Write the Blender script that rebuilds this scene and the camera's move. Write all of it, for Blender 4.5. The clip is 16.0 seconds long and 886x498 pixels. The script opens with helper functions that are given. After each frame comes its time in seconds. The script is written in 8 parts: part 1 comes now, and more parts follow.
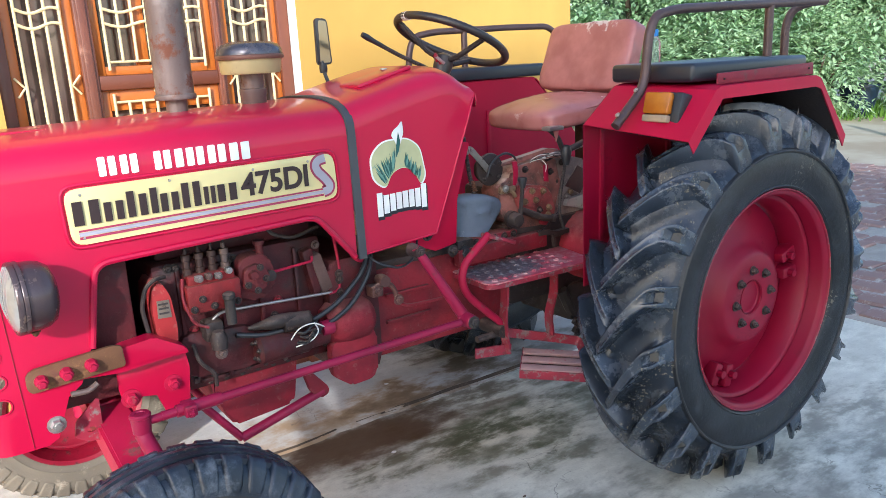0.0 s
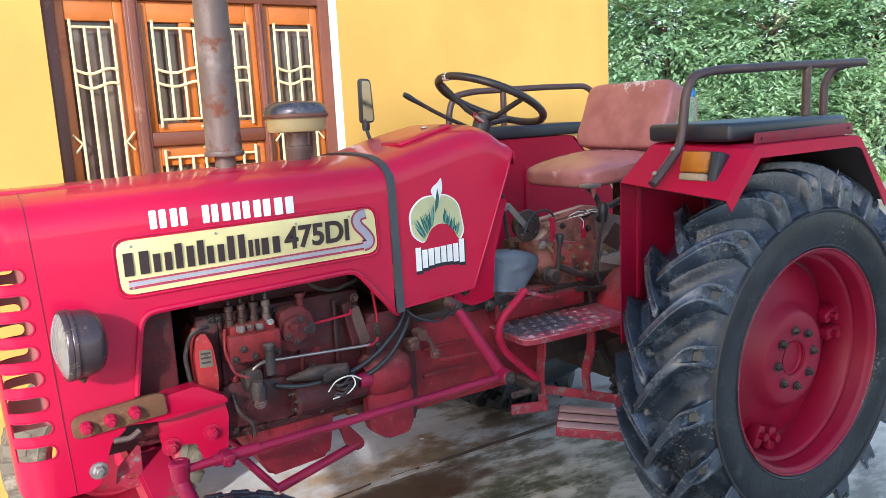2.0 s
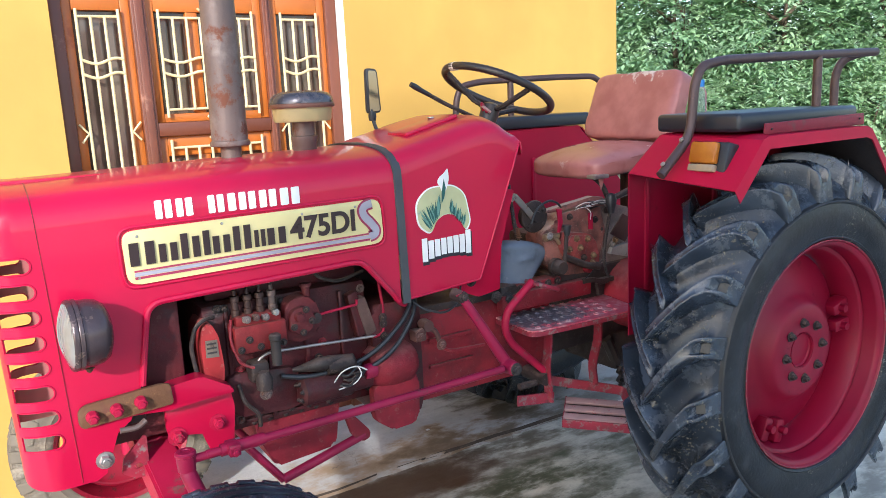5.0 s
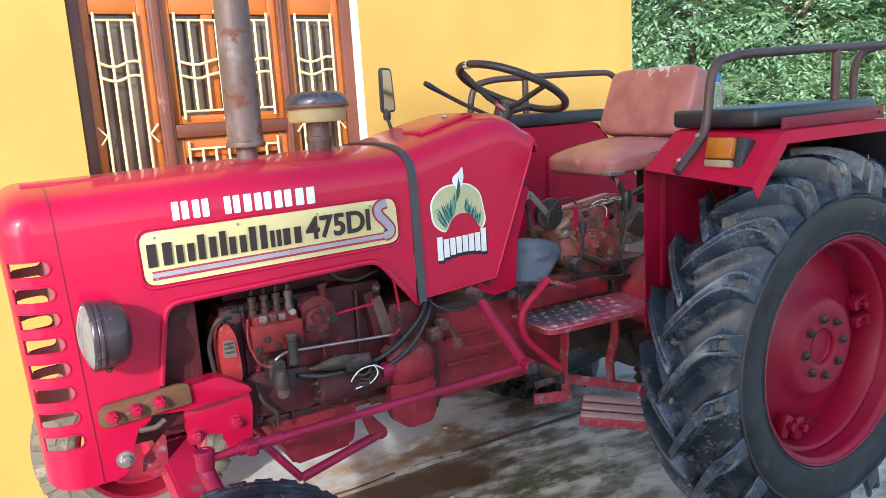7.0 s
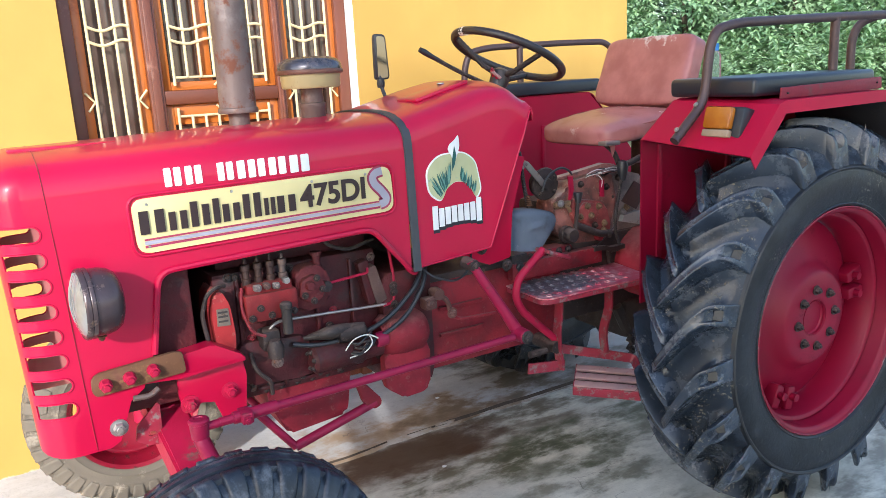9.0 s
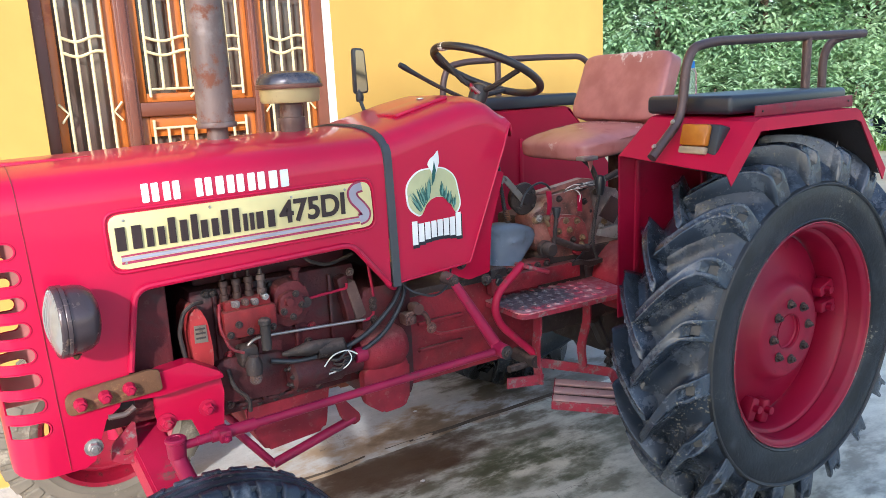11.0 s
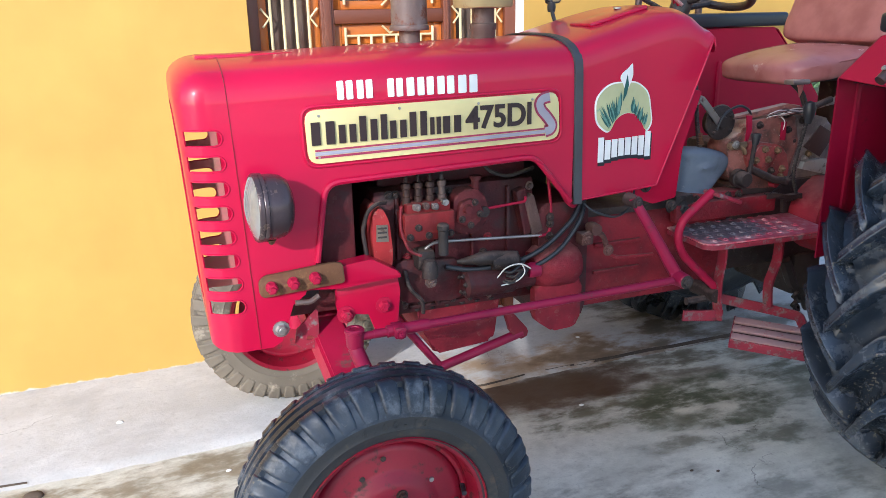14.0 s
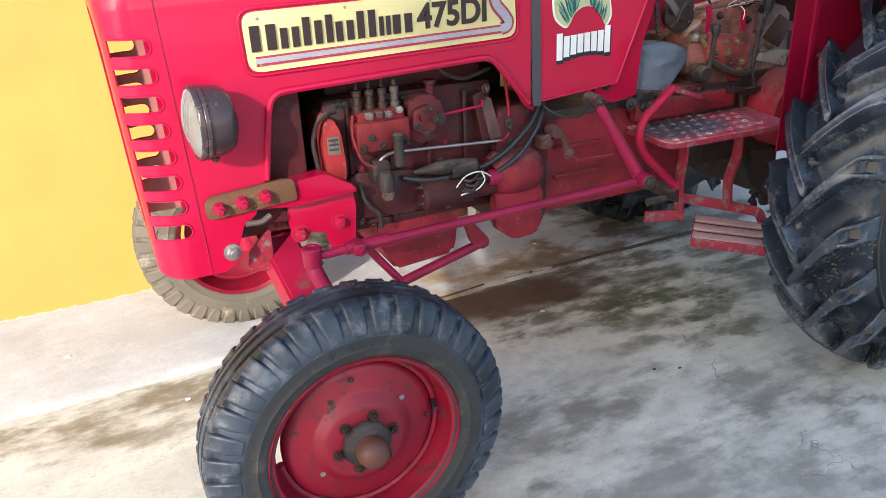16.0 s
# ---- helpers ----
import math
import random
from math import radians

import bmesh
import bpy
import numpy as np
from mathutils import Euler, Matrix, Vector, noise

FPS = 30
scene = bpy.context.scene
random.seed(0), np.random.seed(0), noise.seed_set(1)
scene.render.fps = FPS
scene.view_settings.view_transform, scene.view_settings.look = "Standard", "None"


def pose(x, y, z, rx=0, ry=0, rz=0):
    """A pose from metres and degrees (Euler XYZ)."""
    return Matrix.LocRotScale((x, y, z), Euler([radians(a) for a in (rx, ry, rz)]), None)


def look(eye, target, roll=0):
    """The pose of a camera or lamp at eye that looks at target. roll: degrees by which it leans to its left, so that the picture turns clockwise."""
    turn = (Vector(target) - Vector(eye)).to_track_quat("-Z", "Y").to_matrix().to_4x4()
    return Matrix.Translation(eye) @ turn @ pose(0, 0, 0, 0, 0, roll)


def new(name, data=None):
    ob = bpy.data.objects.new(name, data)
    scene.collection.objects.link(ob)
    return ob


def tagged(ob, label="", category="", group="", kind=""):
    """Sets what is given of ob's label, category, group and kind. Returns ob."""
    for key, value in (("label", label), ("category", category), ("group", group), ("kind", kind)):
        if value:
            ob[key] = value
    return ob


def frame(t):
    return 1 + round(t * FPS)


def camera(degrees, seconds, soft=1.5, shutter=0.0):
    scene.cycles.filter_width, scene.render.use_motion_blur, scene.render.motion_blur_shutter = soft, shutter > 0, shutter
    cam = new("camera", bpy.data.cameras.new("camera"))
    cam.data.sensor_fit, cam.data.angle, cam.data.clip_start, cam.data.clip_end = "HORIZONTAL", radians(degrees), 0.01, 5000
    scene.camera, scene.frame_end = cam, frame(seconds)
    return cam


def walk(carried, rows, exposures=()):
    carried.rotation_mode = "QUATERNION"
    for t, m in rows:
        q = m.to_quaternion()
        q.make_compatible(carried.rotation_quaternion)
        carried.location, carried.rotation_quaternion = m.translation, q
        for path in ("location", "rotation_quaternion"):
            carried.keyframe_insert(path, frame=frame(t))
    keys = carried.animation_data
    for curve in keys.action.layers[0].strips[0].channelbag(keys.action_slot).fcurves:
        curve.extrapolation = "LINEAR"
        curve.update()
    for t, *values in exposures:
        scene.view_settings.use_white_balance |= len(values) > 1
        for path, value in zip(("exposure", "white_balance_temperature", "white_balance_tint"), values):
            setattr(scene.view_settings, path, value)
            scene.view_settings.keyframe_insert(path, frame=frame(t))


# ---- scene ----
# ================= camera =================
cam = camera(60.2, 16.0, soft=0.6)
PATH = [
    (0, (-0.348, -2.159, 1.53), (0.754, -0.564, 1.038), -3.0),
    (0.5, (-0.356, -2.162, 1.53), (0.752, -0.545, 1.131), -2.5),
    (1, (-0.355, -2.164, 1.527), (0.693, -0.518, 1.091), -2.8),
    (1.5, (-0.358, -2.172, 1.535), (0.673, -0.507, 1.13), -3.6),
    (2, (-0.362, -2.183, 1.537), (0.68, -0.512, 1.189), -2.8),
    (2.5, (-0.366, -2.182, 1.537), (0.672, -0.508, 1.19), -2.4),
    (3, (-0.363, -2.179, 1.534), (0.674, -0.505, 1.181), -2.3),
    (5.3, (-0.355, -2.175, 1.534), (0.662, -0.494, 1.162), -3.0),
    (5.5, (-0.354, -2.178, 1.535), (0.65, -0.488, 1.166), -3.4),
    (6, (-0.351, -2.179, 1.534), (0.653, -0.488, 1.166), -3.4),
    (6.5, (-0.348, -2.177, 1.533), (0.643, -0.482, 1.148), -3.4),
    (7, (-0.351, -2.179, 1.535), (0.634, -0.478, 1.163), -3.5),
    (7.5, (-0.357, -2.177, 1.533), (0.632, -0.482, 1.146), -3.2),
    (8, (-0.362, -2.177, 1.536), (0.643, -0.49, 1.159), -3.1),
    (8.2, (-0.359, -2.178, 1.533), (0.642, -0.492, 1.14), -3.4),
    (10.3, (-0.381, -2.106, 1.521), (0.628, -0.443, 1.057), -2.6),
    (10.5, (-0.384, -2.141, 1.536), (0.642, -0.465, 1.164), -1.1),
    (11, (-0.37, -2.144, 1.543), (0.688, -0.502, 1.118), -2.6),
    (11.5, (-0.372, -2.168, 1.526), (0.698, -0.517, 1.167), -2.8),
    (12, (-0.379, -2.162, 1.52), (0.682, -0.511, 1.131), -1.1),
    (12.5, (-0.378, -2.168, 1.512), (0.648, -0.497, 1.118), 0.1),
    (13, (-0.422, -2.143, 1.475), (0.409, -0.387, 0.999), 0.9),
    (13.5, (-0.43, -2.12, 1.478), (0.237, -0.308, 0.957), 1.2),
    (14, (-0.406, -2.101, 1.487), (0.254, -0.306, 0.901), -1.2),
    (14.5, (-0.409, -2.105, 1.486), (0.208, -0.289, 0.919), -1.0),
    (15, (-0.398, -2.127, 1.477), (0.274, -0.332, 0.904), -1.3),
    (15.5, (-0.396, -2.092, 1.479), (0.37, -0.387, 0.767), -3.0),
    (16, (-0.406, -2.008, 1.456), (0.345, -0.339, 0.65), -2.6),
]
LIGHTING = [(0.0, 1.52, 6050, 10), (1.0, 1.52, 6050, 10), (2.0, 1.45, 6050, 10), (8.0, 1.47, 6050, 10), (10.5, 1.52, 6050, 10), (12.5, 1.52, 6050, 10), (13.0, 1.42, 6050, 10),
            (13.5, 1.29, 5850, 10), (14.5, 1.27, 5850, 10), (15.0, 1.33, 5900, 10), (15.5, 1.53, 6300, 10), (16.0, 1.51, 6500, 10)]
walk(cam, [(t, look(*r)) for t, *r in PATH], LIGHTING)

# ================= light =================
SUN_WAY = Vector((0.95, 1.0, -0.57)).normalized()
world = bpy.data.worlds.new("world")
scene.world = world
world.use_nodes = True
wn = world.node_tree
sky = wn.nodes.new("ShaderNodeTexSky")
sky.sky_type = "NISHITA"
sky.sun_disc = False
sky.sun_elevation = math.asin(-SUN_WAY.z)
sky.sun_rotation = math.atan2(-SUN_WAY.x, -SUN_WAY.y)
sky.dust_density = 1.2
wn.nodes["Background"].inputs["Strength"].default_value = 0.146
wn.links.new(sky.outputs["Color"], wn.nodes["Background"].inputs["Color"])
sun = bpy.data.lights.new("sun", "SUN")
sun.energy, sun.angle, sun.color = 1.9, radians(2.0), (1.0, 0.97, 0.93)
sun_ob = new("sun", sun)
sun_ob.matrix_world = look((-8, -8, 6), Vector((-8, -8, 6)) + SUN_WAY)


# ================= materials =================
def node(nt, kind, **inputs):
    n = nt.nodes.new(kind)
    for k, v in inputs.items():
        n.inputs[k].default_value = v
    return n


def noise_at(nt, scale, detail=5.0, rough=0.55, stretch=None, distort=0.0):
    tc = nt.nodes.new("ShaderNodeTexCoord")
    n = node(nt, "ShaderNodeTexNoise", Scale=scale, Detail=detail, Roughness=rough, Distortion=distort)
    if stretch:
        m = nt.nodes.new("ShaderNodeMapping")
        m.inputs["Scale"].default_value = stretch
        nt.links.new(tc.outputs["Object"], m.inputs["Vector"])
        nt.links.new(m.outputs["Vector"], n.inputs["Vector"])
    else:
        nt.links.new(tc.outputs["Object"], n.inputs["Vector"])
    return n.outputs["Fac"]


def ramp(nt, fac, lo, hi):
    r = nt.nodes.new("ShaderNodeMapRange")
    r.interpolation_type = "SMOOTHSTEP"
    r.inputs["From Min"].default_value, r.inputs["From Max"].default_value = lo, hi
    nt.links.new(fac, r.inputs["Value"])
    return r.outputs["Result"]


def mixed(nt, fac, a, b):
    m = nt.nodes.new("ShaderNodeMix")
    m.data_type = "RGBA"
    if isinstance(fac, (int, float)):
        m.inputs["Factor"].default_value = fac
    else:
        nt.links.new(fac, m.inputs["Factor"])
    for sock, v in ((m.inputs["A"], a), (m.inputs["B"], b)):
        if isinstance(v, tuple):
            sock.default_value = (*v, 1.0)
        else:
            nt.links.new(v, sock)
    return m.outputs["Result"]


def math_node(nt, op, a, b):
    m = nt.nodes.new("ShaderNodeMath")
    m.operation = op
    for i, v in enumerate((a, b)):
        if isinstance(v, (int, float)):
            m.inputs[i].default_value = v
        else:
            nt.links.new(v, m.inputs[i])
    return m.outputs[0]


def blank(name, rough=0.5, metal=0.0):
    m = bpy.data.materials.new(name)
    m.use_nodes = True
    b = m.node_tree.nodes["Principled BSDF"]
    b.inputs["Roughness"].default_value = rough
    b.inputs["Metallic"].default_value = metal
    return m, m.node_tree, b


def add_bump(nt, b, fac, strength, dist=0.002):
    n = nt.nodes.new("ShaderNodeBump")
    n.inputs["Strength"].default_value, n.inputs["Distance"].default_value = strength, dist
    nt.links.new(fac, n.inputs["Height"])
    nt.links.new(n.outputs["Normal"], b.inputs["Normal"])


def worn(name, base, wear, amount=0.5, scale=8.0, rough=0.5, rough2=0.75, metal=0.0, bump=0.15, fine=120.0, coat=0.0, tint=None, spec=0.5):
    """A base colour that varies softly, with patches of a second colour (dust, rust, bare metal)."""
    m, nt, b = blank(name, rough, metal)
    b.inputs["Specular IOR Level"].default_value = spec
    soft = noise_at(nt, scale * 0.35, 3.0)
    tone = mixed(nt, ramp(nt, soft, 0.3, 0.7), tuple(c * 0.86 for c in base), tuple(min(1.0, c * 1.08) for c in base))
    if tint:
        tone = mixed(nt, ramp(nt, noise_at(nt, scale * 0.8, 4.0), 0.5, 0.75), tone, tint)
    patch = noise_at(nt, scale, 7.0, 0.65)
    grain = noise_at(nt, fine, 4.0)
    lo = 0.72 - 0.35 * amount
    fac = ramp(nt, math_node(nt, "ADD", math_node(nt, "MULTIPLY", patch, 0.8), math_node(nt, "MULTIPLY", grain, 0.2)), lo, lo + 0.12)
    nt.links.new(mixed(nt, fac, tone, wear), b.inputs["Base Color"])
    r = nt.nodes.new("ShaderNodeMapRange")
    r.inputs["To Min"].default_value, r.inputs["To Max"].default_value = rough, rough2
    nt.links.new(fac, r.inputs["Value"])
    nt.links.new(r.outputs["Result"], b.inputs["Roughness"])
    if coat:
        b.inputs["Coat Weight"].default_value, b.inputs["Coat Roughness"].default_value = coat, 0.07
    add_bump(nt, b, grain, bump)
    return m


def grime(name, paint, oil, dust, oily=0.5, dusty=0.5, rough=0.42, bump=0.6, scale=1.0):
    """Cast iron with old paint, oil-soaked patches, specks, and dust settled on the faces that look up."""
    m, nt, b = blank(name, rough)
    tone = mixed(nt, ramp(nt, noise_at(nt, 8.0 * scale, 6.0), 0.35, 0.65), tuple(c * 0.65 for c in paint), tuple(min(1.0, c * 1.2) for c in paint))
    lo = 0.64 - 0.28 * oily
    soaked = ramp(nt, noise_at(nt, 10.0 * scale, 8.0, 0.62, None, 0.3), lo, lo + 0.24)
    tone = mixed(nt, math_node(nt, "MULTIPLY", soaked, 0.85), tone, oil)
    chips = ramp(nt, noise_at(nt, 48.0 * scale, 6.0, 0.72), 0.58, 0.66)
    tone = mixed(nt, math_node(nt, "MULTIPLY", chips, 0.32), tone, dust)
    geo = nt.nodes.new("ShaderNodeNewGeometry")
    sep = nt.nodes.new("ShaderNodeSeparateXYZ")
    nt.links.new(geo.outputs["Normal"], sep.inputs[0])
    up = math_node(nt, "ADD", sep.outputs["Z"], math_node(nt, "MULTIPLY", math_node(nt, "SUBTRACT", noise_at(nt, 32.0 * scale, 6.0, 0.7), 0.5), 1.5))
    film = math_node(nt, "MULTIPLY", ramp(nt, up, 0.25, 0.95), dusty)
    nt.links.new(mixed(nt, film, tone, dust), b.inputs["Base Color"])
    r = nt.nodes.new("ShaderNodeMapRange")
    r.inputs["To Min"].default_value, r.inputs["To Max"].default_value = rough + 0.28, rough - 0.08
    nt.links.new(soaked, r.inputs["Value"])
    nt.links.new(r.outputs["Result"], b.inputs["Roughness"])
    add_bump(nt, b, math_node(nt, "ADD", noise_at(nt, 95.0, 5.0, 0.65), math_node(nt, "MULTIPLY", noise_at(nt, 24.0, 4.0), 1.4)), bump, 0.003)
    return m


RED = worn("red_paint", (0.465, 0.004, 0.042), (0.41, 0.009, 0.044), 0.3, 5.0, 0.36, 0.46, bump=0.02, fine=60, coat=0.48, spec=0.2)
RED_DUSTY = worn("dusty_red_paint", (0.36, 0.008, 0.042), (0.17, 0.062, 0.058), 0.5, 14.0, 0.5, 0.85, bump=0.3, spec=0.25)
RED_OILY = grime("oily_red_casting", (0.070, 0.004, 0.007), (0.013, 0.007, 0.006), (0.085, 0.045, 0.036), 0.58, 0.3)
RED_CHIPPED = worn("chipped_red_paint", (0.26, 0.016, 0.036), (0.19, 0.14, 0.13), 0.60, 34.0, 0.5, 0.7, bump=0.3, tint=(0.15, 0.028, 0.036))
# wheel paint, also the shaded red of the near mudguard's inner panel
RED_WHEEL_PANEL_SHADE = worn("wheel_red_and_panel_shade", (0.215, 0.002, 0.022), (0.15, 0.010, 0.022), 0.42, 9.0, 0.44, 0.65, bump=0.08, spec=0.3)
RED_FRONT = worn("rust_spotted_wheel_paint", (0.25, 0.005, 0.022), (0.06, 0.026, 0.020), 0.50, 26.0, 0.4, 0.8, bump=0.3, fine=90)
WALLDUST = worn("dusty_sidewall_rubber", (0.030, 0.030, 0.031), (0.075, 0.064, 0.052), 0.52, 22.0, 0.55, 0.85, bump=0.5)
BROWNCAP = worn("rusty_brown_cap", (0.155, 0.062, 0.042), (0.09, 0.045, 0.035), 0.5, 28.0, 0.5, 0.8, metal=0.2, bump=0.4)
PUMP = grime("pump_red_paint", (0.19, 0.006, 0.008), (0.035, 0.008, 0.008), (0.20, 0.085, 0.07), 0.45, 0.4)
RED_DULL = grime("dull_dusty_red", (0.25, 0.009, 0.022), (0.12, 0.010, 0.016), (0.26, 0.12, 0.10), 0.35, 0.4, 0.5, 0.35)
GOVERNOR = grime("greasy_maroon_casting", (0.085, 0.005, 0.008), (0.020, 0.008, 0.008), (0.12, 0.06, 0.05), 0.5, 0.35)
DUSTY_LINK = grime("dusty_brown_linkage", (0.12, 0.048, 0.040), (0.035, 0.020, 0.017), (0.24, 0.16, 0.13), 0.5, 0.55)
RED_EDGE = worn("brown_red_paint", (0.20, 0.020, 0.036), (0.13, 0.055, 0.055), 0.45, 20.0, 0.5, 0.7, bump=0.2, spec=0.25)
LABEL = worn("worn_tin_label", (0.17, 0.135, 0.105), (0.09, 0.06, 0.045), 0.5, 60.0, 0.5, 0.75, metal=0.2, bump=0.4)
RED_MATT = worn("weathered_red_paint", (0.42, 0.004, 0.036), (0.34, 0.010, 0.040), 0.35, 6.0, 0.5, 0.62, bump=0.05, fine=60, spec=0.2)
DYNAMO = grime("orange_red_paint", (0.31, 0.017, 0.019), (0.15, 0.012, 0.013), (0.32, 0.15, 0.12), 0.3, 0.4, 0.45, 0.3)
DRAG = worn("magenta_red_paint", (0.27, 0.009, 0.046), (0.14, 0.035, 0.042), 0.42, 22.0, 0.42, 0.7, bump=0.3, spec=0.3)
RUST = worn("rusty_plate", (0.125, 0.052, 0.022), (0.22, 0.11, 0.045), 0.5, 30.0, 0.75, 0.9, bump=0.5, tint=(0.11, 0.028, 0.02))
RUSTPIPE = worn("heat_stained_pipe", (0.135, 0.092, 0.080), (0.15, 0.052, 0.028), 0.52, 16.0, 0.5, 0.85, metal=0.2, bump=0.5, tint=(0.21, 0.165, 0.15))
DARK_IRON = grime("dark_iron", (0.034, 0.026, 0.024), (0.016, 0.013, 0.013), (0.15, 0.10, 0.08), 0.5, 0.45, 0.45)
RED_GRIMY = grime("grimy_red_paint", (0.21, 0.007, 0.017), (0.060, 0.014, 0.014), (0.22, 0.11, 0.09), 0.42, 0.5)
RED_TAN = grime("dusty_tan_casting", (0.25, 0.095, 0.078), (0.035, 0.022, 0.020), (0.46, 0.35, 0.30), 0.60, 0.75, scale=1.8)
VALVE_RED = grime("dusty_valve_paint", (0.32, 0.060, 0.058), (0.070, 0.026, 0.024), (0.48, 0.34, 0.29), 0.54, 0.6, scale=1.8)
DUST_GREY = grime("dusty_grey_casting", (0.25, 0.20, 0.185), (0.060, 0.046, 0.042), (0.46, 0.39, 0.35), 0.56, 0.6, scale=1.8)
# greasy iron; on the rear case, flange and bay sheet it is painted shade
GREASE_SHADE = grime("greasy_iron_and_shade", (0.030, 0.019, 0.017), (0.012, 0.010, 0.010), (0.16, 0.11, 0.09), 0.5, 0.55, 0.40)
STEEL = worn("dull_steel", (0.42, 0.40, 0.38), (0.24, 0.17, 0.12), 0.5, 30.0, 0.38, 0.7, metal=0.8, bump=0.2)
PALE_STEEL = worn("scraped_pale_steel", (0.46, 0.45, 0.43), (0.14, 0.10, 0.085), 0.55, 34.0, 0.42, 0.7, metal=0.5, bump=0.3)
BRIGHT = worn("bright_steel_pipe", (0.42, 0.38, 0.36), (0.24, 0.17, 0.14), 0.5, 24.0, 0.34, 0.6, metal=0.8, bump=0.2)
RUBBER_DUSTY = worn("dusty_tyre_rubber", (0.15, 0.125, 0.095), (0.26, 0.22, 0.17), 0.5, 12.0, 0.8, 0.9, bump=0.3)
BLACK = worn("black_rubber", (0.022, 0.024, 0.028), (0.05, 0.05, 0.05), 0.4, 15.0, 0.42, 0.6, bump=0.15)
BAND = worn("grey_rubber_strip", (0.055, 0.058, 0.066), (0.10, 0.10, 0.10), 0.4, 25.0, 0.6, 0.75, bump=0.2)
PAD = worn("black_vinyl_cushion", (0.022, 0.026, 0.034), (0.055, 0.057, 0.06), 0.35, 8.0, 0.34, 0.55, bump=0.12)
BOOT = worn("dusty_rubber_flap", (0.27, 0.335, 0.43), (0.44, 0.49, 0.55), 0.40, 16.0, 0.26, 0.5, bump=0.35, fine=40, tint=(0.17, 0.205, 0.255))
STUB = worn("dusty_brown_iron", (0.050, 0.024, 0.019), (0.12, 0.075, 0.058), 0.42, 40.0, 0.55, 0.85, metal=0.2, bump=0.4)
WEB = grime("dusty_brown_casting", (0.11, 0.060, 0.050), (0.030, 0.018, 0.016), (0.22, 0.155, 0.125), 0.5, 0.5)
BRASS = worn("dirty_brass", (0.26, 0.17, 0.10), (0.10, 0.06, 0.04), 0.5, 60.0, 0.4, 0.7, metal=0.4, bump=0.2)
MOULDED = worn("dusty_moulded_rubber", (0.085, 0.078, 0.068), (0.06, 0.055, 0.05), 0.5, 30.0, 0.8, 0.9, bump=0.2)
SEAT = worn("brown_vinyl", (0.44, 0.175, 0.165), (0.66, 0.50, 0.46), 0.30, 15.0, 0.26, 0.46, bump=0.5, fine=28, tint=(0.34, 0.11, 0.105))
WORNRAIL = worn("worn_painted_tube", (0.085, 0.052, 0.050), (0.19, 0.105, 0.088), 0.42, 16.0, 0.42, 0.7, metal=0.3, bump=0.3)
CAPMETAL = worn("blue_grey_metal", (0.095, 0.090, 0.108), (0.16, 0.13, 0.125), 0.45, 20.0, 0.26, 0.5, metal=0.5, bump=0.15)
SHELL = worn("scuffed_lamp_shell", (0.075, 0.052, 0.055), (0.16, 0.105, 0.075), 0.46, 16.0, 0.24, 0.5, metal=0.35, bump=0.25)
TREAD = worn("scuffed_pink_steel", (0.36, 0.22, 0.21), (0.34, 0.06, 0.07), 0.42, 30.0, 0.5, 0.7, bump=0.3)
# Near-black liner colour; the shade under the mudguards is put in it.
LINER_SHADE = worn("mudguard_shade", (0.022, 0.018, 0.02), (0.05, 0.04, 0.035), 0.5, 14.0, 0.8, 0.95, bump=0.6)
WHEELGRIP = worn("steering_wheel_plastic", (0.035, 0.027, 0.026), (0.20, 0.13, 0.10), 0.40, 20.0, 0.36, 0.6, bump=0.4)
CREAM = worn("cream_enamel", (0.44, 0.35, 0.17), (0.30, 0.20, 0.10), 0.42, 18.0, 0.42, 0.6, bump=0.1)
PLATE = worn("cream_plate_enamel", (0.74, 0.63, 0.30), (0.62, 0.54, 0.30), 0.35, 14.0, 0.32, 0.5, bump=0.08)
LETTER = worn("dark_brown_letter_paint", (0.028, 0.012, 0.012), (0.05, 0.03, 0.03), 0.3, 30.0, 0.4, 0.55, bump=0.05)
SILVER = worn("grey_stripe_paint", (0.36, 0.34, 0.40), (0.30, 0.29, 0.34), 0.3, 30.0, 0.4, 0.5, bump=0.05)
STRIPE = worn("wine_stripe_paint", (0.34, 0.03, 0.08), (0.3, 0.05, 0.09), 0.3, 30.0, 0.4, 0.5, bump=0.05)
WHITE = worn("white_sticker", (0.80, 0.80, 0.79), (0.68, 0.67, 0.65), 0.3, 20.0, 0.45, 0.6, bump=0.03)
INK = worn("black_sticker", (0.012, 0.012, 0.02), (0.02, 0.02, 0.03), 0.3, 20.0, 0.45, 0.6, bump=0.03)
TURBAN = worn("green_cream_sticker", (0.46, 0.47, 0.26), (0.30, 0.40, 0.27), 0.45, 26.0, 0.45, 0.6, bump=0.03)
GREEN = worn("dark_green_sticker", (0.012, 0.095, 0.085), (0.03, 0.17, 0.13), 0.5, 40.0, 0.45, 0.6, bump=0.03)
SAGE = worn("sage_green_sticker", (0.13, 0.29, 0.24), (0.20, 0.36, 0.28), 0.5, 40.0, 0.45, 0.6, bump=0.03)
WHITEWIRE = worn("white_wire", (0.72, 0.7, 0.66), (0.5, 0.47, 0.42), 0.4, 40.0, 0.5, 0.6, bump=0.05)
WOOD = worn("dark_stained_wood", (0.155, 0.046, 0.023), (0.29, 0.135, 0.085), 0.40, 9.0, 0.38, 0.6, bump=0.25, fine=60)
ORANGEWOOD = worn("orange_varnished_wood", (0.48, 0.135, 0.02), (0.36, 0.085, 0.014), 0.45, 9.0, 0.35, 0.5, bump=0.15, fine=50)
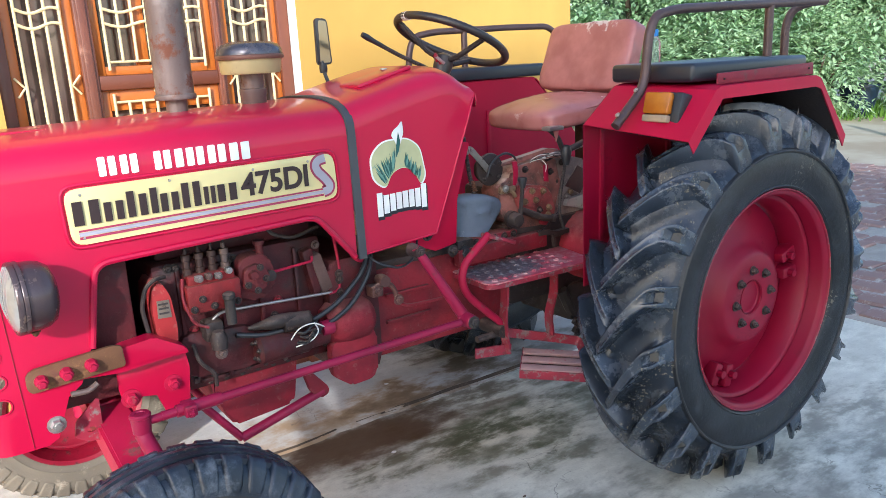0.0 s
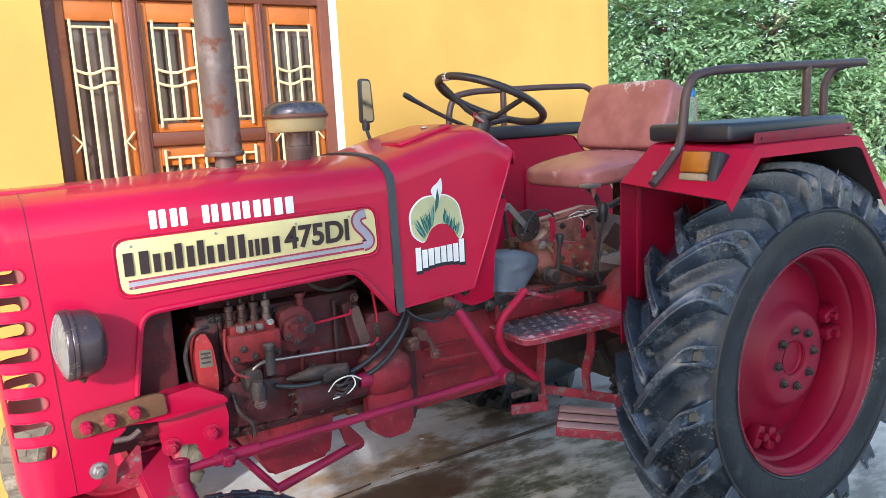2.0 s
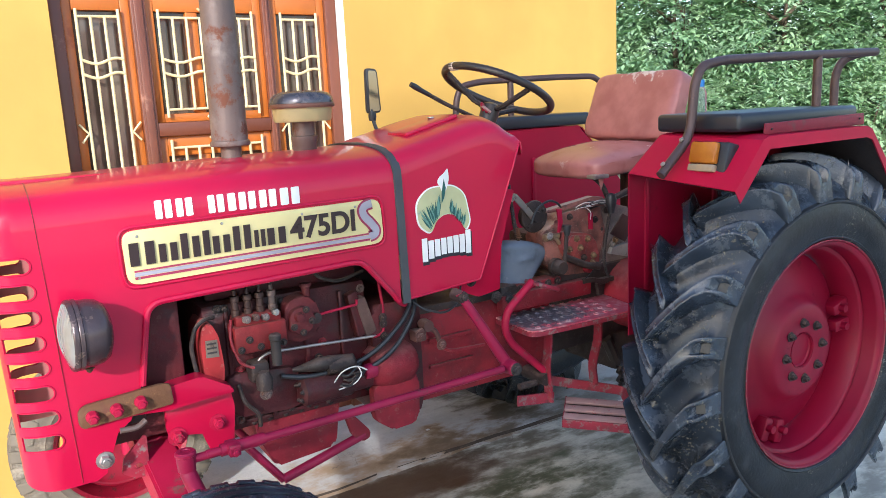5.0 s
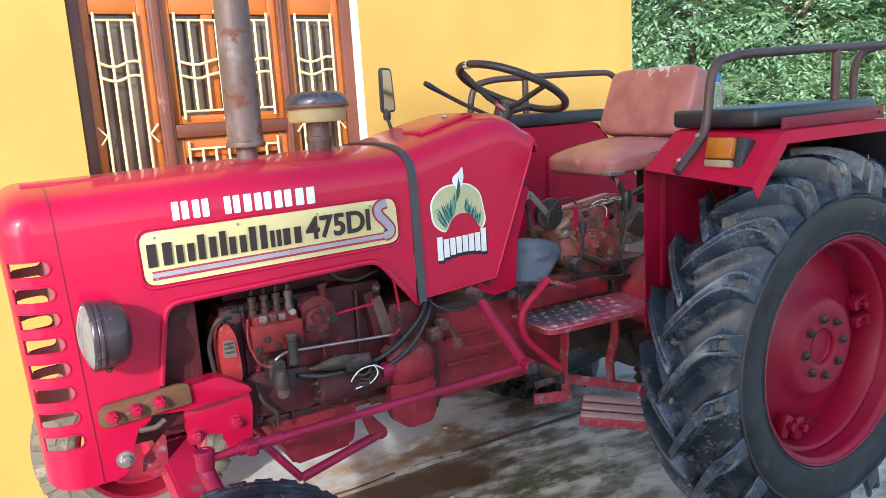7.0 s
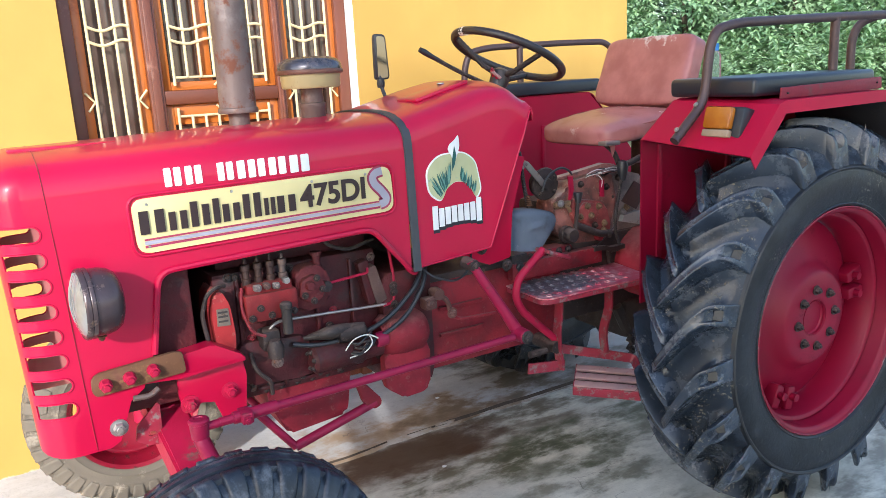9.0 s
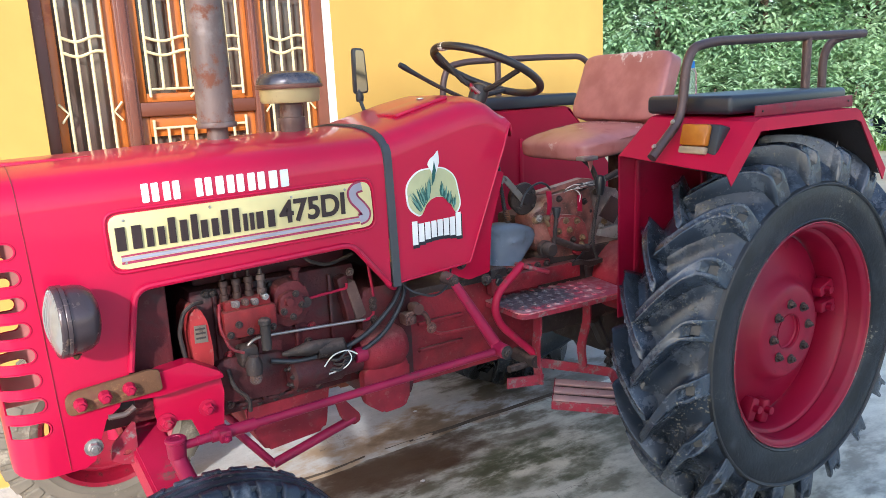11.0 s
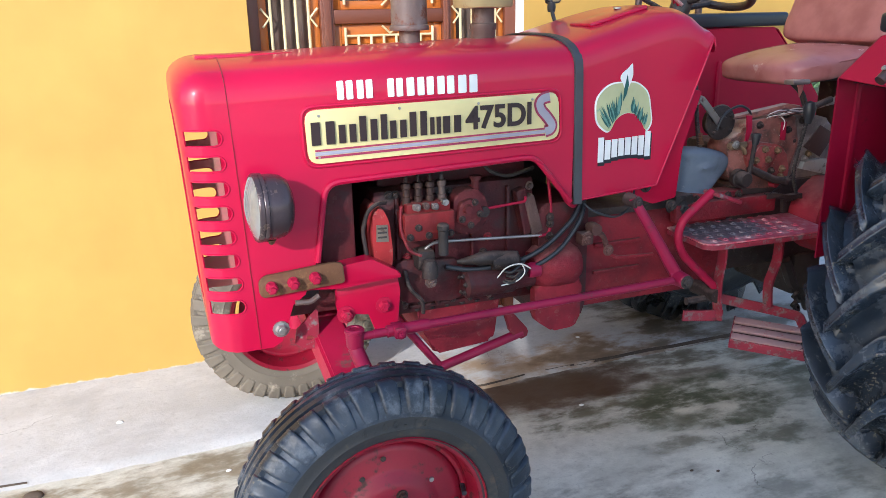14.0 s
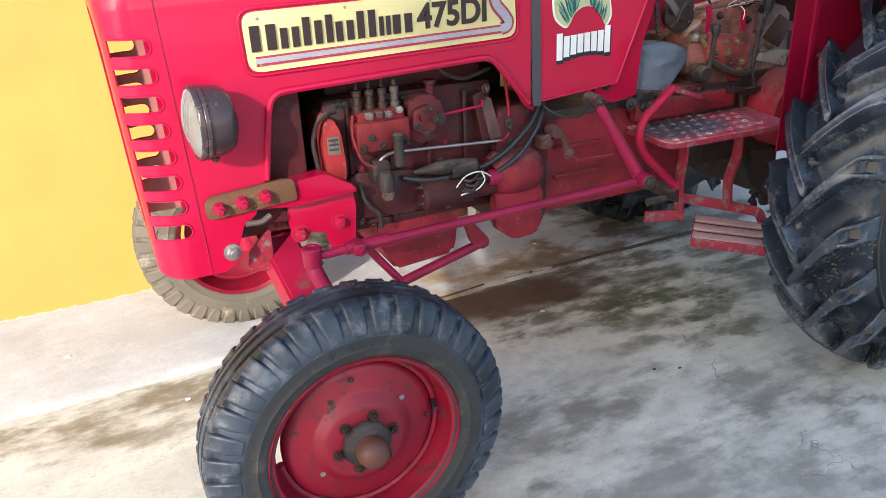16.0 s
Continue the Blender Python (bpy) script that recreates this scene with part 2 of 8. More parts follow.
BARS = worn("cream_painted_bar", (0.72, 0.59, 0.32), (0.58, 0.44, 0.22), 0.4, 25.0, 0.42, 0.6, bump=0.08)
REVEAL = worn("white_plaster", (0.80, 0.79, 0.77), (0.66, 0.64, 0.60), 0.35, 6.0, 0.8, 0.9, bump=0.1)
DIRT = worn("damp_dirt", (0.075, 0.052, 0.036), (0.13, 0.10, 0.07), 0.5, 30.0, 0.8, 0.95, bump=0.8)
BARK = worn("bark", (0.12, 0.085, 0.06), (0.22, 0.17, 0.13), 0.5, 12.0, 0.9, 0.95, bump=0.8)
BRICK = worn("worn_brick", (0.29, 0.19, 0.17), (0.42, 0.40, 0.38), 0.66, 7.0, 0.85, 0.95, bump=0.5)
TUB = worn("dark_blue_plastic", (0.012, 0.025, 0.05), (0.03, 0.04, 0.06), 0.3, 10.0, 0.4, 0.5, bump=0.05)
BLUE = worn("blue_plastic_cap", (0.02, 0.20, 0.55), (0.05, 0.3, 0.6), 0.3, 20.0, 0.4, 0.5, bump=0.02)


def tyre_rubber(name, dark, light, film_k, r0, r1, mud=0.56):
    m, nt, b = blank(name, 0.5)
    tone = mixed(nt, ramp(nt, noise_at(nt, 6.0, 5.0), 0.35, 0.65), dark, light)
    film = ramp(nt, noise_at(nt, 13.0, 9.0, 0.75), 0.50, 0.70)
    tone = mixed(nt, math_node(nt, "MULTIPLY", film, film_k), tone, (0.19, 0.21, 0.24))
    clod = math_node(nt, "MULTIPLY", ramp(nt, noise_at(nt, 95.0, 3.0, 0.7), 0.57, 0.64), ramp(nt, noise_at(nt, 7.5, 4.0), mud, mud + 0.1))
    tone = mixed(nt, math_node(nt, "MULTIPLY", clod, 0.8), tone, (0.21, 0.185, 0.13))
    scuff = ramp(nt, noise_at(nt, 24.0, 6.0, 0.75, (1.0, 3.0, 1.0)), 0.63, 0.70)
    tone = mixed(nt, math_node(nt, "MULTIPLY", scuff, 0.5), tone, (0.16, 0.16, 0.155))
    nt.links.new(tone, b.inputs["Base Color"])
    r = nt.nodes.new("ShaderNodeMapRange")
    r.inputs["To Min"].default_value, r.inputs["To Max"].default_value = r0, r1
    nt.links.new(film, r.inputs["Value"])
    nt.links.new(r.outputs["Result"], b.inputs["Roughness"])
    add_bump(nt, b, math_node(nt, "ADD", noise_at(nt, 60.0, 7.0, 0.7), clod), 0.45, 0.004)
    return m


def worn_back():
    """Seat vinyl whose skin has flaked to white along the upper edge."""
    m, nt, b = blank("flaked_brown_vinyl", 0.36)
    tc = nt.nodes.new("ShaderNodeTexCoord")
    sep = nt.nodes.new("ShaderNodeSeparateXYZ")
    nt.links.new(tc.outputs["Object"], sep.inputs[0])
    tone = mixed(nt, ramp(nt, noise_at(nt, 7.0, 5.0), 0.35, 0.65), (0.31, 0.105, 0.10), (0.42, 0.165, 0.155))
    edge_ = math_node(nt, "ADD", sep.outputs["Z"], math_node(nt, "MULTIPLY", math_node(nt, "SUBTRACT", noise_at(nt, 26.0, 7.0, 0.7), 0.5), 0.22))
    off = math_node(nt, "ABSOLUTE", math_node(nt, "SUBTRACT", sep.outputs["Y"], 0.05), 0.0)
    edge_ = math_node(nt, "SUBTRACT", edge_, math_node(nt, "MULTIPLY", math_node(nt, "MULTIPLY", off, off), 2.2))
    flake = ramp(nt, edge_, 1.600, 1.622)
    nt.links.new(mixed(nt, math_node(nt, "MULTIPLY", flake, 0.8), tone, (0.66, 0.58, 0.55)), b.inputs["Base Color"])
    add_bump(nt, b, math_node(nt, "ADD", noise_at(nt, 28.0, 5.0), flake), 0.4, 0.003)
    return m


def tread_plate():
    """Red paint walked down to dark metal in the middle of the plate."""
    m, nt, b = blank("worn_tread_plate", 0.45)
    tc = nt.nodes.new("ShaderNodeTexCoord")
    mp = nt.nodes.new("ShaderNodeMapping")
    mp.inputs["Location"].default_value = (-1.24 / 0.17, 0.20 / 0.10, 0)
    mp.inputs["Scale"].default_value = (1 / 0.17, 1 / 0.10, 0)
    nt.links.new(tc.outputs["Object"], mp.inputs["Vector"])
    ln = nt.nodes.new("ShaderNodeVectorMath")
    ln.operation = "LENGTH"
    nt.links.new(mp.outputs["Vector"], ln.inputs[0])
    d = math_node(nt, "ADD", ln.outputs["Value"], math_node(nt, "MULTIPLY", math_node(nt, "SUBTRACT", noise_at(nt, 38.0, 7.0, 0.7), 0.5), 2.2))
    paint = mixed(nt, ramp(nt, noise_at(nt, 30.0, 5.0), 0.4, 0.7), (0.42, 0.05, 0.085), (0.52, 0.30, 0.29))
    steel = mixed(nt, ramp(nt, noise_at(nt, 60.0, 5.0), 0.45, 0.7), (0.085, 0.075, 0.09), (0.30, 0.26, 0.26))
    nt.links.new(mixed(nt, ramp(nt, d, 1.2, 0.8), paint, steel), b.inputs["Base Color"])
    add_bump(nt, b, noise_at(nt, 120.0, 4.0), 0.3)
    return m


def yellow_wall():
    m, nt, b = blank("yellow_wall_paint", 0.72)
    big = noise_at(nt, 1.3, 4.0)
    tone = mixed(nt, ramp(nt, big, 0.32, 0.68), (0.484, 0.288, 0.062), (0.570, 0.341, 0.076))
    streak = noise_at(nt, 2.0, 5.0, 0.6, (4.0, 4.0, 0.5))
    tone = mixed(nt, math_node(nt, "MULTIPLY", ramp(nt, streak, 0.52, 0.8), 0.35), tone, (0.50, 0.290, 0.064))
    tc = nt.nodes.new("ShaderNodeTexCoord")
    sep = nt.nodes.new("ShaderNodeSeparateXYZ")
    nt.links.new(tc.outputs["Object"], sep.inputs[0])
    chips = math_node(nt, "ADD", sep.outputs["Z"], math_node(nt, "MULTIPLY", noise_at(nt, 22.0, 5.0), 0.05))
    fade = ramp(nt, chips, 0.072, 0.060)
    nt.links.new(mixed(nt, fade, tone, (0.55, 0.51, 0.45)), b.inputs["Base Color"])
    add_bump(nt, b, noise_at(nt, 55.0, 5.0), 0.12, 0.003)
    return m


def concrete(name, light, dark, stain_shade, wet, cut=0.0):
    m, nt, b = blank(name, 0.75)
    tc = nt.nodes.new("ShaderNodeTexCoord")
    sep = nt.nodes.new("ShaderNodeSeparateXYZ")
    nt.links.new(tc.outputs["Object"], sep.inputs[0])
    X, Y = sep.outputs["X"], sep.outputs["Y"]

    def spot(cx, cy, rx, ry):
        dx = math_node(nt, "DIVIDE", math_node(nt, "SUBTRACT", X, cx), rx)
        dy = math_node(nt, "DIVIDE", math_node(nt, "SUBTRACT", Y, cy), ry)
        d = math_node(nt, "ADD", math_node(nt, "MULTIPLY", dx, dx), math_node(nt, "MULTIPLY", dy, dy))
        return d

    big = noise_at(nt, 2.2, 6.0, 0.6)
    mid = noise_at(nt, 7.0, 8.0, 0.66, (1.0, 1.5, 1.0), 0.08)
    mid2 = noise_at(nt, 4.2, 8.0, 0.62, (1.0, 2.1, 1.0), 0.1)
    tiny = noise_at(nt, 110.0, 4.0, 0.6)
    blot = noise_at(nt, 3.6, 9.0, 0.70, (1.0, 1.6, 1.0), 0.08)
    tone = mixed(nt, ramp(nt, big, 0.32, 0.68), tuple(c * 0.78 for c in light), light)
    tone = mixed(nt, math_node(nt, "MULTIPLY", ramp(nt, blot, 0.42, 0.66), 0.5), tone, tuple(c * 1.25 for c in light))
    tone = mixed(nt, math_node(nt, "MULTIPLY", ramp(nt, mid, 0.42, 0.76), 0.7), tone, dark)
    pits = noise_at(nt, 34.0, 6.0, 0.7)
    tone = mixed(nt, math_node(nt, "MULTIPLY", ramp(nt, pits, 0.56, 0.70), 0.34), tone, tuple(c * 0.6 for c in dark))
    tone = mixed(nt, math_node(nt, "MULTIPLY", ramp(nt, tiny, 0.48, 0.72), 0.26), tone, tuple(c * 0.55 for c in light))
    rough = 0.75
    if stain_shade:
        for cx, cy, rx, ry, col, k in stain_shade:
            d = math_node(nt, "SUBTRACT", mid2, math_node(nt, "MULTIPLY", math_node(nt, "MINIMUM", spot(cx, cy, rx, ry), 3.0), 0.13))
            tone = mixed(nt, math_node(nt, "MULTIPLY", ramp(nt, d, 0.30, 0.56), k * 0.75), tone, col)
            d2 = math_node(nt, "ADD", math_node(nt, "MULTIPLY", d, 0.55), math_node(nt, "MULTIPLY", mid, 0.45))
            tone = mixed(nt, math_node(nt, "MULTIPLY", ramp(nt, d2, 0.44, 0.56), k * 0.55), tone, tuple(c * 0.75 for c in col))
    if wet:
        cx, cy, rx, ry, col = wet
        d = math_node(nt, "SUBTRACT", spot(cx, cy, rx, ry), math_node(nt, "MULTIPLY", math_node(nt, "SUBTRACT", mid, 0.5), 2.0))
        w = ramp(nt, d, 1.5, 0.3)
        tone = mixed(nt, math_node(nt, "MULTIPLY", w, 0.94), tone, col)
        r = nt.nodes.new("ShaderNodeMapRange")
        r.inputs["To Min"].default_value, r.inputs["To Max"].default_value = 0.75, 0.62
        nt.links.new(w, r.inputs["Value"])
        nt.links.new(r.outputs["Result"], b.inputs["Roughness"])
    crack = nt.nodes.new("ShaderNodeTexVoronoi")
    crack.feature = "DISTANCE_TO_EDGE"
    crack.inputs["Scale"].default_value = 1.1
    warp = nt.nodes.new("ShaderNodeVectorMath")
    warp.operation = "ADD"
    wob = node(nt, "ShaderNodeTexNoise", Scale=6.0, Detail=6.0)
    nt.links.new(tc.outputs["Object"], wob.inputs["Vector"])
    sc = nt.nodes.new("ShaderNodeVectorMath")
    sc.operation = "SCALE"
    sc.inputs["Scale"].default_value = 0.35
    nt.links.new(wob.outputs["Color"], sc.inputs[0])
    nt.links.new(tc.outputs["Object"], warp.inputs[0])
    nt.links.new(sc.outputs[0], warp.inputs[1])
    nt.links.new(warp.outputs[0], crack.inputs["Vector"])
    line = math_node(nt, "MULTIPLY", ramp(nt, crack.outputs["Distance"], 0.0035, 0.0005), ramp(nt, big, 0.52, 0.6))
    tone = mixed(nt, math_node(nt, "MULTIPLY", line, 0.6), tone, (0.10, 0.09, 0.075))
    if cut:
        # past the yard the slab gives way to dry earth
        far = ramp(nt, math_node(nt, "ADD", X, math_node(nt, "MULTIPLY", mid, 0.8)), cut, cut + 0.5)
        earth = mixed(nt, ramp(nt, noise_at(nt, 0.9, 7.0), 0.35, 0.65), (0.30, 0.25, 0.18), (0.42, 0.38, 0.30))
        tone = mixed(nt, far, tone, earth)
    nt.links.new(tone, b.inputs["Base Color"])
    add_bump(nt, b, math_node(nt, "ADD", mid, math_node(nt, "MULTIPLY", tiny, 0.5)), 0.35, 0.004)
    return m


WALLPAINT = yellow_wall()
RUBBER = tyre_rubber("tyre_rubber", (0.007, 0.008, 0.010), (0.016, 0.018, 0.022), 0.16, 0.32, 0.6, 0.56)
RUBBER.node_tree.nodes["Principled BSDF"].inputs["Specular IOR Level"].default_value = 0.35
TREADRUBBER = tyre_rubber("tread_rubber", (0.017, 0.024, 0.036), (0.034, 0.046, 0.066), 0.30, 0.22, 0.48, 0.52)
TREADRUBBER.node_tree.nodes["Principled BSDF"].inputs["Specular IOR Level"].default_value = 0.85
FRONTRUBBER = tyre_rubber("front_tread_rubber", (0.011, 0.015, 0.023), (0.040, 0.052, 0.073), 0.62, 0.32, 0.66)
# Darker copy of the tread rubber with mud; shade between lugs is in its colour.
GROOVE_SHADE = tyre_rubber("shaded_groove_rubber", (0.012, 0.017, 0.026), (0.024, 0.033, 0.047), 0.22, 0.22, 0.5, 0.47)
FOOT = tread_plate()
SEATBACK = worn_back()
# Patches at (1.62, 0.46) and (1.55, 0.32) mix damp with the tractor's painted shade.
YARD = concrete("stained_concrete", (0.71, 0.70, 0.61), (0.42, 0.41, 0.335),
                [(1.12, 0.17, 0.32, 0.12, (0.085, 0.080, 0.030), 0.95), (1.62, 0.46, 0.34, 0.12, (0.11, 0.085, 0.050), 0.95), (1.55, 0.32, 0.62, 0.22, (0.20, 0.165, 0.115), 0.8), (1.50, 0.17, 0.30, 0.11, (0.075, 0.090, 0.040), 0.95), (1.62, -0.02, 0.22, 0.09, (0.11, 0.12, 0.065), 0.85), (1.33, 0.0, 0.22, 0.08, (0.12, 0.125, 0.07), 0.85),
                 (1.62, -0.20, 0.26, 0.09, (0.125, 0.125, 0.075), 0.8), (1.16, -0.12, 0.14, 0.06, (0.16, 0.14, 0.085), 0.7), (1.95, 0.05, 0.35, 0.22, (0.12, 0.13, 0.08), 0.8),
                 (-0.62, 0.33, 0.46, 0.13, (0.25, 0.20, 0.125), 0.9), (-0.30, 0.40, 0.22, 0.09, (0.27, 0.22, 0.14), 0.85), (-0.43, 0.18, 0.17, 0.08, (0.27, 0.22, 0.14), 0.75), (-1.3, 0.36, 0.6, 0.12, (0.27, 0.22, 0.14), 0.8),
                 (0.62, -0.40, 0.34, 0.17, (0.25, 0.235, 0.195), 0.85), (0.90, -0.85, 0.6, 0.28, (0.27, 0.255, 0.215), 0.7), (1.0, -0.30, 0.20, 0.10, (0.30, 0.28, 0.235), 0.7), (1.95, -0.95, 0.45, 0.22, (0.26, 0.25, 0.215), 0.8), (2.55, -0.75, 0.5, 0.30, (0.24, 0.23, 0.20), 0.8), (1.45, -0.55, 0.35, 0.14, (0.25, 0.24, 0.20), 0.75)],
                (0.98, 0.42, 0.46, 0.17, (0.085, 0.037, 0.014)), 4.4)
# Dark patches past x 1.5 hold damp and the tractor's painted shade together.
APRON = concrete("pale_concrete_apron", (0.56, 0.55, 0.535), (0.47, 0.45, 0.42),
                 [(1.10, 0.62, 0.75, 0.16, (0.38, 0.235, 0.115), 0.95), (1.55, 0.62, 0.45, 0.14, (0.20, 0.13, 0.075), 0.95), (1.85, 0.92, 0.30, 0.26, (0.11, 0.085, 0.060), 1.0), (2.1, 0.62, 0.5, 0.2, (0.17, 0.14, 0.105), 0.95)], None)


def glass(name, tint=(0.9, 0.95, 0.95), rough=0.02):
    m, nt, b = blank(name, rough)
    b.inputs["Base Color"].default_value = (*tint, 1)
    b.inputs["Transmission Weight"].default_value = 1.0
    b.inputs["IOR"].default_value = 1.45
    return m


# Dusty inside of the cowl, paler than its red: entering daylight is in the colour.
LIT_DUSTY_INSIDE = worn("lit_dusty_pink_inside", (0.50, 0.16, 0.15), (0.40, 0.18, 0.14), 0.5, 14.0, 0.7, 0.85, bump=0.2)
LENS = worn("ribbed_lamp_glass", (0.27, 0.27, 0.265), (0.22, 0.21, 0.20), 0.4, 60.0, 0.12, 0.26, metal=0.3, bump=0.35, fine=70)
MIRROR, _nt, _b = blank("mirror", 0.12, 1.0)
_b.inputs["Base Color"].default_value = (0.17, 0.155, 0.135, 1)
AMBER, _nt, _b = blank("amber_plastic", 0.18)
_c = mixed(_nt, ramp(_nt, noise_at(_nt, 18.0, 4.0), 0.3, 0.7), (0.46, 0.14, 0.012), (0.60, 0.21, 0.02))
_nt.links.new(_c, _b.inputs["Base Color"])
_b.inputs["Transmission Weight"].default_value = 0.25
PALELENS = worn("cloudy_amber_plastic", (0.36, 0.27, 0.18), (0.26, 0.13, 0.06), 0.45, 40.0, 0.2, 0.4, bump=0.1)
CLEAR, _nt, _b = blank("cloudy_plastic", 0.2)
_b.inputs["Base Color"].default_value = (0.85, 0.90, 0.92, 1)
_b.inputs["Transmission Weight"].default_value = 0.9
_b.inputs["IOR"].default_value = 1.1
PANE, _nt, _b = blank("dark_window_glass", 0.06)
_c = mixed(_nt, ramp(_nt, noise_at(_nt, 3.0, 3.0), 0.35, 0.65), (0.07, 0.045, 0.035), (0.14, 0.10, 0.08))
_nt.links.new(_c, _b.inputs["Base Color"])


def leaf_material(name, dark, light):
    m, nt, b = blank(name, 0.62)
    b.inputs["Specular IOR Level"].default_value = 0.28
    geo = nt.nodes.new("ShaderNodeNewGeometry")
    tone = mixed(nt, geo.outputs["Random Per Island"], dark, light)
    tone = mixed(nt, math_node(nt, "MULTIPLY", ramp(nt, noise_at(nt, 1.1, 3.0), 0.42, 0.6), 0.75), tone, tuple(min(0.64, c * 1.12 + 0.02) for c in light))
    nt.links.new(tone, b.inputs["Base Color"])
    tr = nt.nodes.new("ShaderNodeBsdfTranslucent")
    nt.links.new(mixed(nt, 0.3, tone, (0.34, 0.52, 0.24)), tr.inputs["Color"])
    mx = nt.nodes.new("ShaderNodeMixShader")
    mx.inputs[0].default_value = 0.4
    nt.links.new(b.outputs[0], mx.inputs[1])
    nt.links.new(tr.outputs[0], mx.inputs[2])
    nt.links.new(mx.outputs[0], nt.nodes["Material Output"].inputs["Surface"])
    return m


LEAF = leaf_material("leaf", (0.165, 0.28, 0.18), (0.41, 0.61, 0.34))
LEAF_DARK = leaf_material("dark_leaf", (0.135, 0.22, 0.185), (0.31, 0.45, 0.345))
GRASS = leaf_material("grass_blade", (0.06, 0.16, 0.02), (0.18, 0.33, 0.06))


# ================= mesh helpers =================
def part(name, bm, material, parent=None, label="", smooth=40):
    """Links a bmesh, in world metres, as one mesh object."""
    me = bpy.data.meshes.new(name)
    bmesh.ops.recalc_face_normals(bm, faces=bm.faces[:])
    if smooth:
        lim = radians(smooth)
        for f in bm.faces:
            f.smooth = True
        for e in bm.edges:
            if len(e.link_faces) != 2 or e.calc_face_angle(0.0) > lim:
                e.smooth = False
    bm.to_mesh(me)
    bm.free()
    me.materials.append(material)
    ob = new(name, me)
    if parent is not None:
        ob.parent = parent
        if parent.type == "EMPTY":
            ob.matrix_parent_inverse = Matrix.Translation(-parent.location)
    if label:
        tagged(ob, label)
    return ob


def box(bm, lo, hi, bevel=0.0, turn=None, seg=2):
    c = (Vector(lo) + Vector(hi)) / 2
    s = Vector(hi) - Vector(lo)
    m = Matrix.Translation(c) @ (turn if turn else Matrix.Identity(4)) @ Matrix.Diagonal((*s, 1))
    vs = bmesh.ops.create_cube(bm, size=1.0, matrix=m)["verts"]
    if bevel:
        es = list({e for v in vs for e in v.link_edges})
        bmesh.ops.bevel(bm, geom=es, offset=bevel, segments=seg, affect="EDGES", profile=0.5)
    return bm


def slab(bm, pts, y0, y1, bevel=0.0):
    """A plate cut along points (x, z), from y0 to y1."""
    a = [bm.verts.new((x, y0, z)) for x, z in pts]
    b = [bm.verts.new((x, y1, z)) for x, z in pts]
    n = len(pts)
    fs = [bm.faces.new(a), bm.faces.new(b[::-1])]
    for i in range(n):
        fs.append(bm.faces.new((a[i], b[i], b[(i + 1) % n], a[(i + 1) % n])))
    if bevel:
        es = list({e for e in fs[0].edges} | {e for e in fs[1].edges})
        bmesh.ops.bevel(bm, geom=es, offset=bevel, segments=2, affect="EDGES", profile=0.5)
    return bm


def rounded(pts, r, n=5):
    """Corners of a closed outline rounded."""
    out = []
    for i, p in enumerate(pts):
        p = Vector(p)
        a, b = Vector(pts[i - 1]) - p, Vector(pts[(i + 1) % len(pts)]) - p
        d = min(r, a.length * 0.45, b.length * 0.45)
        s, e = p + a.normalized() * d, p + b.normalized() * d
        for k in range(n):
            t = k / (n - 1)
            out.append(tuple(s * (1 - t) ** 2 + p * 2 * t * (1 - t) + e * t * t))
    return out


def smooth_path(pts, r=0.03, n=5):
    """A path whose inner corners are rounded."""
    P = [Vector(p) for p in pts]
    out = [P[0]]
    for i in range(1, len(P) - 1):
        a, b = P[i - 1] - P[i], P[i + 1] - P[i]
        d = min(r, a.length * 0.48, b.length * 0.48)
        s, e = P[i] + a.normalized() * d, P[i] + b.normalized() * d
        for k in range(n):
            t = k / (n - 1)
            out.append(s * (1 - t) ** 2 + P[i] * 2 * t * (1 - t) + e * t * t)
    out.append(P[-1])
    return out


def tube(bm, pts, r, n=10, bend=0.03, flat=None):
    """A tube along a path; r may be a list; flat=(w, h) gives a flat bar."""
    P = smooth_path(pts, bend) if bend else [Vector(p) for p in pts]
    R = r if isinstance(r, (list, tuple)) else [r] * len(P)
    side = None
    rings = []
    for i, p in enumerate(P):
        t = (P[min(i + 1, len(P) - 1)] - P[max(i - 1, 0)]).normalized()
        if side is None:
            ref = Vector((0, 1, 0)) if abs(t.y) < 0.9 else Vector((1, 0, 0))
            side = t.cross(ref).normalized()
        side = (side - t * side.dot(t)).normalized()
        up = t.cross(side).normalized()
        if flat:
            w, h = flat
            ring = [bm.verts.new(p + up * a * w / 2 + side * b * h / 2) for a, b in ((-1, -1), (1, -1), (1, 1), (-1, 1))]
        else:
            ring = [bm.verts.new(p + (side * math.cos(2 * math.pi * k / n) + up * math.sin(2 * math.pi * k / n)) * R[i]) for k in range(n)]
        rings.append(ring)
    m = len(rings[0])
    for a, b in zip(rings, rings[1:]):
        for k in range(m):
            bm.faces.new((a[k], a[(k + 1) % m], b[(k + 1) % m], b[k]))
    bm.faces.new(rings[0][::-1])
    bm.faces.new(rings[-1])
    return bm


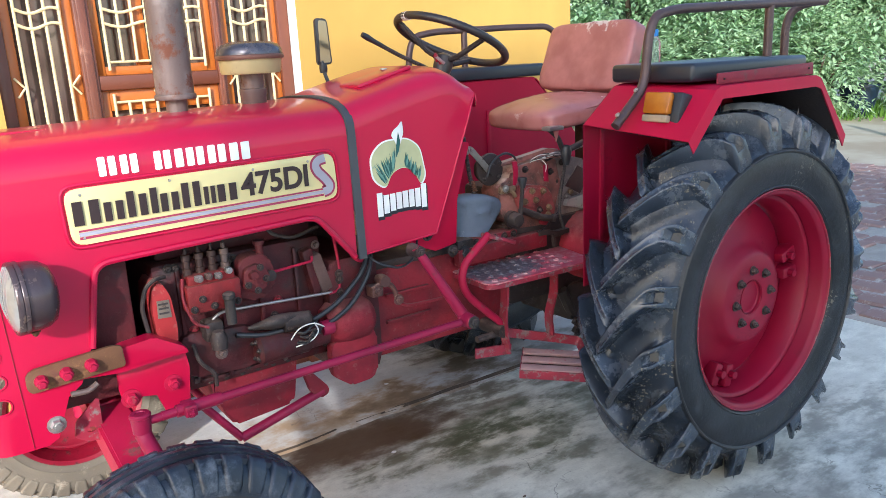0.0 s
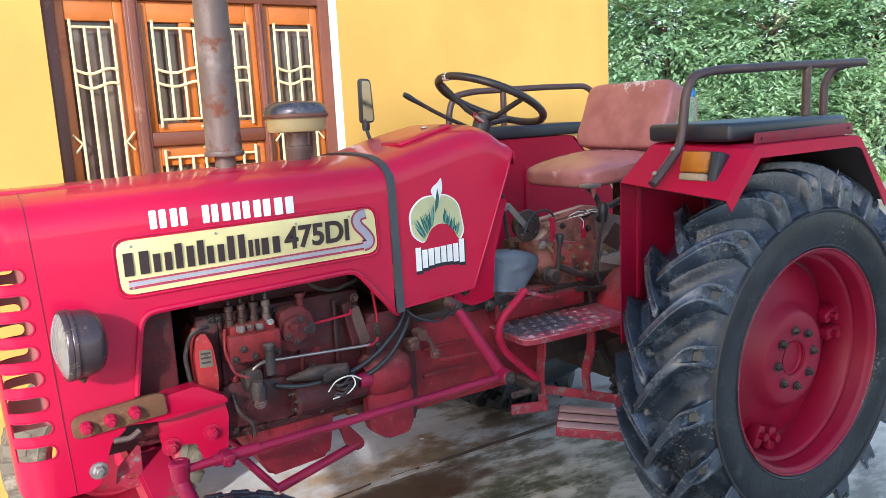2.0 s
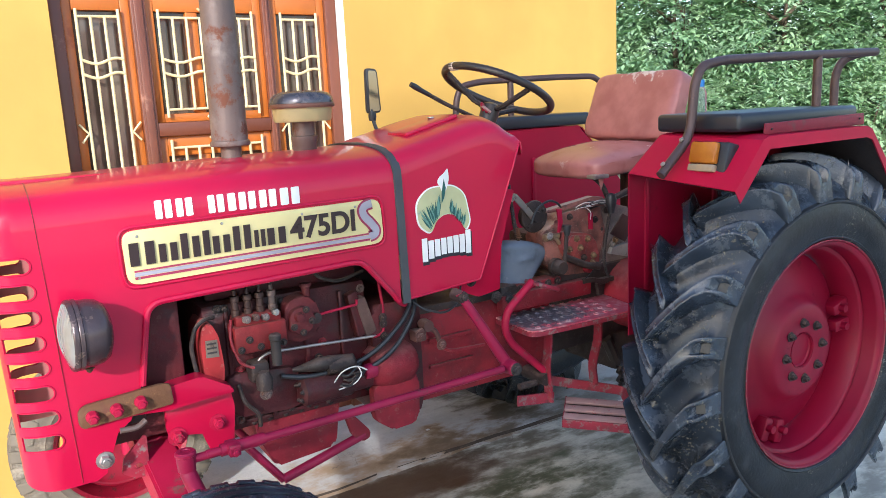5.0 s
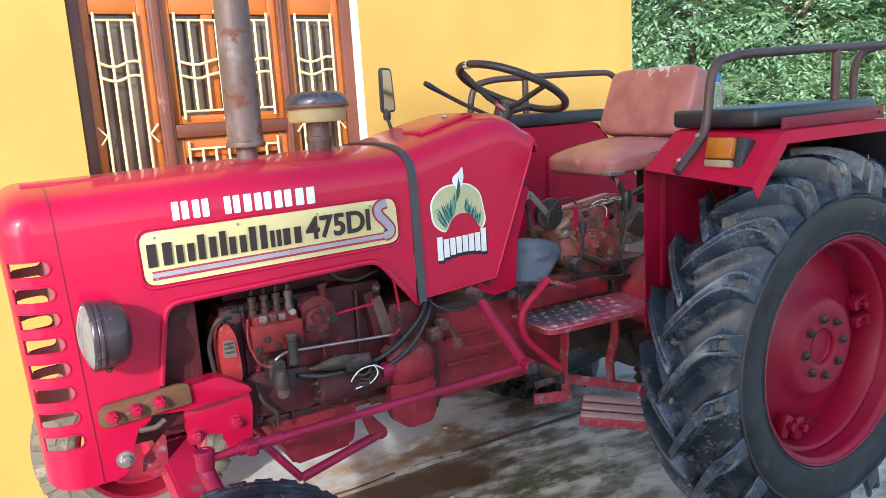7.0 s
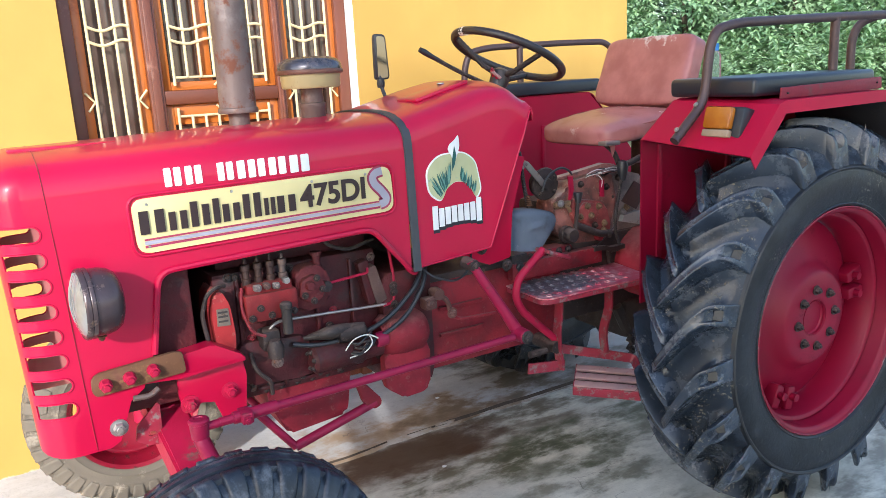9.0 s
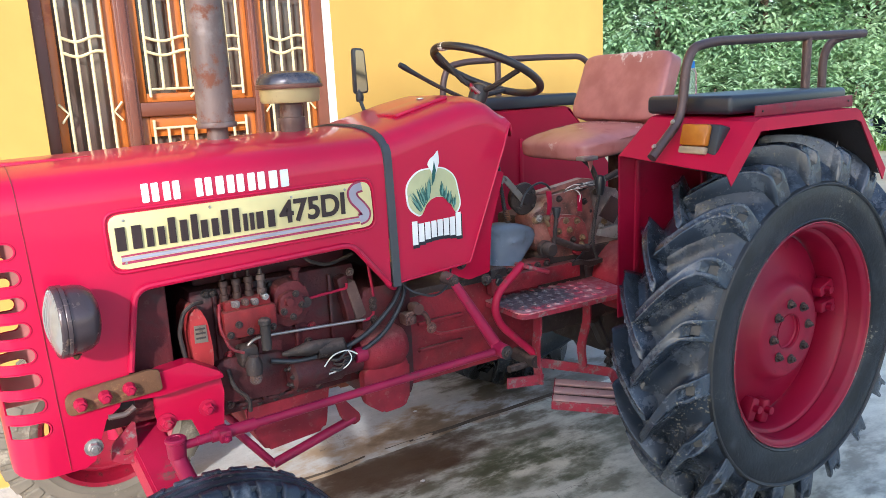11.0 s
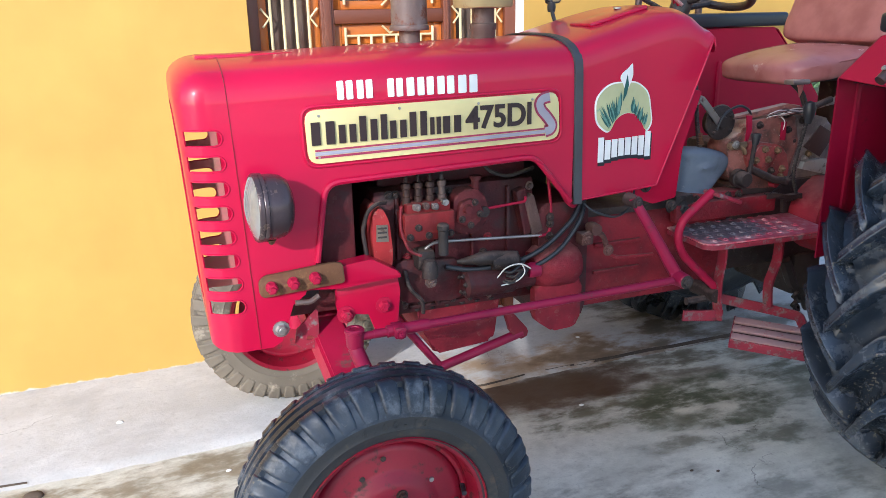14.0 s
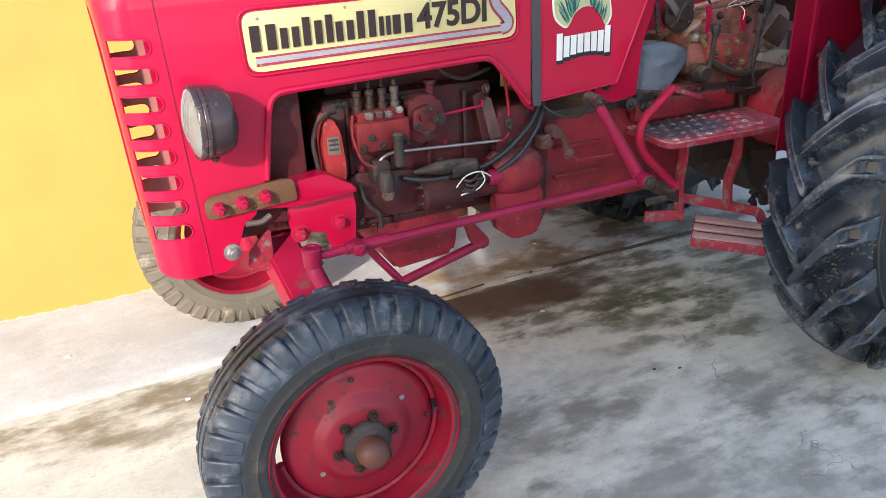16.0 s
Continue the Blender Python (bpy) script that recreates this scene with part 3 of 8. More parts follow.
def lathe(bm, prof, centre, axis="y", n=48, closed=False, way=None):
    """Turns (radius, along) points round an axis through centre."""
    c = Vector(centre)
    A = Vector(way).normalized() if way else {"x": Vector((1, 0, 0)), "y": Vector((0, 1, 0)), "z": Vector((0, 0, 1))}[axis]
    u = A.cross(Vector((0, 0, 1)) if abs(A.z) < 0.9 else Vector((1, 0, 0))).normalized()
    v = A.cross(u)
    rings = []
    for r, a in prof:
        if r < 1e-5:
            rings.append([bm.verts.new(c + A * a)])
        else:
            rings.append([bm.verts.new(c + A * a + (u * math.cos(2 * math.pi * k / n) + v * math.sin(2 * math.pi * k / n)) * r) for k in range(n)])
    pairs = list(zip(rings, rings[1:]))
    if closed:
        pairs.append((rings[-1], rings[0]))
    for a, b in pairs:
        for k in range(n):
            k2 = (k + 1) % n
            if len(a) == 1 and len(b) == 1:
                continue
            if len(a) == 1:
                bm.faces.new((a[0], b[k2], b[k]))
            elif len(b) == 1:
                bm.faces.new((a[k], a[k2], b[0]))
            else:
                bm.faces.new((a[k], a[k2], b[k2], b[k]))
    return bm


def hexbolt(bm, c, way, r=0.012, h=0.014, washer=True):
    """A hexagon head on a washer, in one piece."""
    A = Vector(way).normalized()
    u = A.cross(Vector((0, 0, 1)) if abs(A.z) < 0.9 else Vector((1, 0, 0))).normalized()
    v = A.cross(u)
    c = Vector(c)
    w = r * (1.5 if washer else 1.02)

    def ring(rad, along, six):
        out = []
        for k in range(12):
            a = math.pi * k / 6
            f = math.cos(radians(30)) if six and k % 2 else 1.0
            out.append(bm.verts.new(c + A * along + (u * math.cos(a) + v * math.sin(a)) * rad * f))
        return out

    rings = [ring(w, 0, 0), ring(w, 0.003, 0), ring(r, 0.0031, 1), ring(r, h * 0.85, 1), ring(r * 0.85, h, 1), ring(r * 0.5, h * 1.01, 0), ring(r * 0.45, h * 1.3, 0)]
    for a, b in zip(rings, rings[1:]):
        for k in range(12):
            bm.faces.new((a[k], a[(k + 1) % 12], b[(k + 1) % 12], b[k]))
    bm.faces.new(rings[0][::-1])
    bm.faces.new(rings[-1])
    return bm


def B():
    return bmesh.new()


def thing(name, at, label, category, group="", kind=""):
    ob = new(name)
    ob.location = at
    ob.empty_display_size = 0.2
    return tagged(ob, label, category, group, kind)


# ================= ground, house =================
bm = B()
xs = [-300, -40, -8, -4, 0, 4, 8, 16, 40, 300]
grid = [[bm.verts.new((x, y, 0.0)) for y in xs] for x in xs]
for i in range(len(xs) - 1):
    for j in range(len(xs) - 1):
        bm.faces.new((grid[i][j], grid[i + 1][j], grid[i + 1][j + 1], grid[i][j + 1]))
ground = tagged(part("ground", bm, YARD, smooth=0), "stained grey concrete yard with mossy, damp and shade-darkened patches", "ground", kind="structure")

# raised apron along the house, with a ragged front edge
rng = random.Random(3)
bm = B()
edge = []
x = -9.0
while x < 3.6:
    edge.append((x, 0.500 + 0.065 * max(0.0, min(1.0, x)) + 0.006 * math.sin(x * 2.1) + rng.uniform(-0.006, 0.006)))
    x += rng.uniform(0.05, 0.14)
low = [bm.verts.new((x, y - 0.030 + rng.uniform(-0.010, 0.010), -0.006)) for x, y in edge]
top = [bm.verts.new((x, y, 0.011 + rng.uniform(-0.004, 0.004))) for x, y in edge]
mid = [bm.verts.new((x, y + 0.03, 0.016 + rng.uniform(-0.001, 0.001))) for x, y in edge]
slope = [bm.verts.new((x, 0.80, 0.04)) for x, y in edge]
back = [bm.verts.new((x, 1.3, 0.04)) for x, y in edge]
for a, b in ((low, top), (top, mid), (mid, slope), (slope, back)):
    for i in range(len(edge) - 1):
        bm.faces.new((a[i], a[i + 1], b[i + 1], b[i]))
tagged(part("pavement", bm, APRON, smooth=60), "pale worn concrete apron along the yellow house", "pavement", kind="structure")

bm = B()
rng = random.Random(12)
prev = None
for x, y in edge:
    k = noise.noise(Vector((x * 2.3, 0, 4.0))) + (0.25 if x > 0.4 else -0.1)
    w = rng.uniform(0.001, 0.007 if x < 1.2 else 0.016) * min(1.0, max(0.1, 2.5 * k))
    cur = (bm.verts.new((x, y - 0.006 - w, 0.0085)), bm.verts.new((x, y - 0.002, 0.0135)) if x < 1.2 else bm.verts.new((x, y + rng.uniform(-0.001, 0.010), 0.0165)))
    if prev and k > 0.0:
        bm.faces.new((prev[0], cur[0], cur[1], prev[1]))
    prev = cur
tagged(part("joint_dirt", bm, DIRT, smooth=0), "dark damp dirt in the joint of the apron", "dirt", kind="stuff")

WY = 1.17          # face of the house wall
DL, DR, DT = -0.016, 1.212, 2.25
bm = B()
box(bm, (-9, WY, -0.05), (DL, WY + 0.22, 3.3))
box(bm, (DR, WY, -0.05), (2.93, WY + 0.22, 3.3))
box(bm, (DL, WY, DT), (DR, WY + 0.22, 3.3))
tagged(part("wall_south", bm, WALLPAINT, smooth=0), "bright yellow painted plaster house wall", "wall", kind="structure")
bm = B()
box(bm, (2.71, WY + 0.22, -0.05), (2.93, WY + 7, 3.3))
tagged(part("wall_east", bm, WALLPAINT, smooth=0), "yellow painted plaster side wall of the house", "wall", kind="structure")
bm = B()
box(bm, (-9, WY + 7, -0.05), (2.93, WY + 7.2, 3.3))
box(bm, (-9.2, WY, -0.05), (-9, WY + 7.2, 3.3))
tagged(part("wall_north", bm, WALLPAINT, smooth=0), "yellow painted plaster back walls of the house", "wall", kind="structure")
bm = B()
box(bm, (-9.4, WY - 0.05, 3.3), (3.0, WY + 7.3, 3.45))
tagged(part("roof", bm, APRON, smooth=0), "flat concrete roof slab of the house", "roof", kind="structure")
# assumed plain house, unseen, sized and placed to shade the tractor's rear half
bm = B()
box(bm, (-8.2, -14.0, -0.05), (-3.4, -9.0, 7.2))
tagged(part("wall_opposite", bm, REVEAL, smooth=0), "assumed pale house, unseen, placed to shade the tractor's rear half", "wall", kind="structure")
# white reveal of the doorway
bm = B()
box(bm, (DR - 0.004, WY + 0.002, 0.0), (DR + 0.004, WY + 0.2, DT))
box(bm, (DL, WY + 0.002, DT - 0.004), (DR, WY + 0.2, DT + 0.004))
tagged(part("trim", bm, REVEAL, smooth=0), "white painted plaster reveal of the doorway", "trim", kind="structure")

# ---- panelled door with grilles
DY = 1.245
door = thing("door_1", (0.6, DY, 0.04), "closed dark brown wooden door with cream iron grilles and orange borders", "door", kind="structure")
bm = B()
box(bm, (DL + 0.006, DY, 0.04), (0.037, DY + 0.09, DT - 0.006), 0.004)
box(bm, (1.152, DY, 0.04), (DR - 0.006, DY + 0.09, DT - 0.006), 0.004)
box(bm, (0.037, DY, 2.06), (1.152, DY + 0.09, DT - 0.006), 0.004)
part("door_frame", bm, WOOD, door)
for x0, x1 in ((0.293, 0.351), (0.847, 0.883)):
    bm = B()
    box(bm, (x0, DY - 0.008, 0.04), (x1, DY + 0.07, 2.06), 0.005)
    box(bm, (x0 + 0.012, DY - 0.016, 0.04), (x1 - 0.012, DY - 0.006, 2.06), 0.004)
    part("stile", bm, WOOD, door)
PANELS = [(0.037, 0.293, 0.75, 2.06, 0), (0.351, 0.847, 1.516, 2.06, 1), (0.351, 0.847, 0.75, 1.458, 2), (0.883, 1.152, 0.75, 2.06, 0)]
for z0, z1 in ((1.458, 1.516), (0.66, 0.75), (0.04, 0.2)):
    bm = B()
    box(bm, (0.351, DY - 0.004, z0), (0.847, DY + 0.06, z1), 0.005)
    part("rail", bm, WOOD, door)
for x0, x1 in ((0.037, 0.293), (0.883, 1.152)):
    bm = B()
    box(bm, (x0, DY, 0.66), (x1, DY + 0.06, 0.75), 0.005)
    part("rail", bm, WOOD, door)
for x0, x1 in ((0.037, 0.293), (0.351, 0.847), (0.883, 1.152)):
    bm = B()
    box(bm, (x0, DY + 0.03, 0.04), (x1, DY + 0.05, 0.66), 0.004)
    part("lower_panel", bm, WOOD, door)


def wave(x0, x1, z, amp, y):
    n = 14
    return [(x0 + (x1 - x0) * i / n, y, z + amp * math.sin(2 * math.pi * i / n * (1 if x1 - x0 < 0.3 else 2) + 2.6)) for i in range(n + 1)]


for x0, x1, z0, z1, kind in PANELS:
    bw = 0.036
    bm = B()
    for a, b, c_, d in ((x0, x0 + bw, z0, z1), (x1 - bw, x1, z0, z1), (x0 + bw, x1 - bw, z1 - bw - 0.05, z1), (x0 + bw, x1 - bw, z0, z0 + bw)):
        box(bm, (a, DY + 0.022, c_), (b, DY + 0.055, d), 0.004)
    if kind:
        box(bm, (x0 + 0.165, DY + 0.024, z0 + bw), (x0 + 0.215, DY + 0.055, z1 - bw - 0.05), 0.004)
        box(bm, (x0 + 0.29, DY + 0.024, z0 + bw), (x0 + 0.34, DY + 0.055, z1 - bw - 0.05), 0.004)
    part("border", bm, ORANGEWOOD, door, "orange varnished border")
    bm = B()
    box(bm, (x0 + 0.02, DY + 0.05, z0 + 0.02), (x1 - 0.02, DY + 0.056, z1 - 0.02))
    part("pane", bm, PANE, door, "dark glass pane", smooth=0)
    yb = DY + 0.004
    if kind == 0:
        g = [x0 + 0.049 + (x1 - x0 - 0.098) * k / 3 for k in range(4)]
        top_z, low_z, over = 1.948, 0.80, 0.03
    else:
        g = [x0 + 0.049 + (x1 - x0 - 0.098) * k / 7 for k in range(8)]
        top_z, low_z, over = (1.948, 1.569, 0.032) if kind == 1 else (1.407, 0.80, 0.035)
    for k, gx in enumerate(g):
        out = k in (0, len(g) - 1)
        bm = B()
        za, zb = low_z - (over if out and kind == 1 else 0), top_z + (over if out else 0)
        tube(bm, [(gx, yb, za), (gx, yb, zb)], 0.0062, 8, 0)
        part("grille_bar", bm, BARS, door)
    for z in ([top_z, low_z]):
        bm = B()
        tube(bm, [(g[0], yb + 0.002, z), (g[-1], yb + 0.002, z)], 0.0055, 8, 0)
        part("grille_bar", bm, BARS, door)
    for z in ((1.774, 1.717) if kind < 2 else (1.15, 1.09)):
        bm = B()
        tube(bm, wave(g[0], g[-1], z, 0.011, yb - 0.003), 0.0062, 8, 0)
        part("grille_wave", bm, BARS, door)
    if kind == 0:
        vs = [[(g[0] - 0.04, yb, 1.525), (g[0] - 0.006, yb, 1.486), (g[0] - 0.035, yb, 1.45)], [(g[-1] + 0.04, yb, 1.525), (g[-1] + 0.006, yb, 1.486), (g[-1] + 0.035, yb, 1.45)]]
    else:
        mx = (g[0] + g[-1]) / 2
        t = top_z + 0.008
        vs = [[(mx - 0.035, yb, t + 0.032), (mx, yb, t), (mx + 0.035, yb, t + 0.032)]]
        if kind == 1:
            vs.append([(mx - 0.035, yb, low_z - 0.038), (mx, yb, low_z - 0.006), (mx + 0.035, yb, low_z - 0.038)])
    for v in vs:
        bm = B()
        tube(bm, v, 0.005, 8, 0)
        part("grille_chevron", bm, BARS, door)

# ================= tractor =================
C = 0.08           # centre line
S = -0.20          # near side of the bonnet
HW = C - S
tractor = thing("tractor", (1.0, C, 0.0), "red farm tractor with worn paint parked on concrete beside the house", "tractor")


def T(name, bm, mat, label="", smooth=40):
    return part(name, bm, mat, tractor, label, smooth)


def section(zb, zt, hw=HW, h=0.105, n=12, power=2.9, rows=()):
    """Half-round bonnet outline, from the near bottom over the top to the far bottom."""
    z0 = max(zt - h, zb + 0.002)
    side = [(-hw, zb)] + [(-hw, z) for z in rows if zb < z < z0] + [(-hw, z0)]
    arc = []
    for k in range(1, n):
        a = math.pi * k / n
        ca, sa = math.cos(a), math.sin(a)
        arc.append((-hw * math.copysign(abs(ca) ** (2 / power), ca), z0 + (zt - z0) * sa ** (2 / power)))
    return [(C + y, z) for y, z in side + arc] + [(C - y, z) for y, z in reversed(side)]


def loft(bm, stations, close=False):
    rings = [[bm.verts.new(p) for p in st] for st in stations]
    for a, b in zip(rings, rings[1:]):
        for i in range(len(a) - 1):
            bm.faces.new((a[i], a[i + 1], b[i + 1], b[i]))
    return rings


def rake(z):
    return -0.024 * (z - 0.66) / 0.65


def bonnet_top(x):
    return 1.397 + 0.026 * (x + 0.24) / 0.93


# bonnet shell over the engine
bm = B()
st = []
for k in range(13):
    x = -0.222 + (0.695 + 0.222) * k / 12
    st.append([(x + rake(z) * (1 - k / 12), y, z) for y, z in section(1.2, bonnet_top(x), n=20)])
loft(bm, st)
for f_ in bm.faces:
    f_.smooth = True
bonnet = T("bonnet", bm, RED, "glossy crimson bonnet")
OPEN = [(-0.055, 0.87), (-0.024, 1.078), (0.575, 1.100), (0.69, 0.958)]
for s in (-1, 1):
    y0, y1 = (S, S + 0.005) if s < 0 else (2 * C - S - 0.005, 2 * C - S)
    lower = [(-0.222, 0.655), (-0.19, 0.655), (-0.165, 0.668), (-0.125, 0.765), (-0.09, 0.79)]
    op = rounded([(-0.3, 0.85), OPEN[0], OPEN[1], OPEN[2], OPEN[3], (0.8, 0.95)], 0.035)
    op = [p for p in op if -0.06 < p[0] < 0.70]
    outline = [(x + rake(z), z) for x, z in lower] + op + [(0.6945, 0.958), (0.6945, 1.215), (-0.2215 + rake(1.2), 1.215)]
    bm = B()
    slab(bm, outline, y0 + 0.0006, y1 - 0.0006)
    side = part("side_panel", bm, RED, bonnet, smooth=30)
    bm = B()
    yl = S - 0.003 if s < 0 else 2 * C - S + 0.003
    tube(bm, [(p[0], yl, p[1]) for p in [(-0.058, 0.875), (-0.030, 1.045), (-0.024, 1.064), (-0.008, 1.079), (0.012, 1.083), (0.545, 1.102), (0.568, 1.098), (0.585, 1.085), (0.688, 0.962)]], 0.0085, 8, 0.02)
    part("opening_lip", bm, RED, bonnet)

# nose with the slotted corner
SLOTS = [1.215 - 0.062 * k for k in range(8)]
rows = sorted([z + d for z in SLOTS for d in (-0.0195, -0.0170, -0.0115, -0.004, 0.004, 0.0115, 0.0170, 0.0195)] + [0.70])
base = section(0.655, bonnet_top(-0.222), n=20, rows=rows)
bm = B()
st = []
cols = [(0.0, 0.0), (0.024, 0.0), (0.026, 0.0), (0.029, 0.0), (0.034, 0.0), (0.042, 0.0)] + [(0.042 + 0.078 * math.sin(radians(a)), 0.07 * (1 - math.cos(radians(a)))) for a in (15, 30, 45, 60, 75, 86)]
for dx, ins in cols:
    ring = []
    for y, z in base:
        f_ = 1 - ins / HW
        zz = z if z < 1.25 else 1.25 + (z - 1.25) * (1 - ins / 0.17)
        if z < 0.70:
            zz = z + ins * 0.35
        ring.append((-0.222 - dx + rake(z), C + (y - C) * f_, zz))
    st.append(ring)
rings = loft(bm, st)
dead = []
for f_ in bm.faces:
    c_ = f_.calc_center_median()
    for z in SLOTS:
        d = abs(c_.z - z)
        depth = -0.222 + rake(z) - c_.x
        if d < 0.0195 and 0.042 - math.sqrt(0.0195 ** 2 - d * d) < depth < 0.104:
            dead.append(f_)
            break
last = rings[-1]
# open front: a frame round the grille
hole = [bm.verts.new((v.co.x, C + (v.co.y - C) * 0.80, 0.97 + (v.co.z - 0.97) * 0.86)) for v in last]
for i in range(len(last)):
    j = (i + 1) % len(last)
    bm.faces.new((last[i], last[j], hole[j], hole[i]))
bmesh.ops.delete(bm, geom=list(set(dead)), context="FACES")
nose = T("nose_cowl", bm, RED, "glossy crimson slotted front cowl")
sol = nose.modifiers.new("thickness", "SOLIDIFY")
sol.thickness, sol.offset = 0.004, -1
nose.data.materials.append(LIT_DUSTY_INSIDE)
sol.material_offset = 1
for k in range(-2, 3):
    bm = B()
    tube(bm, [(-0.334 + rake(z), C + 0.06 * k, z) for z in (0.70, 0.95, 1.27)], 0.004, 8, 0)
    part("grille_bar", bm, RED, nose)
# rolled edge of each slot
def nose_point(dx, s, z):
    u = max(0.0, min(1.0, (dx - 0.042) / 0.078))
    ins = 0.07 * (1 - math.sqrt(1 - min(0.995, u * u)))
    return (-0.222 - dx + rake(z), C + s * (HW - ins + 0.0005), z)


for s in (-1, 1):
    for z in SLOTS:
        run = [nose_point(dx, s, z + 0.019) for dx in (0.103, 0.10, 0.092, 0.08, 0.068, 0.055, 0.042)]
        run += [nose_point(0.042 - 0.019 * math.cos(radians(a)), s, z + 0.019 * math.sin(radians(a))) for a in (70, 50, 30, 10, -10, -30, -50, -70)]
        run += [nose_point(dx, s, z - 0.019) for dx in (0.042, 0.055, 0.068, 0.08, 0.092, 0.10, 0.103)]
        bm = B()
        tube(bm, run, 0.0024, 6, 0)
        part("slot_edge", bm, RED, nose)
# seam where the nose meets the bonnet
bm = B()
tube(bm, [(-0.222 + rake(z), y - 0.0008 if y < C else y + 0.0008, z + (0.0008 if z > 1.3 else 0)) for y, z in section(0.66, bonnet_top(-0.222), n=20)], 0.0009, 6, 0)
part("seam", bm, RED_GRIMY, nose)
bm = B()
lathe(bm, [(0, -0.012), (0.03, -0.010), (0.034, 0.0), (0.03, 0.008), (0, 0.012)], (-0.352, C - 0.12, 1.30), "x", 24)
part("badge", bm, STEEL, nose, "round bright badge")
bm = B()
box(bm, (-0.30, C - 0.11, 1.385), (-0.05, C - 0.02, 1.402), 0.005)
part("ornament", bm, RED, bonnet, "low raised red strip")

# rubber strip between bonnet and tank cover
bm = B()
st = []
for x, grow in ((0.690, 0.001), (0.692, 0.006), (0.716, 0.006), (0.718, 0.001)):
    st.append([(x + (0.022 - 0.055 * (z - 0.96)) * 0.4, C + (y - C) * (1 + grow / HW), z + (grow if z > 1.33 else 0)) for y, z in section(0.952, bonnet_top(x), n=20)])
loft(bm, st)
T("rubber_strip", bm, BAND, "dark grey rubber strip")

# tank cover and instrument cowl
XS = [0.712, 0.78, 0.86, 0.93, 0.984, 1.03, 1.07, 1.10, 1.13, 1.155, 1.18, 1.196, 1.205]
ZT = [1.424, 1.442, 1.463, 1.482, 1.494, 1.503, 1.500, 1.487, 1.465, 1.441, 1.415, 1.393, 1.374]
st = []
for x, zt in zip(XS, ZT):
    zb = 0.962 + 0.02 * (x - 0.712) / 0.272 if x <= 0.984 else 0.982 + (x - 0.984) * 2.42
    zb = min(zb, zt - 0.01)
    st.append([(x - max(0.0, x - 1.15) * 0.75 * min(1.0, abs(y - C) / HW) ** 3, y, z) for y, z in section(zb, zt, h=0.095, n=24, power=3.4)])
bm = B()
loft(bm, st)
tank = T("tank_cover", bm, RED, "glossy crimson fuel tank cover")
bm = B()
ends = [(s_[0], s_[-1]) for s_ in st[4:]]
va = [(bm.verts.new(Vector(a) + Vector((0.0, 0.004, 0))), bm.verts.new(Vector(b) - Vector((0, 0.004, 0)))) for a, b in ends]
for (a, b), (c_, d) in zip(va, va[1:]):
    bm.faces.new((a, b, d, c_))
part("dashboard", bm, RED, tank)
for e_ in (0, -1):
    bm = B()
    tube(bm, [s_[e_] for s_ in st[:-1]], 0.0035, 8, 0)
    part("rolled_edge", bm, RED, tank)
bm = B()
ang = math.atan2(0.07, 0.27)
box(bm, (0.80, C - 0.17, 1.466), (1.0, C - 0.045, 1.480), 0.006, Matrix.Rotation(-ang, 4, "Y"))
part("filler_lid", bm, RED, tank, "raised red lid over the filler")
bm = B()
lathe(bm, [(0, 0), (0.013, 0), (0.012, 0.004), (0, 0.005)], (0.955, C - 0.07, 1.494), "z", 16)
part("lid_lock", bm, STEEL, tank)

# red panel that carries the dashboard, set back from the tank cover
bm = B()
slab(bm, rounded([(0.900, 1.02), (1.10, 1.262), (1.150, 1.250), (1.092, 1.075), (1.080, 0.928), (0.996, 0.916), (0.900, 0.955)], 0.006, 3), S + 0.028, S + 0.034, 0.001)
part("dash_panel", bm, RED_MATT, tank, "weathered red panel below the dashboard")
for x, z in ((0.965, 0.975), (1.062, 0.905)):
    bm = B()
    hexbolt(bm, (x, S + 0.026, z), (0, -1, 0), 0.013, 0.016)
    part("bolt", bm, DARK_IRON, tank)

# ---- side name plate and stickers
plate = T("name_plate", slab(B(), rounded([(-0.062, 1.133), (0.646, 1.148), (0.640, 1.278), (-0.066, 1.268)], 0.03), S - 0.006, S + 0.001, 0.002), PLATE, "cream enamel side plate with dark raised letters")


rim = rounded([(-0.070, 1.125), (0.654, 1.140), (0.648, 1.286), (-0.074, 1.276)], 0.034)
bm = B()
tube(bm, [(x, S - 0.001, z) for x, z in rim + rim[:1]], 0.0045, 8, 0)
part("plate_rim", bm, RED, bonnet, "raised red rim round the plate")


def plate_z(x, v):
    """Height on the plate: v from 0 at its lower edge to 1 at its upper edge."""
    lo = 1.133 + 0.015 * (x + 0.062) / 0.708
    return lo + v * (0.133 - 0.005 * (x + 0.062) / 0.708)


def strip(name, x0, x1, v0, v1, mat, parent, depth=0.0015, label=""):
    bm = B()
    slab(bm, [(x0, plate_z(x0, v0)), (x1, plate_z(x1, v0)), (x1, plate_z(x1, v1)), (x0, plate_z(x0, v1))], S - 0.006 - depth, S - 0.0055)
    return part(name, bm, mat, parent, label, 0)


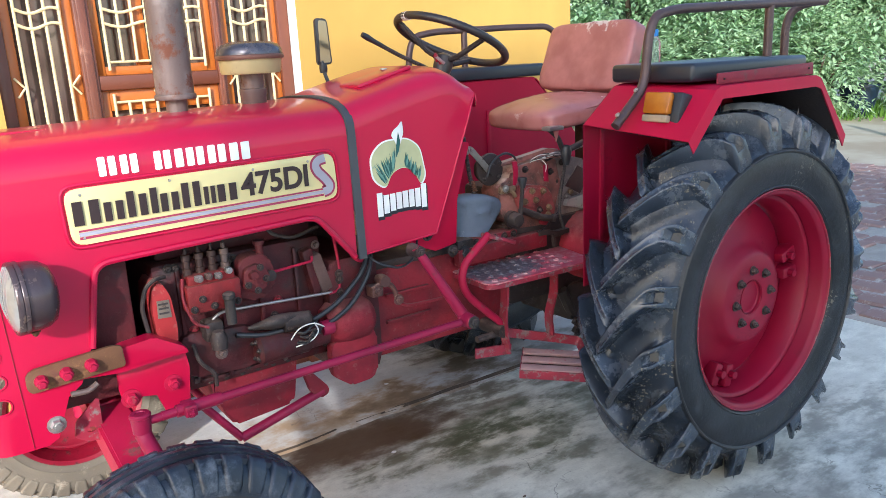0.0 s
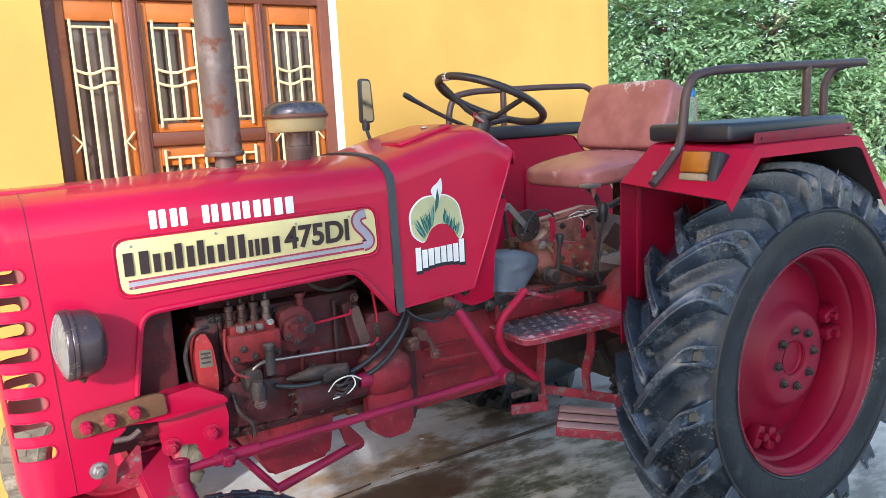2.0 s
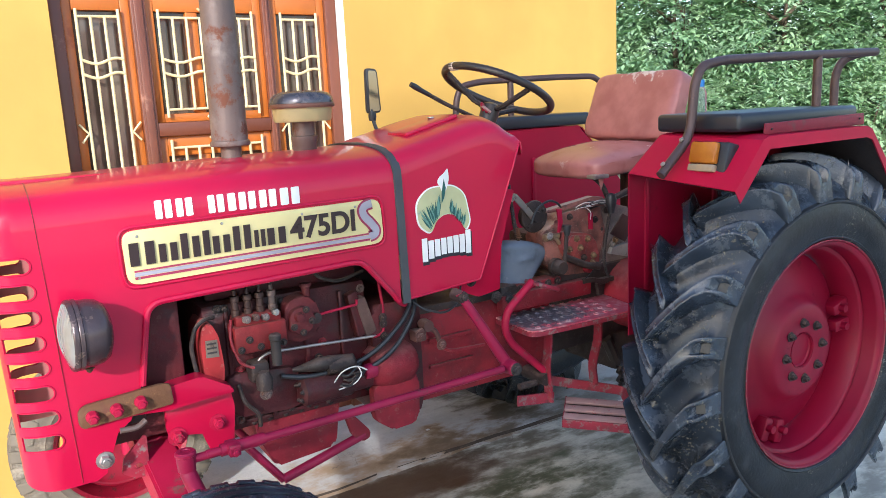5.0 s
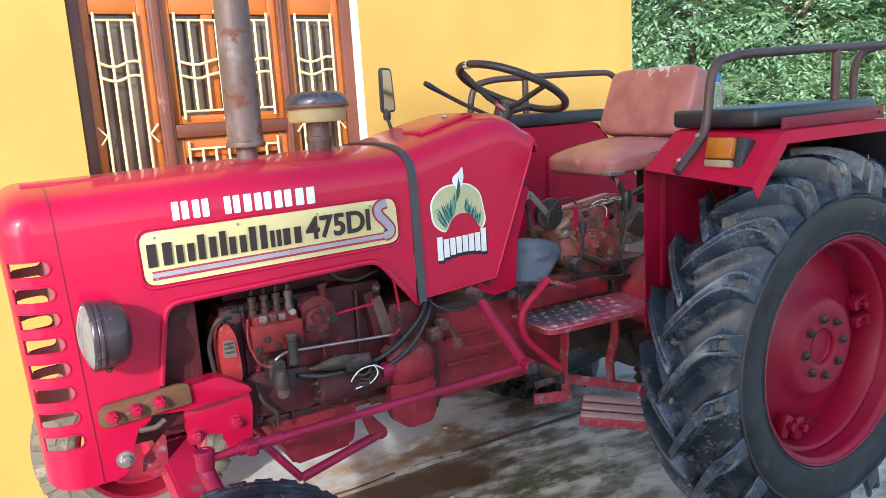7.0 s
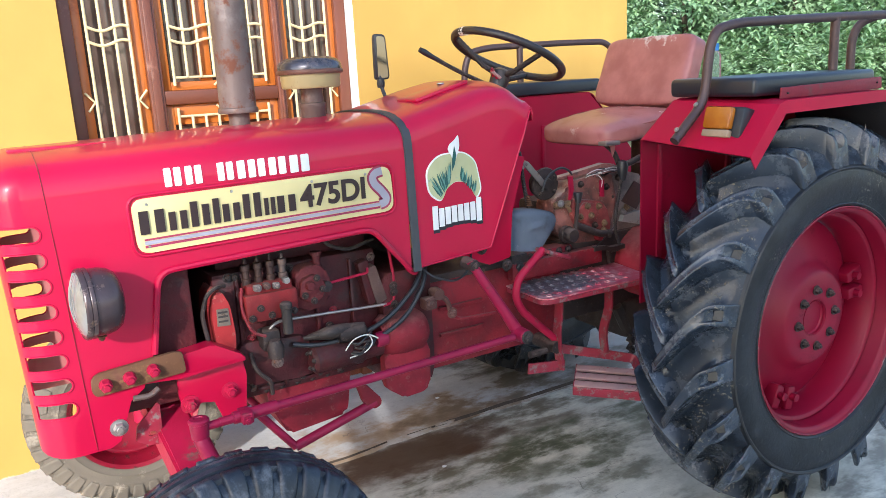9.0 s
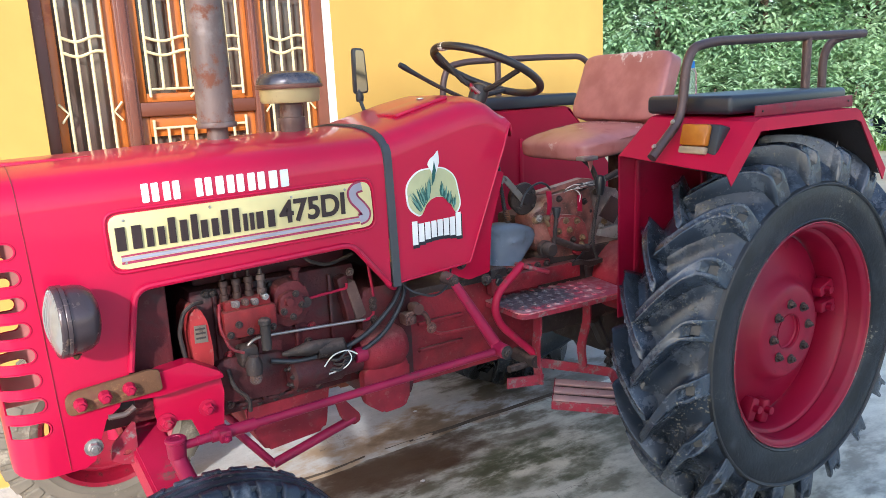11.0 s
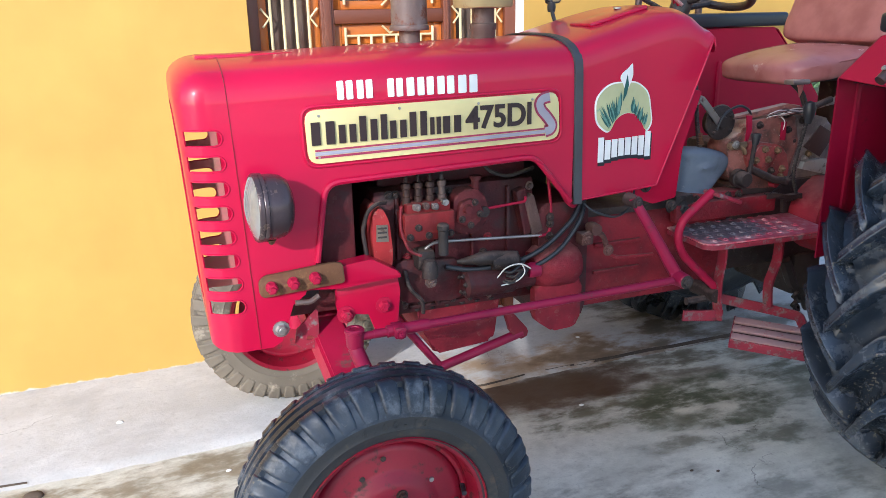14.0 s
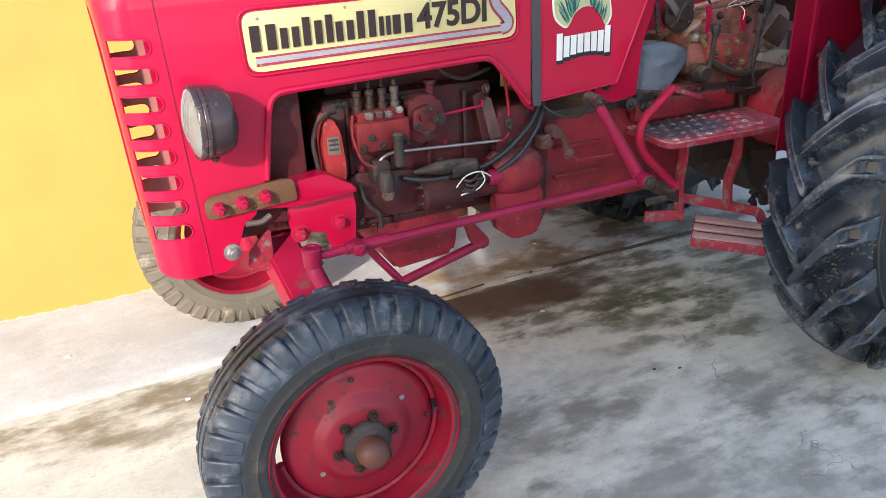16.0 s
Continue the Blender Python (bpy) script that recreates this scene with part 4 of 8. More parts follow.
for v0, v1, mat in ((0.10, 0.145, STRIPE), (0.155, 0.225, SILVER), (0.235, 0.27, STRIPE)):
    strip("stripe", -0.045, 0.60, v0, v1, mat, plate)
for off, w, mat in ((0.0, 0.017, STRIPE), (0.0, 0.011, SILVER)):
    bm = B()
    pts = [(0.600, 0.19), (0.618, 0.22), (0.622, 0.32), (0.608, 0.48), (0.586, 0.66), (0.580, 0.8), (0.590, 0.9), (0.612, 0.93)]
    y_ = S - 0.0072 if mat is STRIPE else S - 0.0082
    P_ = smooth_path([(x, 0, plate_z(x, v)) for x, v in pts], 0.03, 6)
    n_ = len(P_)
    L_, R_ = [], []
    for i, p in enumerate(P_):
        t = (P_[min(i + 1, n_ - 1)] - P_[max(i - 1, 0)]).normalized()
        nrm = Vector((-t.z, 0, t.x))
        L_.append((p + nrm * w)[:])
        R_.append((p - nrm * w)[:])
    for i in range(n_ - 1):
        bm.faces.new([bm.verts.new((q[0], y_, q[2])) for q in (L_[i], L_[i + 1], R_[i + 1], R_[i])])
    part("curl", bm, mat, plate, smooth=0)
# plain bars in place of the maker's name
LET = [(-0.052, 0.062, 0.50, 0), (0.018, 0.046, 0.40, 0), (0.072, 0.048, 0.56, 1), (0.128, 0.016, 0.56, 0), (0.152, 0.046, 0.40, 0),
       (0.206, 0.048, 0.56, 2), (0.262, 0.030, 0.40, 0), (0.298, 0.052, 0.40, 0)]
for x0, w, hgt, k in LET:
    if w < 0.02:
        strip("letter_bar", x0, x0 + w, 0.36, 0.36 + hgt * 0.86, LETTER, plate, 0.005)
    else:
        strip("letter_bar", x0, x0 + w * 0.36, 0.36, 0.36 + hgt * 0.86, LETTER, plate, 0.005)
        strip("letter_bar", x0 + w * 0.60, x0 + w * 0.96, 0.36, 0.36 + hgt * (0.72 if k == 1 else 0.86), LETTER, plate, 0.005)


def lettering(name, text, x0, x1, z0, z1, y, mat, parent, depth=0.003, lean=0.0):
    """Built-in font on the near side, stretched to its place."""
    cu = bpy.data.curves.new(name, "FONT")
    cu.body, cu.size, cu.extrude, cu.offset = text, 1.0, 0.02, 0.026
    tmp = bpy.data.objects.new("tmp", cu)
    scene.collection.objects.link(tmp)
    me = bpy.data.meshes.new_from_object(tmp.evaluated_get(bpy.context.evaluated_depsgraph_get()))
    bpy.data.objects.remove(tmp)
    bpy.data.curves.remove(cu)
    vx = [v.co.x for v in me.vertices]
    vy = [v.co.y for v in me.vertices]
    ax, bx, ay, by = min(vx), max(vx), min(vy), max(vy)
    for v in me.vertices:
        u, w = (v.co.x - ax) / (bx - ax), (v.co.y - ay) / (by - ay)
        v.co = (x0 + u * (x1 - x0), y - (depth if v.co.z > 0 else 0), z0 + lean * u + w * (z1 - z0))
    me.materials.append(mat)
    ob = new(name, me)
    ob.parent = parent
    return ob


lettering("lettering", "475DI", 0.362, 0.556, plate_z(0.36, 0.37), plate_z(0.36, 0.86), S - 0.0058, LETTER, plate, 0.004, 0.003)
for x, v in ((-0.03, 0.9), (0.18, 0.93), (0.40, 0.9), (0.56, 0.9), (-0.035, 0.12), (0.62, 0.2)):
    bm = B()
    lathe(bm, [(0, 0), (0.004, 0), (0.003, -0.002), (0, -0.0025)], (x, S - 0.006, plate_z(x, v)), "y", 10)
    part("rivet", bm, STEEL, plate)
# white letter bars of the owner's lettering above the plate
NAME = [0.021, 0.072, 0.152, 0.203, 0.232, 0.287, 0.345]
NW = [0.042, 0.042, 0.042, 0.020, 0.046, 0.048, 0.056]


def bonnet_side(x, z):
    """Near side of the bonnet at a height, by its rounded section."""
    z0 = bonnet_top(x) - 0.105
    u = max(0.0, (z - z0) / 0.105)
    return C - HW * (1 - u ** 2.9) ** (1 / 2.9)


NAME_BARS = []
for x0, w in zip(NAME, NW):
    NAME_BARS += [(x0, w)] if w < 0.03 else [(x0, w * 0.40), (x0 + w * 0.56, w * 0.40)]
for x0, w in NAME_BARS:
    bm = B()
    slab(bm, rounded([(x0, 1.289), (x0 + w, 1.290), (x0 + w, 1.336), (x0, 1.335)], 0.003, 3), S, S + 0.003)
    for v in bm.verts:
        v.co.y += bonnet_side(v.co.x, v.co.z) - S - 0.0034
    part("white_bar", bm, WHITE, bonnet, "white sticker bar", 0)

# emblem: a plain fan shape with a plume, over a row of white bars
ey = S - 0.0028


def flat(name, pts, y, mat, parent, label=""):
    bm = B()
    slab(bm, pts, y, y + 0.0014)
    return part(name, bm, mat, parent, label, 0)


fan = rounded([(0.811, 1.150), (0.768, 1.180), (0.762, 1.250), (0.805, 1.290), (0.893, 1.292), (0.935, 1.262), (0.952, 1.175), (0.934, 1.146), (0.905, 1.200), (0.861, 1.208), (0.830, 1.190)], 0.05, 6)
fx, fz = 0.860, 1.222
flat("emblem_edge", [(fx + (x - fx) * 1.055, fz + (z - fz) * 1.06) for x, z in fan], ey + 0.0006, WHITE, tank)
emblem = flat("emblem", fan, ey, TURBAN, tank, "green and cream fan emblem")
rg = random.Random(8)
for k in range(64):
    u = rg.random()
    if k < 40:
        p = Vector((0.808, 1.163)).lerp(Vector((0.842, 1.205)), u)
        q = Vector((0.770, 1.212)).lerp(Vector((0.848, 1.268)), u)
    else:
        p = Vector((0.932, 1.158)).lerp(Vector((0.875, 1.214)), u)
        q = Vector((0.942, 1.195)).lerp(Vector((0.880, 1.252)), u)
    q = p.lerp(q, rg.uniform(0.7, 1.15))
    d = (q - p).normalized()
    nrm = Vector((-d.y, d.x)) * rg.uniform(0.0018, 0.0045)
    mid_ = p.lerp(q, rg.uniform(0.3, 0.5))
    flat("fold", [tuple(p), tuple(mid_ - nrm), tuple(q), tuple(mid_ + nrm)], ey - 0.0005 - 0.00002 * k, GREEN if k % 3 else SAGE, tank)
flat("plume_edge", rounded([(0.858, 1.262), (0.848, 1.290), (0.836, 1.305), (0.846, 1.322), (0.862, 1.330), (0.877, 1.348), (0.880, 1.312), (0.872, 1.288)], 0.008, 3), ey - 0.002, WHITE, tank)
flat("plume", [(0.850, 1.240), (0.852, 1.275), (0.861, 1.315), (0.867, 1.285), (0.860, 1.258)], ey - 0.0028, GREEN, tank)
for k in range(8):
    x0 = 0.775 + 0.0226 * k
    u = (k - 3.5) / 3.5
    z0 = 1.083 - 0.012 * u * u + 0.003 * u
    z1 = 1.134 + (0.010 if k in (0, 7) else 0.0) + 0.004 * u
    flat("shadow_bar", [(x0 + 0.001, z0 - 0.011), (x0 + 0.0235, z0 - 0.011), (x0 + 0.0235, z1 - 0.006), (x0 + 0.001, z1 - 0.006)], ey + 0.0004, INK, tank)
    flat("white_bar", [(x0, z0), (x0 + 0.0185, z0), (x0 + 0.0185, z1), (x0, z1)], ey - 0.0004, WHITE, tank)

# ---- exhaust, air cleaner, mirror
bm = B()
lathe(bm, [(0.030, 1.33), (0.030, 1.445), (0.056, 1.446), (0.058, 1.452), (0.056, 1.460), (0.0525, 1.462), (0.052, 1.50), (0.050, 1.75), (0.047, 2.02), (0.042, 2.02), (0.04, 1.5)], (0.307, C, 0), "z", 40)
T("exhaust_pipe", bm, RUSTPIPE, "heat-stained upright exhaust pipe")
bm = B()
lathe(bm, [(0.037, 1.33), (0.037, 1.44), (0.040, 1.445), (0.040, 1.46), (0.034, 1.462), (0.034, 1.505), (0.05, 1.508)], (0.538, C, 0), "z", 32)
ac = T("air_cleaner", bm, RUSTPIPE, "air pre-cleaner with rusty stem")
bm = B()
lathe(bm, [(0.04, 1.503), (0.085, 1.505), (0.089, 1.512), (0.091, 1.553), (0.096, 1.556)], (0.538, C, 0), "z", 40)
part("bowl", bm, CREAM, ac, "cream enamel bowl")
bm = B()
lathe(bm, [(0.0965, 1.553), (0.0975, 1.560), (0.095, 1.575), (0.085, 1.588), (0.06, 1.596), (0, 1.599)], (0.538, C, 0), "z", 40)
part("cap", bm, CAPMETAL, ac, "dull blue-grey metal cap")
bm = B()
lathe(bm, [(0.0905, 1.546), (0.0985, 1.546), (0.1000, 1.550), (0.1000, 1.556), (0.0980, 1.559)], (0.538, C, 0), "z", 40)
part("cap_rim", bm, BROWNCAP, ac, "rusty brown rim")
bm = B()
slab(bm, rounded([(0.922, 1.515), (0.976, 1.518), (0.968, 1.676), (0.924, 1.680)], 0.012), 0.40, 0.425, 0.005)
turn = Matrix.Translation((0.945, 0.41, 0)) @ Matrix.Rotation(radians(-14), 4, "Z") @ Matrix.Translation((-0.945, -0.41, 0))
bmesh.ops.transform(bm, matrix=turn, verts=bm.verts[:])
mir = T("mirror", bm, BLACK, "black rear-view mirror on a bent stalk")
bm = B()
slab(bm, rounded([(0.932, 1.523), (0.971, 1.524), (0.964, 1.668), (0.935, 1.672)], 0.008), 0.3975, 0.3995)
bmesh.ops.transform(bm, matrix=turn, verts=bm.verts[:])
part("mirror_glass", bm, MIRROR, mir)
bm = B()
tube(bm, [(0.938, 0.405, 1.53), (0.937, 0.395, 1.49), (0.943, 0.37, 1.44), (0.96, 0.33, 1.415), (0.97, 0.28, 1.41)], 0.007, 8, 0.03)
lathe(bm, [(0, -0.018), (0.013, -0.016), (0.015, 0), (0.013, 0.016), (0, 0.018)], (0.938, 0.400, 1.505), "z", 12)
part("stalk", bm, BLACK, mir)

# ---- head lamps
for s in (-1, 1):
    y = C + s * (HW + 0.075)
    way = Vector((-1, s * 0.07, 0.02)).normalized()
    c_ = Vector((-0.180, y, 1.053))
    bm = B()
    lathe(bm, [(0.079, 0.034), (0.0815, 0.030), (0.0815, 0.012), (0.0800, 0.010), (0.0800, 0.004), (0.0795, -0.012), (0.0755, -0.030), (0.065, -0.045), (0.044, -0.054), (0.022, -0.057), (0, -0.0575)], c_, n=40, way=way)
    lamp = T("head_lamp", bm, SHELL, "round head lamp in a scuffed dark metal shell")
    bm = B()
    lathe(bm, [(0.0810, 0.012), (0.0835, 0.014), (0.0835, 0.021), (0.0820, 0.023), (0.0838, 0.025), (0.0838, 0.033), (0.0805, 0.037), (0.076, 0.036)], c_, n=40, way=way)
    part("lamp_ring", bm, SHELL, lamp)
    bm = B()
    lathe(bm, [(0.078, 0.034), (0.066, 0.042), (0.045, 0.049), (0.02, 0.053), (0, 0.054)], c_, n=40, way=way)
    part("lamp_glass", bm, LENS, lamp, "ribbed clear lens")
    across = way.cross(Vector((0, 0, 1))).normalized()
    for j in range(-5, 6):
        yy = j * 0.0135
        hh = math.sqrt(max(0.0, 0.075 ** 2 - yy * yy))
        bm = B()
        tube(bm, [c_ + way * (0.034 + 0.0205 * (1 - (yy * yy + zz * zz) / 0.0061)) + across * yy + Vector((0, 0, zz)) for zz in [hh * q / 4 for q in range(-4, 5)]], 0.0016, 5, 0)
        part("lens_rib", bm, LENS, lamp)
    bm = B()
    tube(bm, [c_ + Vector((0.01, 0, -0.05)), c_ + Vector((0.02, -s * 0.05, -0.06)), c_ + Vector((0.02, -s * 0.08, -0.05))], 0.009, 8, 0.02)
    part("lamp_bracket", bm, DARK_IRON, lamp)
    bm = B()
    hexbolt(bm, c_ + Vector((0, 0, -0.082)), (0, 0, -1), 0.008, 0.01)
    part("bolt", bm, RUST, lamp)

# ---- front support, rusty strap and bolts
for s in (-1, 1):
    y = lambda d: C + s * (HW + d)
    bm = B()
    slab(bm, rounded([(-0.214, 0.812), (-0.205, 0.800), (0.005, 0.812), (0.010, 0.818), (0.006, 0.868), (-0.02, 0.872), (-0.200, 0.858), (-0.214, 0.845)], 0.008, 3), min(y(0.002), y(0.014)), max(y(0.002), y(0.014)), 0.002)
    strap = T("strap_plate", bm, RUST, "rusty strap plate with red bolts")
    for x, z in ((-0.183, 0.828), (-0.127, 0.833), (-0.070, 0.839)):
        bm = B()
        hexbolt(bm, (x, y(0.014), z), (0, s, 0), 0.0155, 0.024, False)
        part("bolt", bm, RED_DUSTY, strap)
    bm = B()
    slab(bm, rounded([(-0.10, 0.825), (0.012, 0.856), (0.088, 0.864), (0.165, 0.818), (0.172, 0.800), (0.10, 0.800), (0.0, 0.792), (-0.10, 0.80)], 0.006, 3), min(y(-0.05), y(0.001)), max(y(-0.05), y(0.001)), 0.004)
    sup = T("front_bracket", bm, RED, "heavy red front support bracket")
    bm = B()
    slab(bm, rounded([(-0.004, 0.790), (0.172, 0.800), (0.180, 0.744), (0.169, 0.622), (0.160, 0.615), (0.110, 0.622), (0.103, 0.632), (0.088, 0.688), (0.046, 0.696), (0.040, 0.680), (0.014, 0.678), (0.000, 0.694), (-0.006, 0.728)], 0.006, 3), min(y(-0.062), y(-0.05)), max(y(-0.062), y(-0.05)), 0.002)
    part("bracket_plate", bm, RED, sup)
    for x, z, r in ((0.020, 0.697, 0.017), (0.130, 0.708, 0.016)):
        bm = B()
        hexbolt(bm, (x, y(-0.05), z), (0, s, 0), r, 0.018)
        part("bolt", bm, RED_DUSTY, sup)
    bm = B()
    hexbolt(bm, (-0.166, y(0.0), 0.704), (0, s, 0), 0.015, 0.016)
    part("bolt", bm, STEEL, bonnet, "bare steel bolt")
    bm = B()
    ring = [bm.verts.new((x, y(-0.06), z)) for x, z in rounded([(-0.118, 0.672), (-0.062, 0.722), (-0.056, 0.718), (-0.058, 0.606), (-0.098, 0.612), (-0.126, 0.632)], 0.006, 3)]
    hole = [bm.verts.new((-0.084 + 0.011 * math.cos(q * math.pi / 6), y(-0.06), 0.642 + 0.007 * math.sin(q * math.pi / 6))) for q in range(12)]
    loops = [bm.edges.new((r_[i], r_[(i + 1) % len(r_)])) for r_ in (ring, hole) for i in range(len(r_))]
    bmesh.ops.triangle_fill(bm, use_beauty=True, use_dissolve=False, edges=loops)
    bmesh.ops.solidify(bm, geom=bm.faces[:], thickness=0.006)
    T("hanger_plate", bm, RED_CHIPPED, "rusty red hanger plate with a hole")
bm = B()
box(bm, (-0.14, C - 0.2, 0.70), (0.16, C + 0.2, 0.80), 0.01)
T("front_frame", bm, RED_OILY)
bm = B()
box(bm, (-0.17, C - 0.235, 0.76), (-0.05, C + 0.235, 1.33), 0.01)
T("radiator", bm, DARK_IRON, "dark dusty radiator")
bm = B()
box(bm, (-0.05, C - 0.23, 0.80), (0.06, C + 0.23, 1.34), 0.01)
T("fan_shroud", bm, GOVERNOR, "dark red fan shroud")
# Added dark sheet closing the see-through bay; its blackness stands for the bay's shade.
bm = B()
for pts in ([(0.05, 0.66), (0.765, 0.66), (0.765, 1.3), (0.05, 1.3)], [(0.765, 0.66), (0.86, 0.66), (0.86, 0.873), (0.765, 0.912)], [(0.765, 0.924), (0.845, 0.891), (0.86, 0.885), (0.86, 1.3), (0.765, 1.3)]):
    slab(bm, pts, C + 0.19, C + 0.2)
T("heat_shield", bm, GREASE_SHADE, "added dark sheet behind the engine")


bm = B()
tube(bm, [(-0.125, S - 0.012, 0.775), (-0.085, S - 0.012, 0.772), (-0.062, S - 0.008, 0.785)], 0.0075, 8, 0.01)
T("tie_rod_stub", bm, RUSTPIPE, "short rusty steel rod")
# ---- front axle, king pins, steering linkage
FWY, FWZ = -0.575, 0.359
bm = B()
box(bm, (-0.070, C - 0.16, 0.585), (0.030, C + 0.16, 0.68), 0.015)
T("axle_beam", bm, RED_DUSTY)
for s in (-1, 1):
    yk = C + s * (C - FWY - 0.12)
    lift = 0.0 if s < 0 else 0.04
    bm = B()
    ends = []
    for yy, zz, x0, x1 in ((C + s * 0.10, 0.690, -0.078, 0.018), (yk + s * 0.03, 0.535 + lift, -0.050, 0.052)):
        ends.append([bm.verts.new(q) for q in ((x0, yy, zz), (x1, yy, zz), (x1, yy, zz - 0.085), (x0, yy, zz - 0.085))])
    for i in range(4):
        bm.faces.new((ends[0][i], ends[0][(i + 1) % 4], ends[1][(i + 1) % 4], ends[1][i]))
    bm.faces.new(ends[0][::-1])
    bm.faces.new(ends[1])
    bmesh.ops.recalc_face_normals(bm, faces=bm.faces[:])
    bmesh.ops.bevel(bm, geom=bm.edges[:], offset=0.008, segments=2, affect="EDGES")
    arm = T("axle_arm", bm, RED_DUSTY, "sloping dusty red axle arm")
    bm = B()
    lathe(bm, [(0, 0.33), (0.032, 0.33), (0.032, 0.57), (0.038, 0.575), (0.038, 0.60), (0, 0.602)], (0.0, yk, lift), "z", 20)
    part("king_pin", bm, RED_DUSTY, arm)
    bm = B()
    lathe(bm, [(0.03, 0), (0.03, 0.1), (0, 0.1)], (0.0, yk, FWZ + lift), n=16, way=(0, s, 0))
    part("spindle", bm, DARK_IRON, arm)
BF, BR_ = Vector((0.0, -0.33, 0.703)), Vector((0.998, -0.33, 0.719))
bm = B()
tube(bm, [(0.0, -0.33, 0.675), (0.005, -0.35, 0.655), (0.015, -0.43, 0.61), (0.0, -0.455, 0.59)], 0.02, 10, 0.03)
T("steering_arm", bm, DRAG, "magenta-red steering arm")
bm = B()
tube(bm, [BF + Vector((0.05, 0, 0.001)), BR_ - Vector((0.03, 0, 0))], 0.0118, 14, 0)
drag = T("drag_link", bm, DRAG, "long magenta-red drag link")
bm = B()
tube(bm, [BF + Vector((0.085, 0, 0.002)), BF + Vector((0.20, 0, 0.004))], 0.016, 14, 0)
part("adjuster_sleeve", bm, DRAG, drag)
bm = B()
box(bm, BF + Vector((0.10, -0.03, -0.012)), BF + Vector((0.13, 0.022, 0.018)), 0.004)
hexbolt(bm, BF + Vector((0.115, -0.03, 0.0)), (0, -1, 0), 0.008, 0.01)
part("clamp", bm, DRAG, drag)
for p, m_ in ((BF, DRAG), (BR_, DARK_IRON)):
    bm = B()
    lathe(bm, [(0, -0.03), (0.016, -0.03), (0.022, -0.024), (0.0235, 0.0), (0.0235, 0.014), (0.026, 0.016), (0.026, 0.022), (0.022, 0.026), (0.012, 0.0265), (0.011, 0.024), (0, 0.024)], p, "z" if m_ is DRAG else "y", 20)
    part("ball_joint", bm, DRAG, drag)
    bm = B()
    if m_ is DRAG:
        tube(bm, [p + Vector((0.02, 0, 0)), p + Vector((0.06, 0, 0))], 0.011, 10, 0)
    else:
        hexbolt(bm, p + Vector((0, -0.028, 0)), (0, -1, 0), 0.014, 0.012)
    part("joint_nut", bm, m_, drag)
bm = B()
P_ = smooth_path([(0.862, -0.262, 0.968), (0.885, -0.272, 0.925), (0.935, -0.285, 0.84), (0.978, -0.297, 0.765), (1.002, -0.305, 0.722)], 0.06)
tube(bm, P_, [0.0135 + 0.006 * i / (len(P_) - 1) for i in range(len(P_))], 12, 0)
pit = T("drop_arm", bm, DRAG, "magenta-red steering drop arm")
bm = B()
lathe(bm, [(0, -0.02), (0.018, -0.02), (0.021, 0.03), (0, 0.03)], (0.87, -0.255, 0.955), "y", 16)
hexbolt(bm, (0.87, -0.275, 0.955), (0, -1, 0), 0.011, 0.010)
part("arm_boss", bm, GREASE_SHADE, pit)
# V of radius rods under the sump
for s in (-1, 1):
    y = C + s * 0.18
    bm = B()
    tube(bm, [(0.205, y, 0.606), (0.315, y, 0.459)], 0.012, 12, 0)
    T("radius_rod", bm, DRAG, "red radius rod")
    bm = B()
    tube(bm, [(0.315, y, 0.459), (0.588, y, 0.528)], 0.0145, 12, 0)
    T("radius_rod", bm, DRAG, "red radius rod")
    bm = B()
    slab(bm, rounded([(0.525, 0.600), (0.555, 0.600), (0.604, 0.540), (0.604, 0.518), (0.580, 0.508), (0.545, 0.535)], 0.008, 3), y - 0.012, y + 0.010, 0.003)
    T("rod_bracket", bm, RED_DULL, "dusty red bracket of the radius rod")

# ---- engine
ES = C - 0.17      # near face of the engine
bm = B()
box(bm, (0.13, C - 0.165, 0.64), (0.63, C + 0.165, 1.02), 0.012)
engine = T("engine_block", bm, RED_OILY, "greasy dark red engine block")
bm = B()
box(bm, (0.15, C - 0.13, 1.02), (0.62, C + 0.14, 1.13), 0.015)
box(bm, (0.17, C - 0.10, 1.13), (0.60, C + 0.10, 1.22), 0.02)
part("cylinder_head", bm, RED_OILY, engine)
bm = B()
for k in range(4):
    x = 0.19 + k * 0.115
    box(bm, (x, ES - 0.008, 0.66), (x + 0.012, ES + 0.01, 1.0), 0.003)
for z in (0.70, 0.76):
    box(bm, (0.14, ES - 0.010, z), (0.62, ES + 0.01, z + 0.012), 0.003)
part("casting_rib", bm, RED_OILY, engine)
bm = B()
slab(bm, rounded([(0.250, 0.66), (0.526, 0.66), (0.508, 0.530), (0.498, 0.504), (0.308, 0.490), (0.262, 0.590)], 0.014), C - 0.15, C + 0.15, 0.015)
sump = part("oil_sump", bm, RED_DULL, engine, "dusty dark red oil sump")
bm = B()
box(bm, (0.225, C - 0.17, 0.655), (0.51, C + 0.17, 0.668), 0.003)
part("sump_flange", bm, RED_OILY, engine)
for k in range(6):
    bm = B()
    hexbolt(bm, (0.25 + k * 0.048, C - 0.160, 0.655), (0, 0, -1), 0.007, 0.008)
    part("bolt", bm, DARK_IRON, engine)
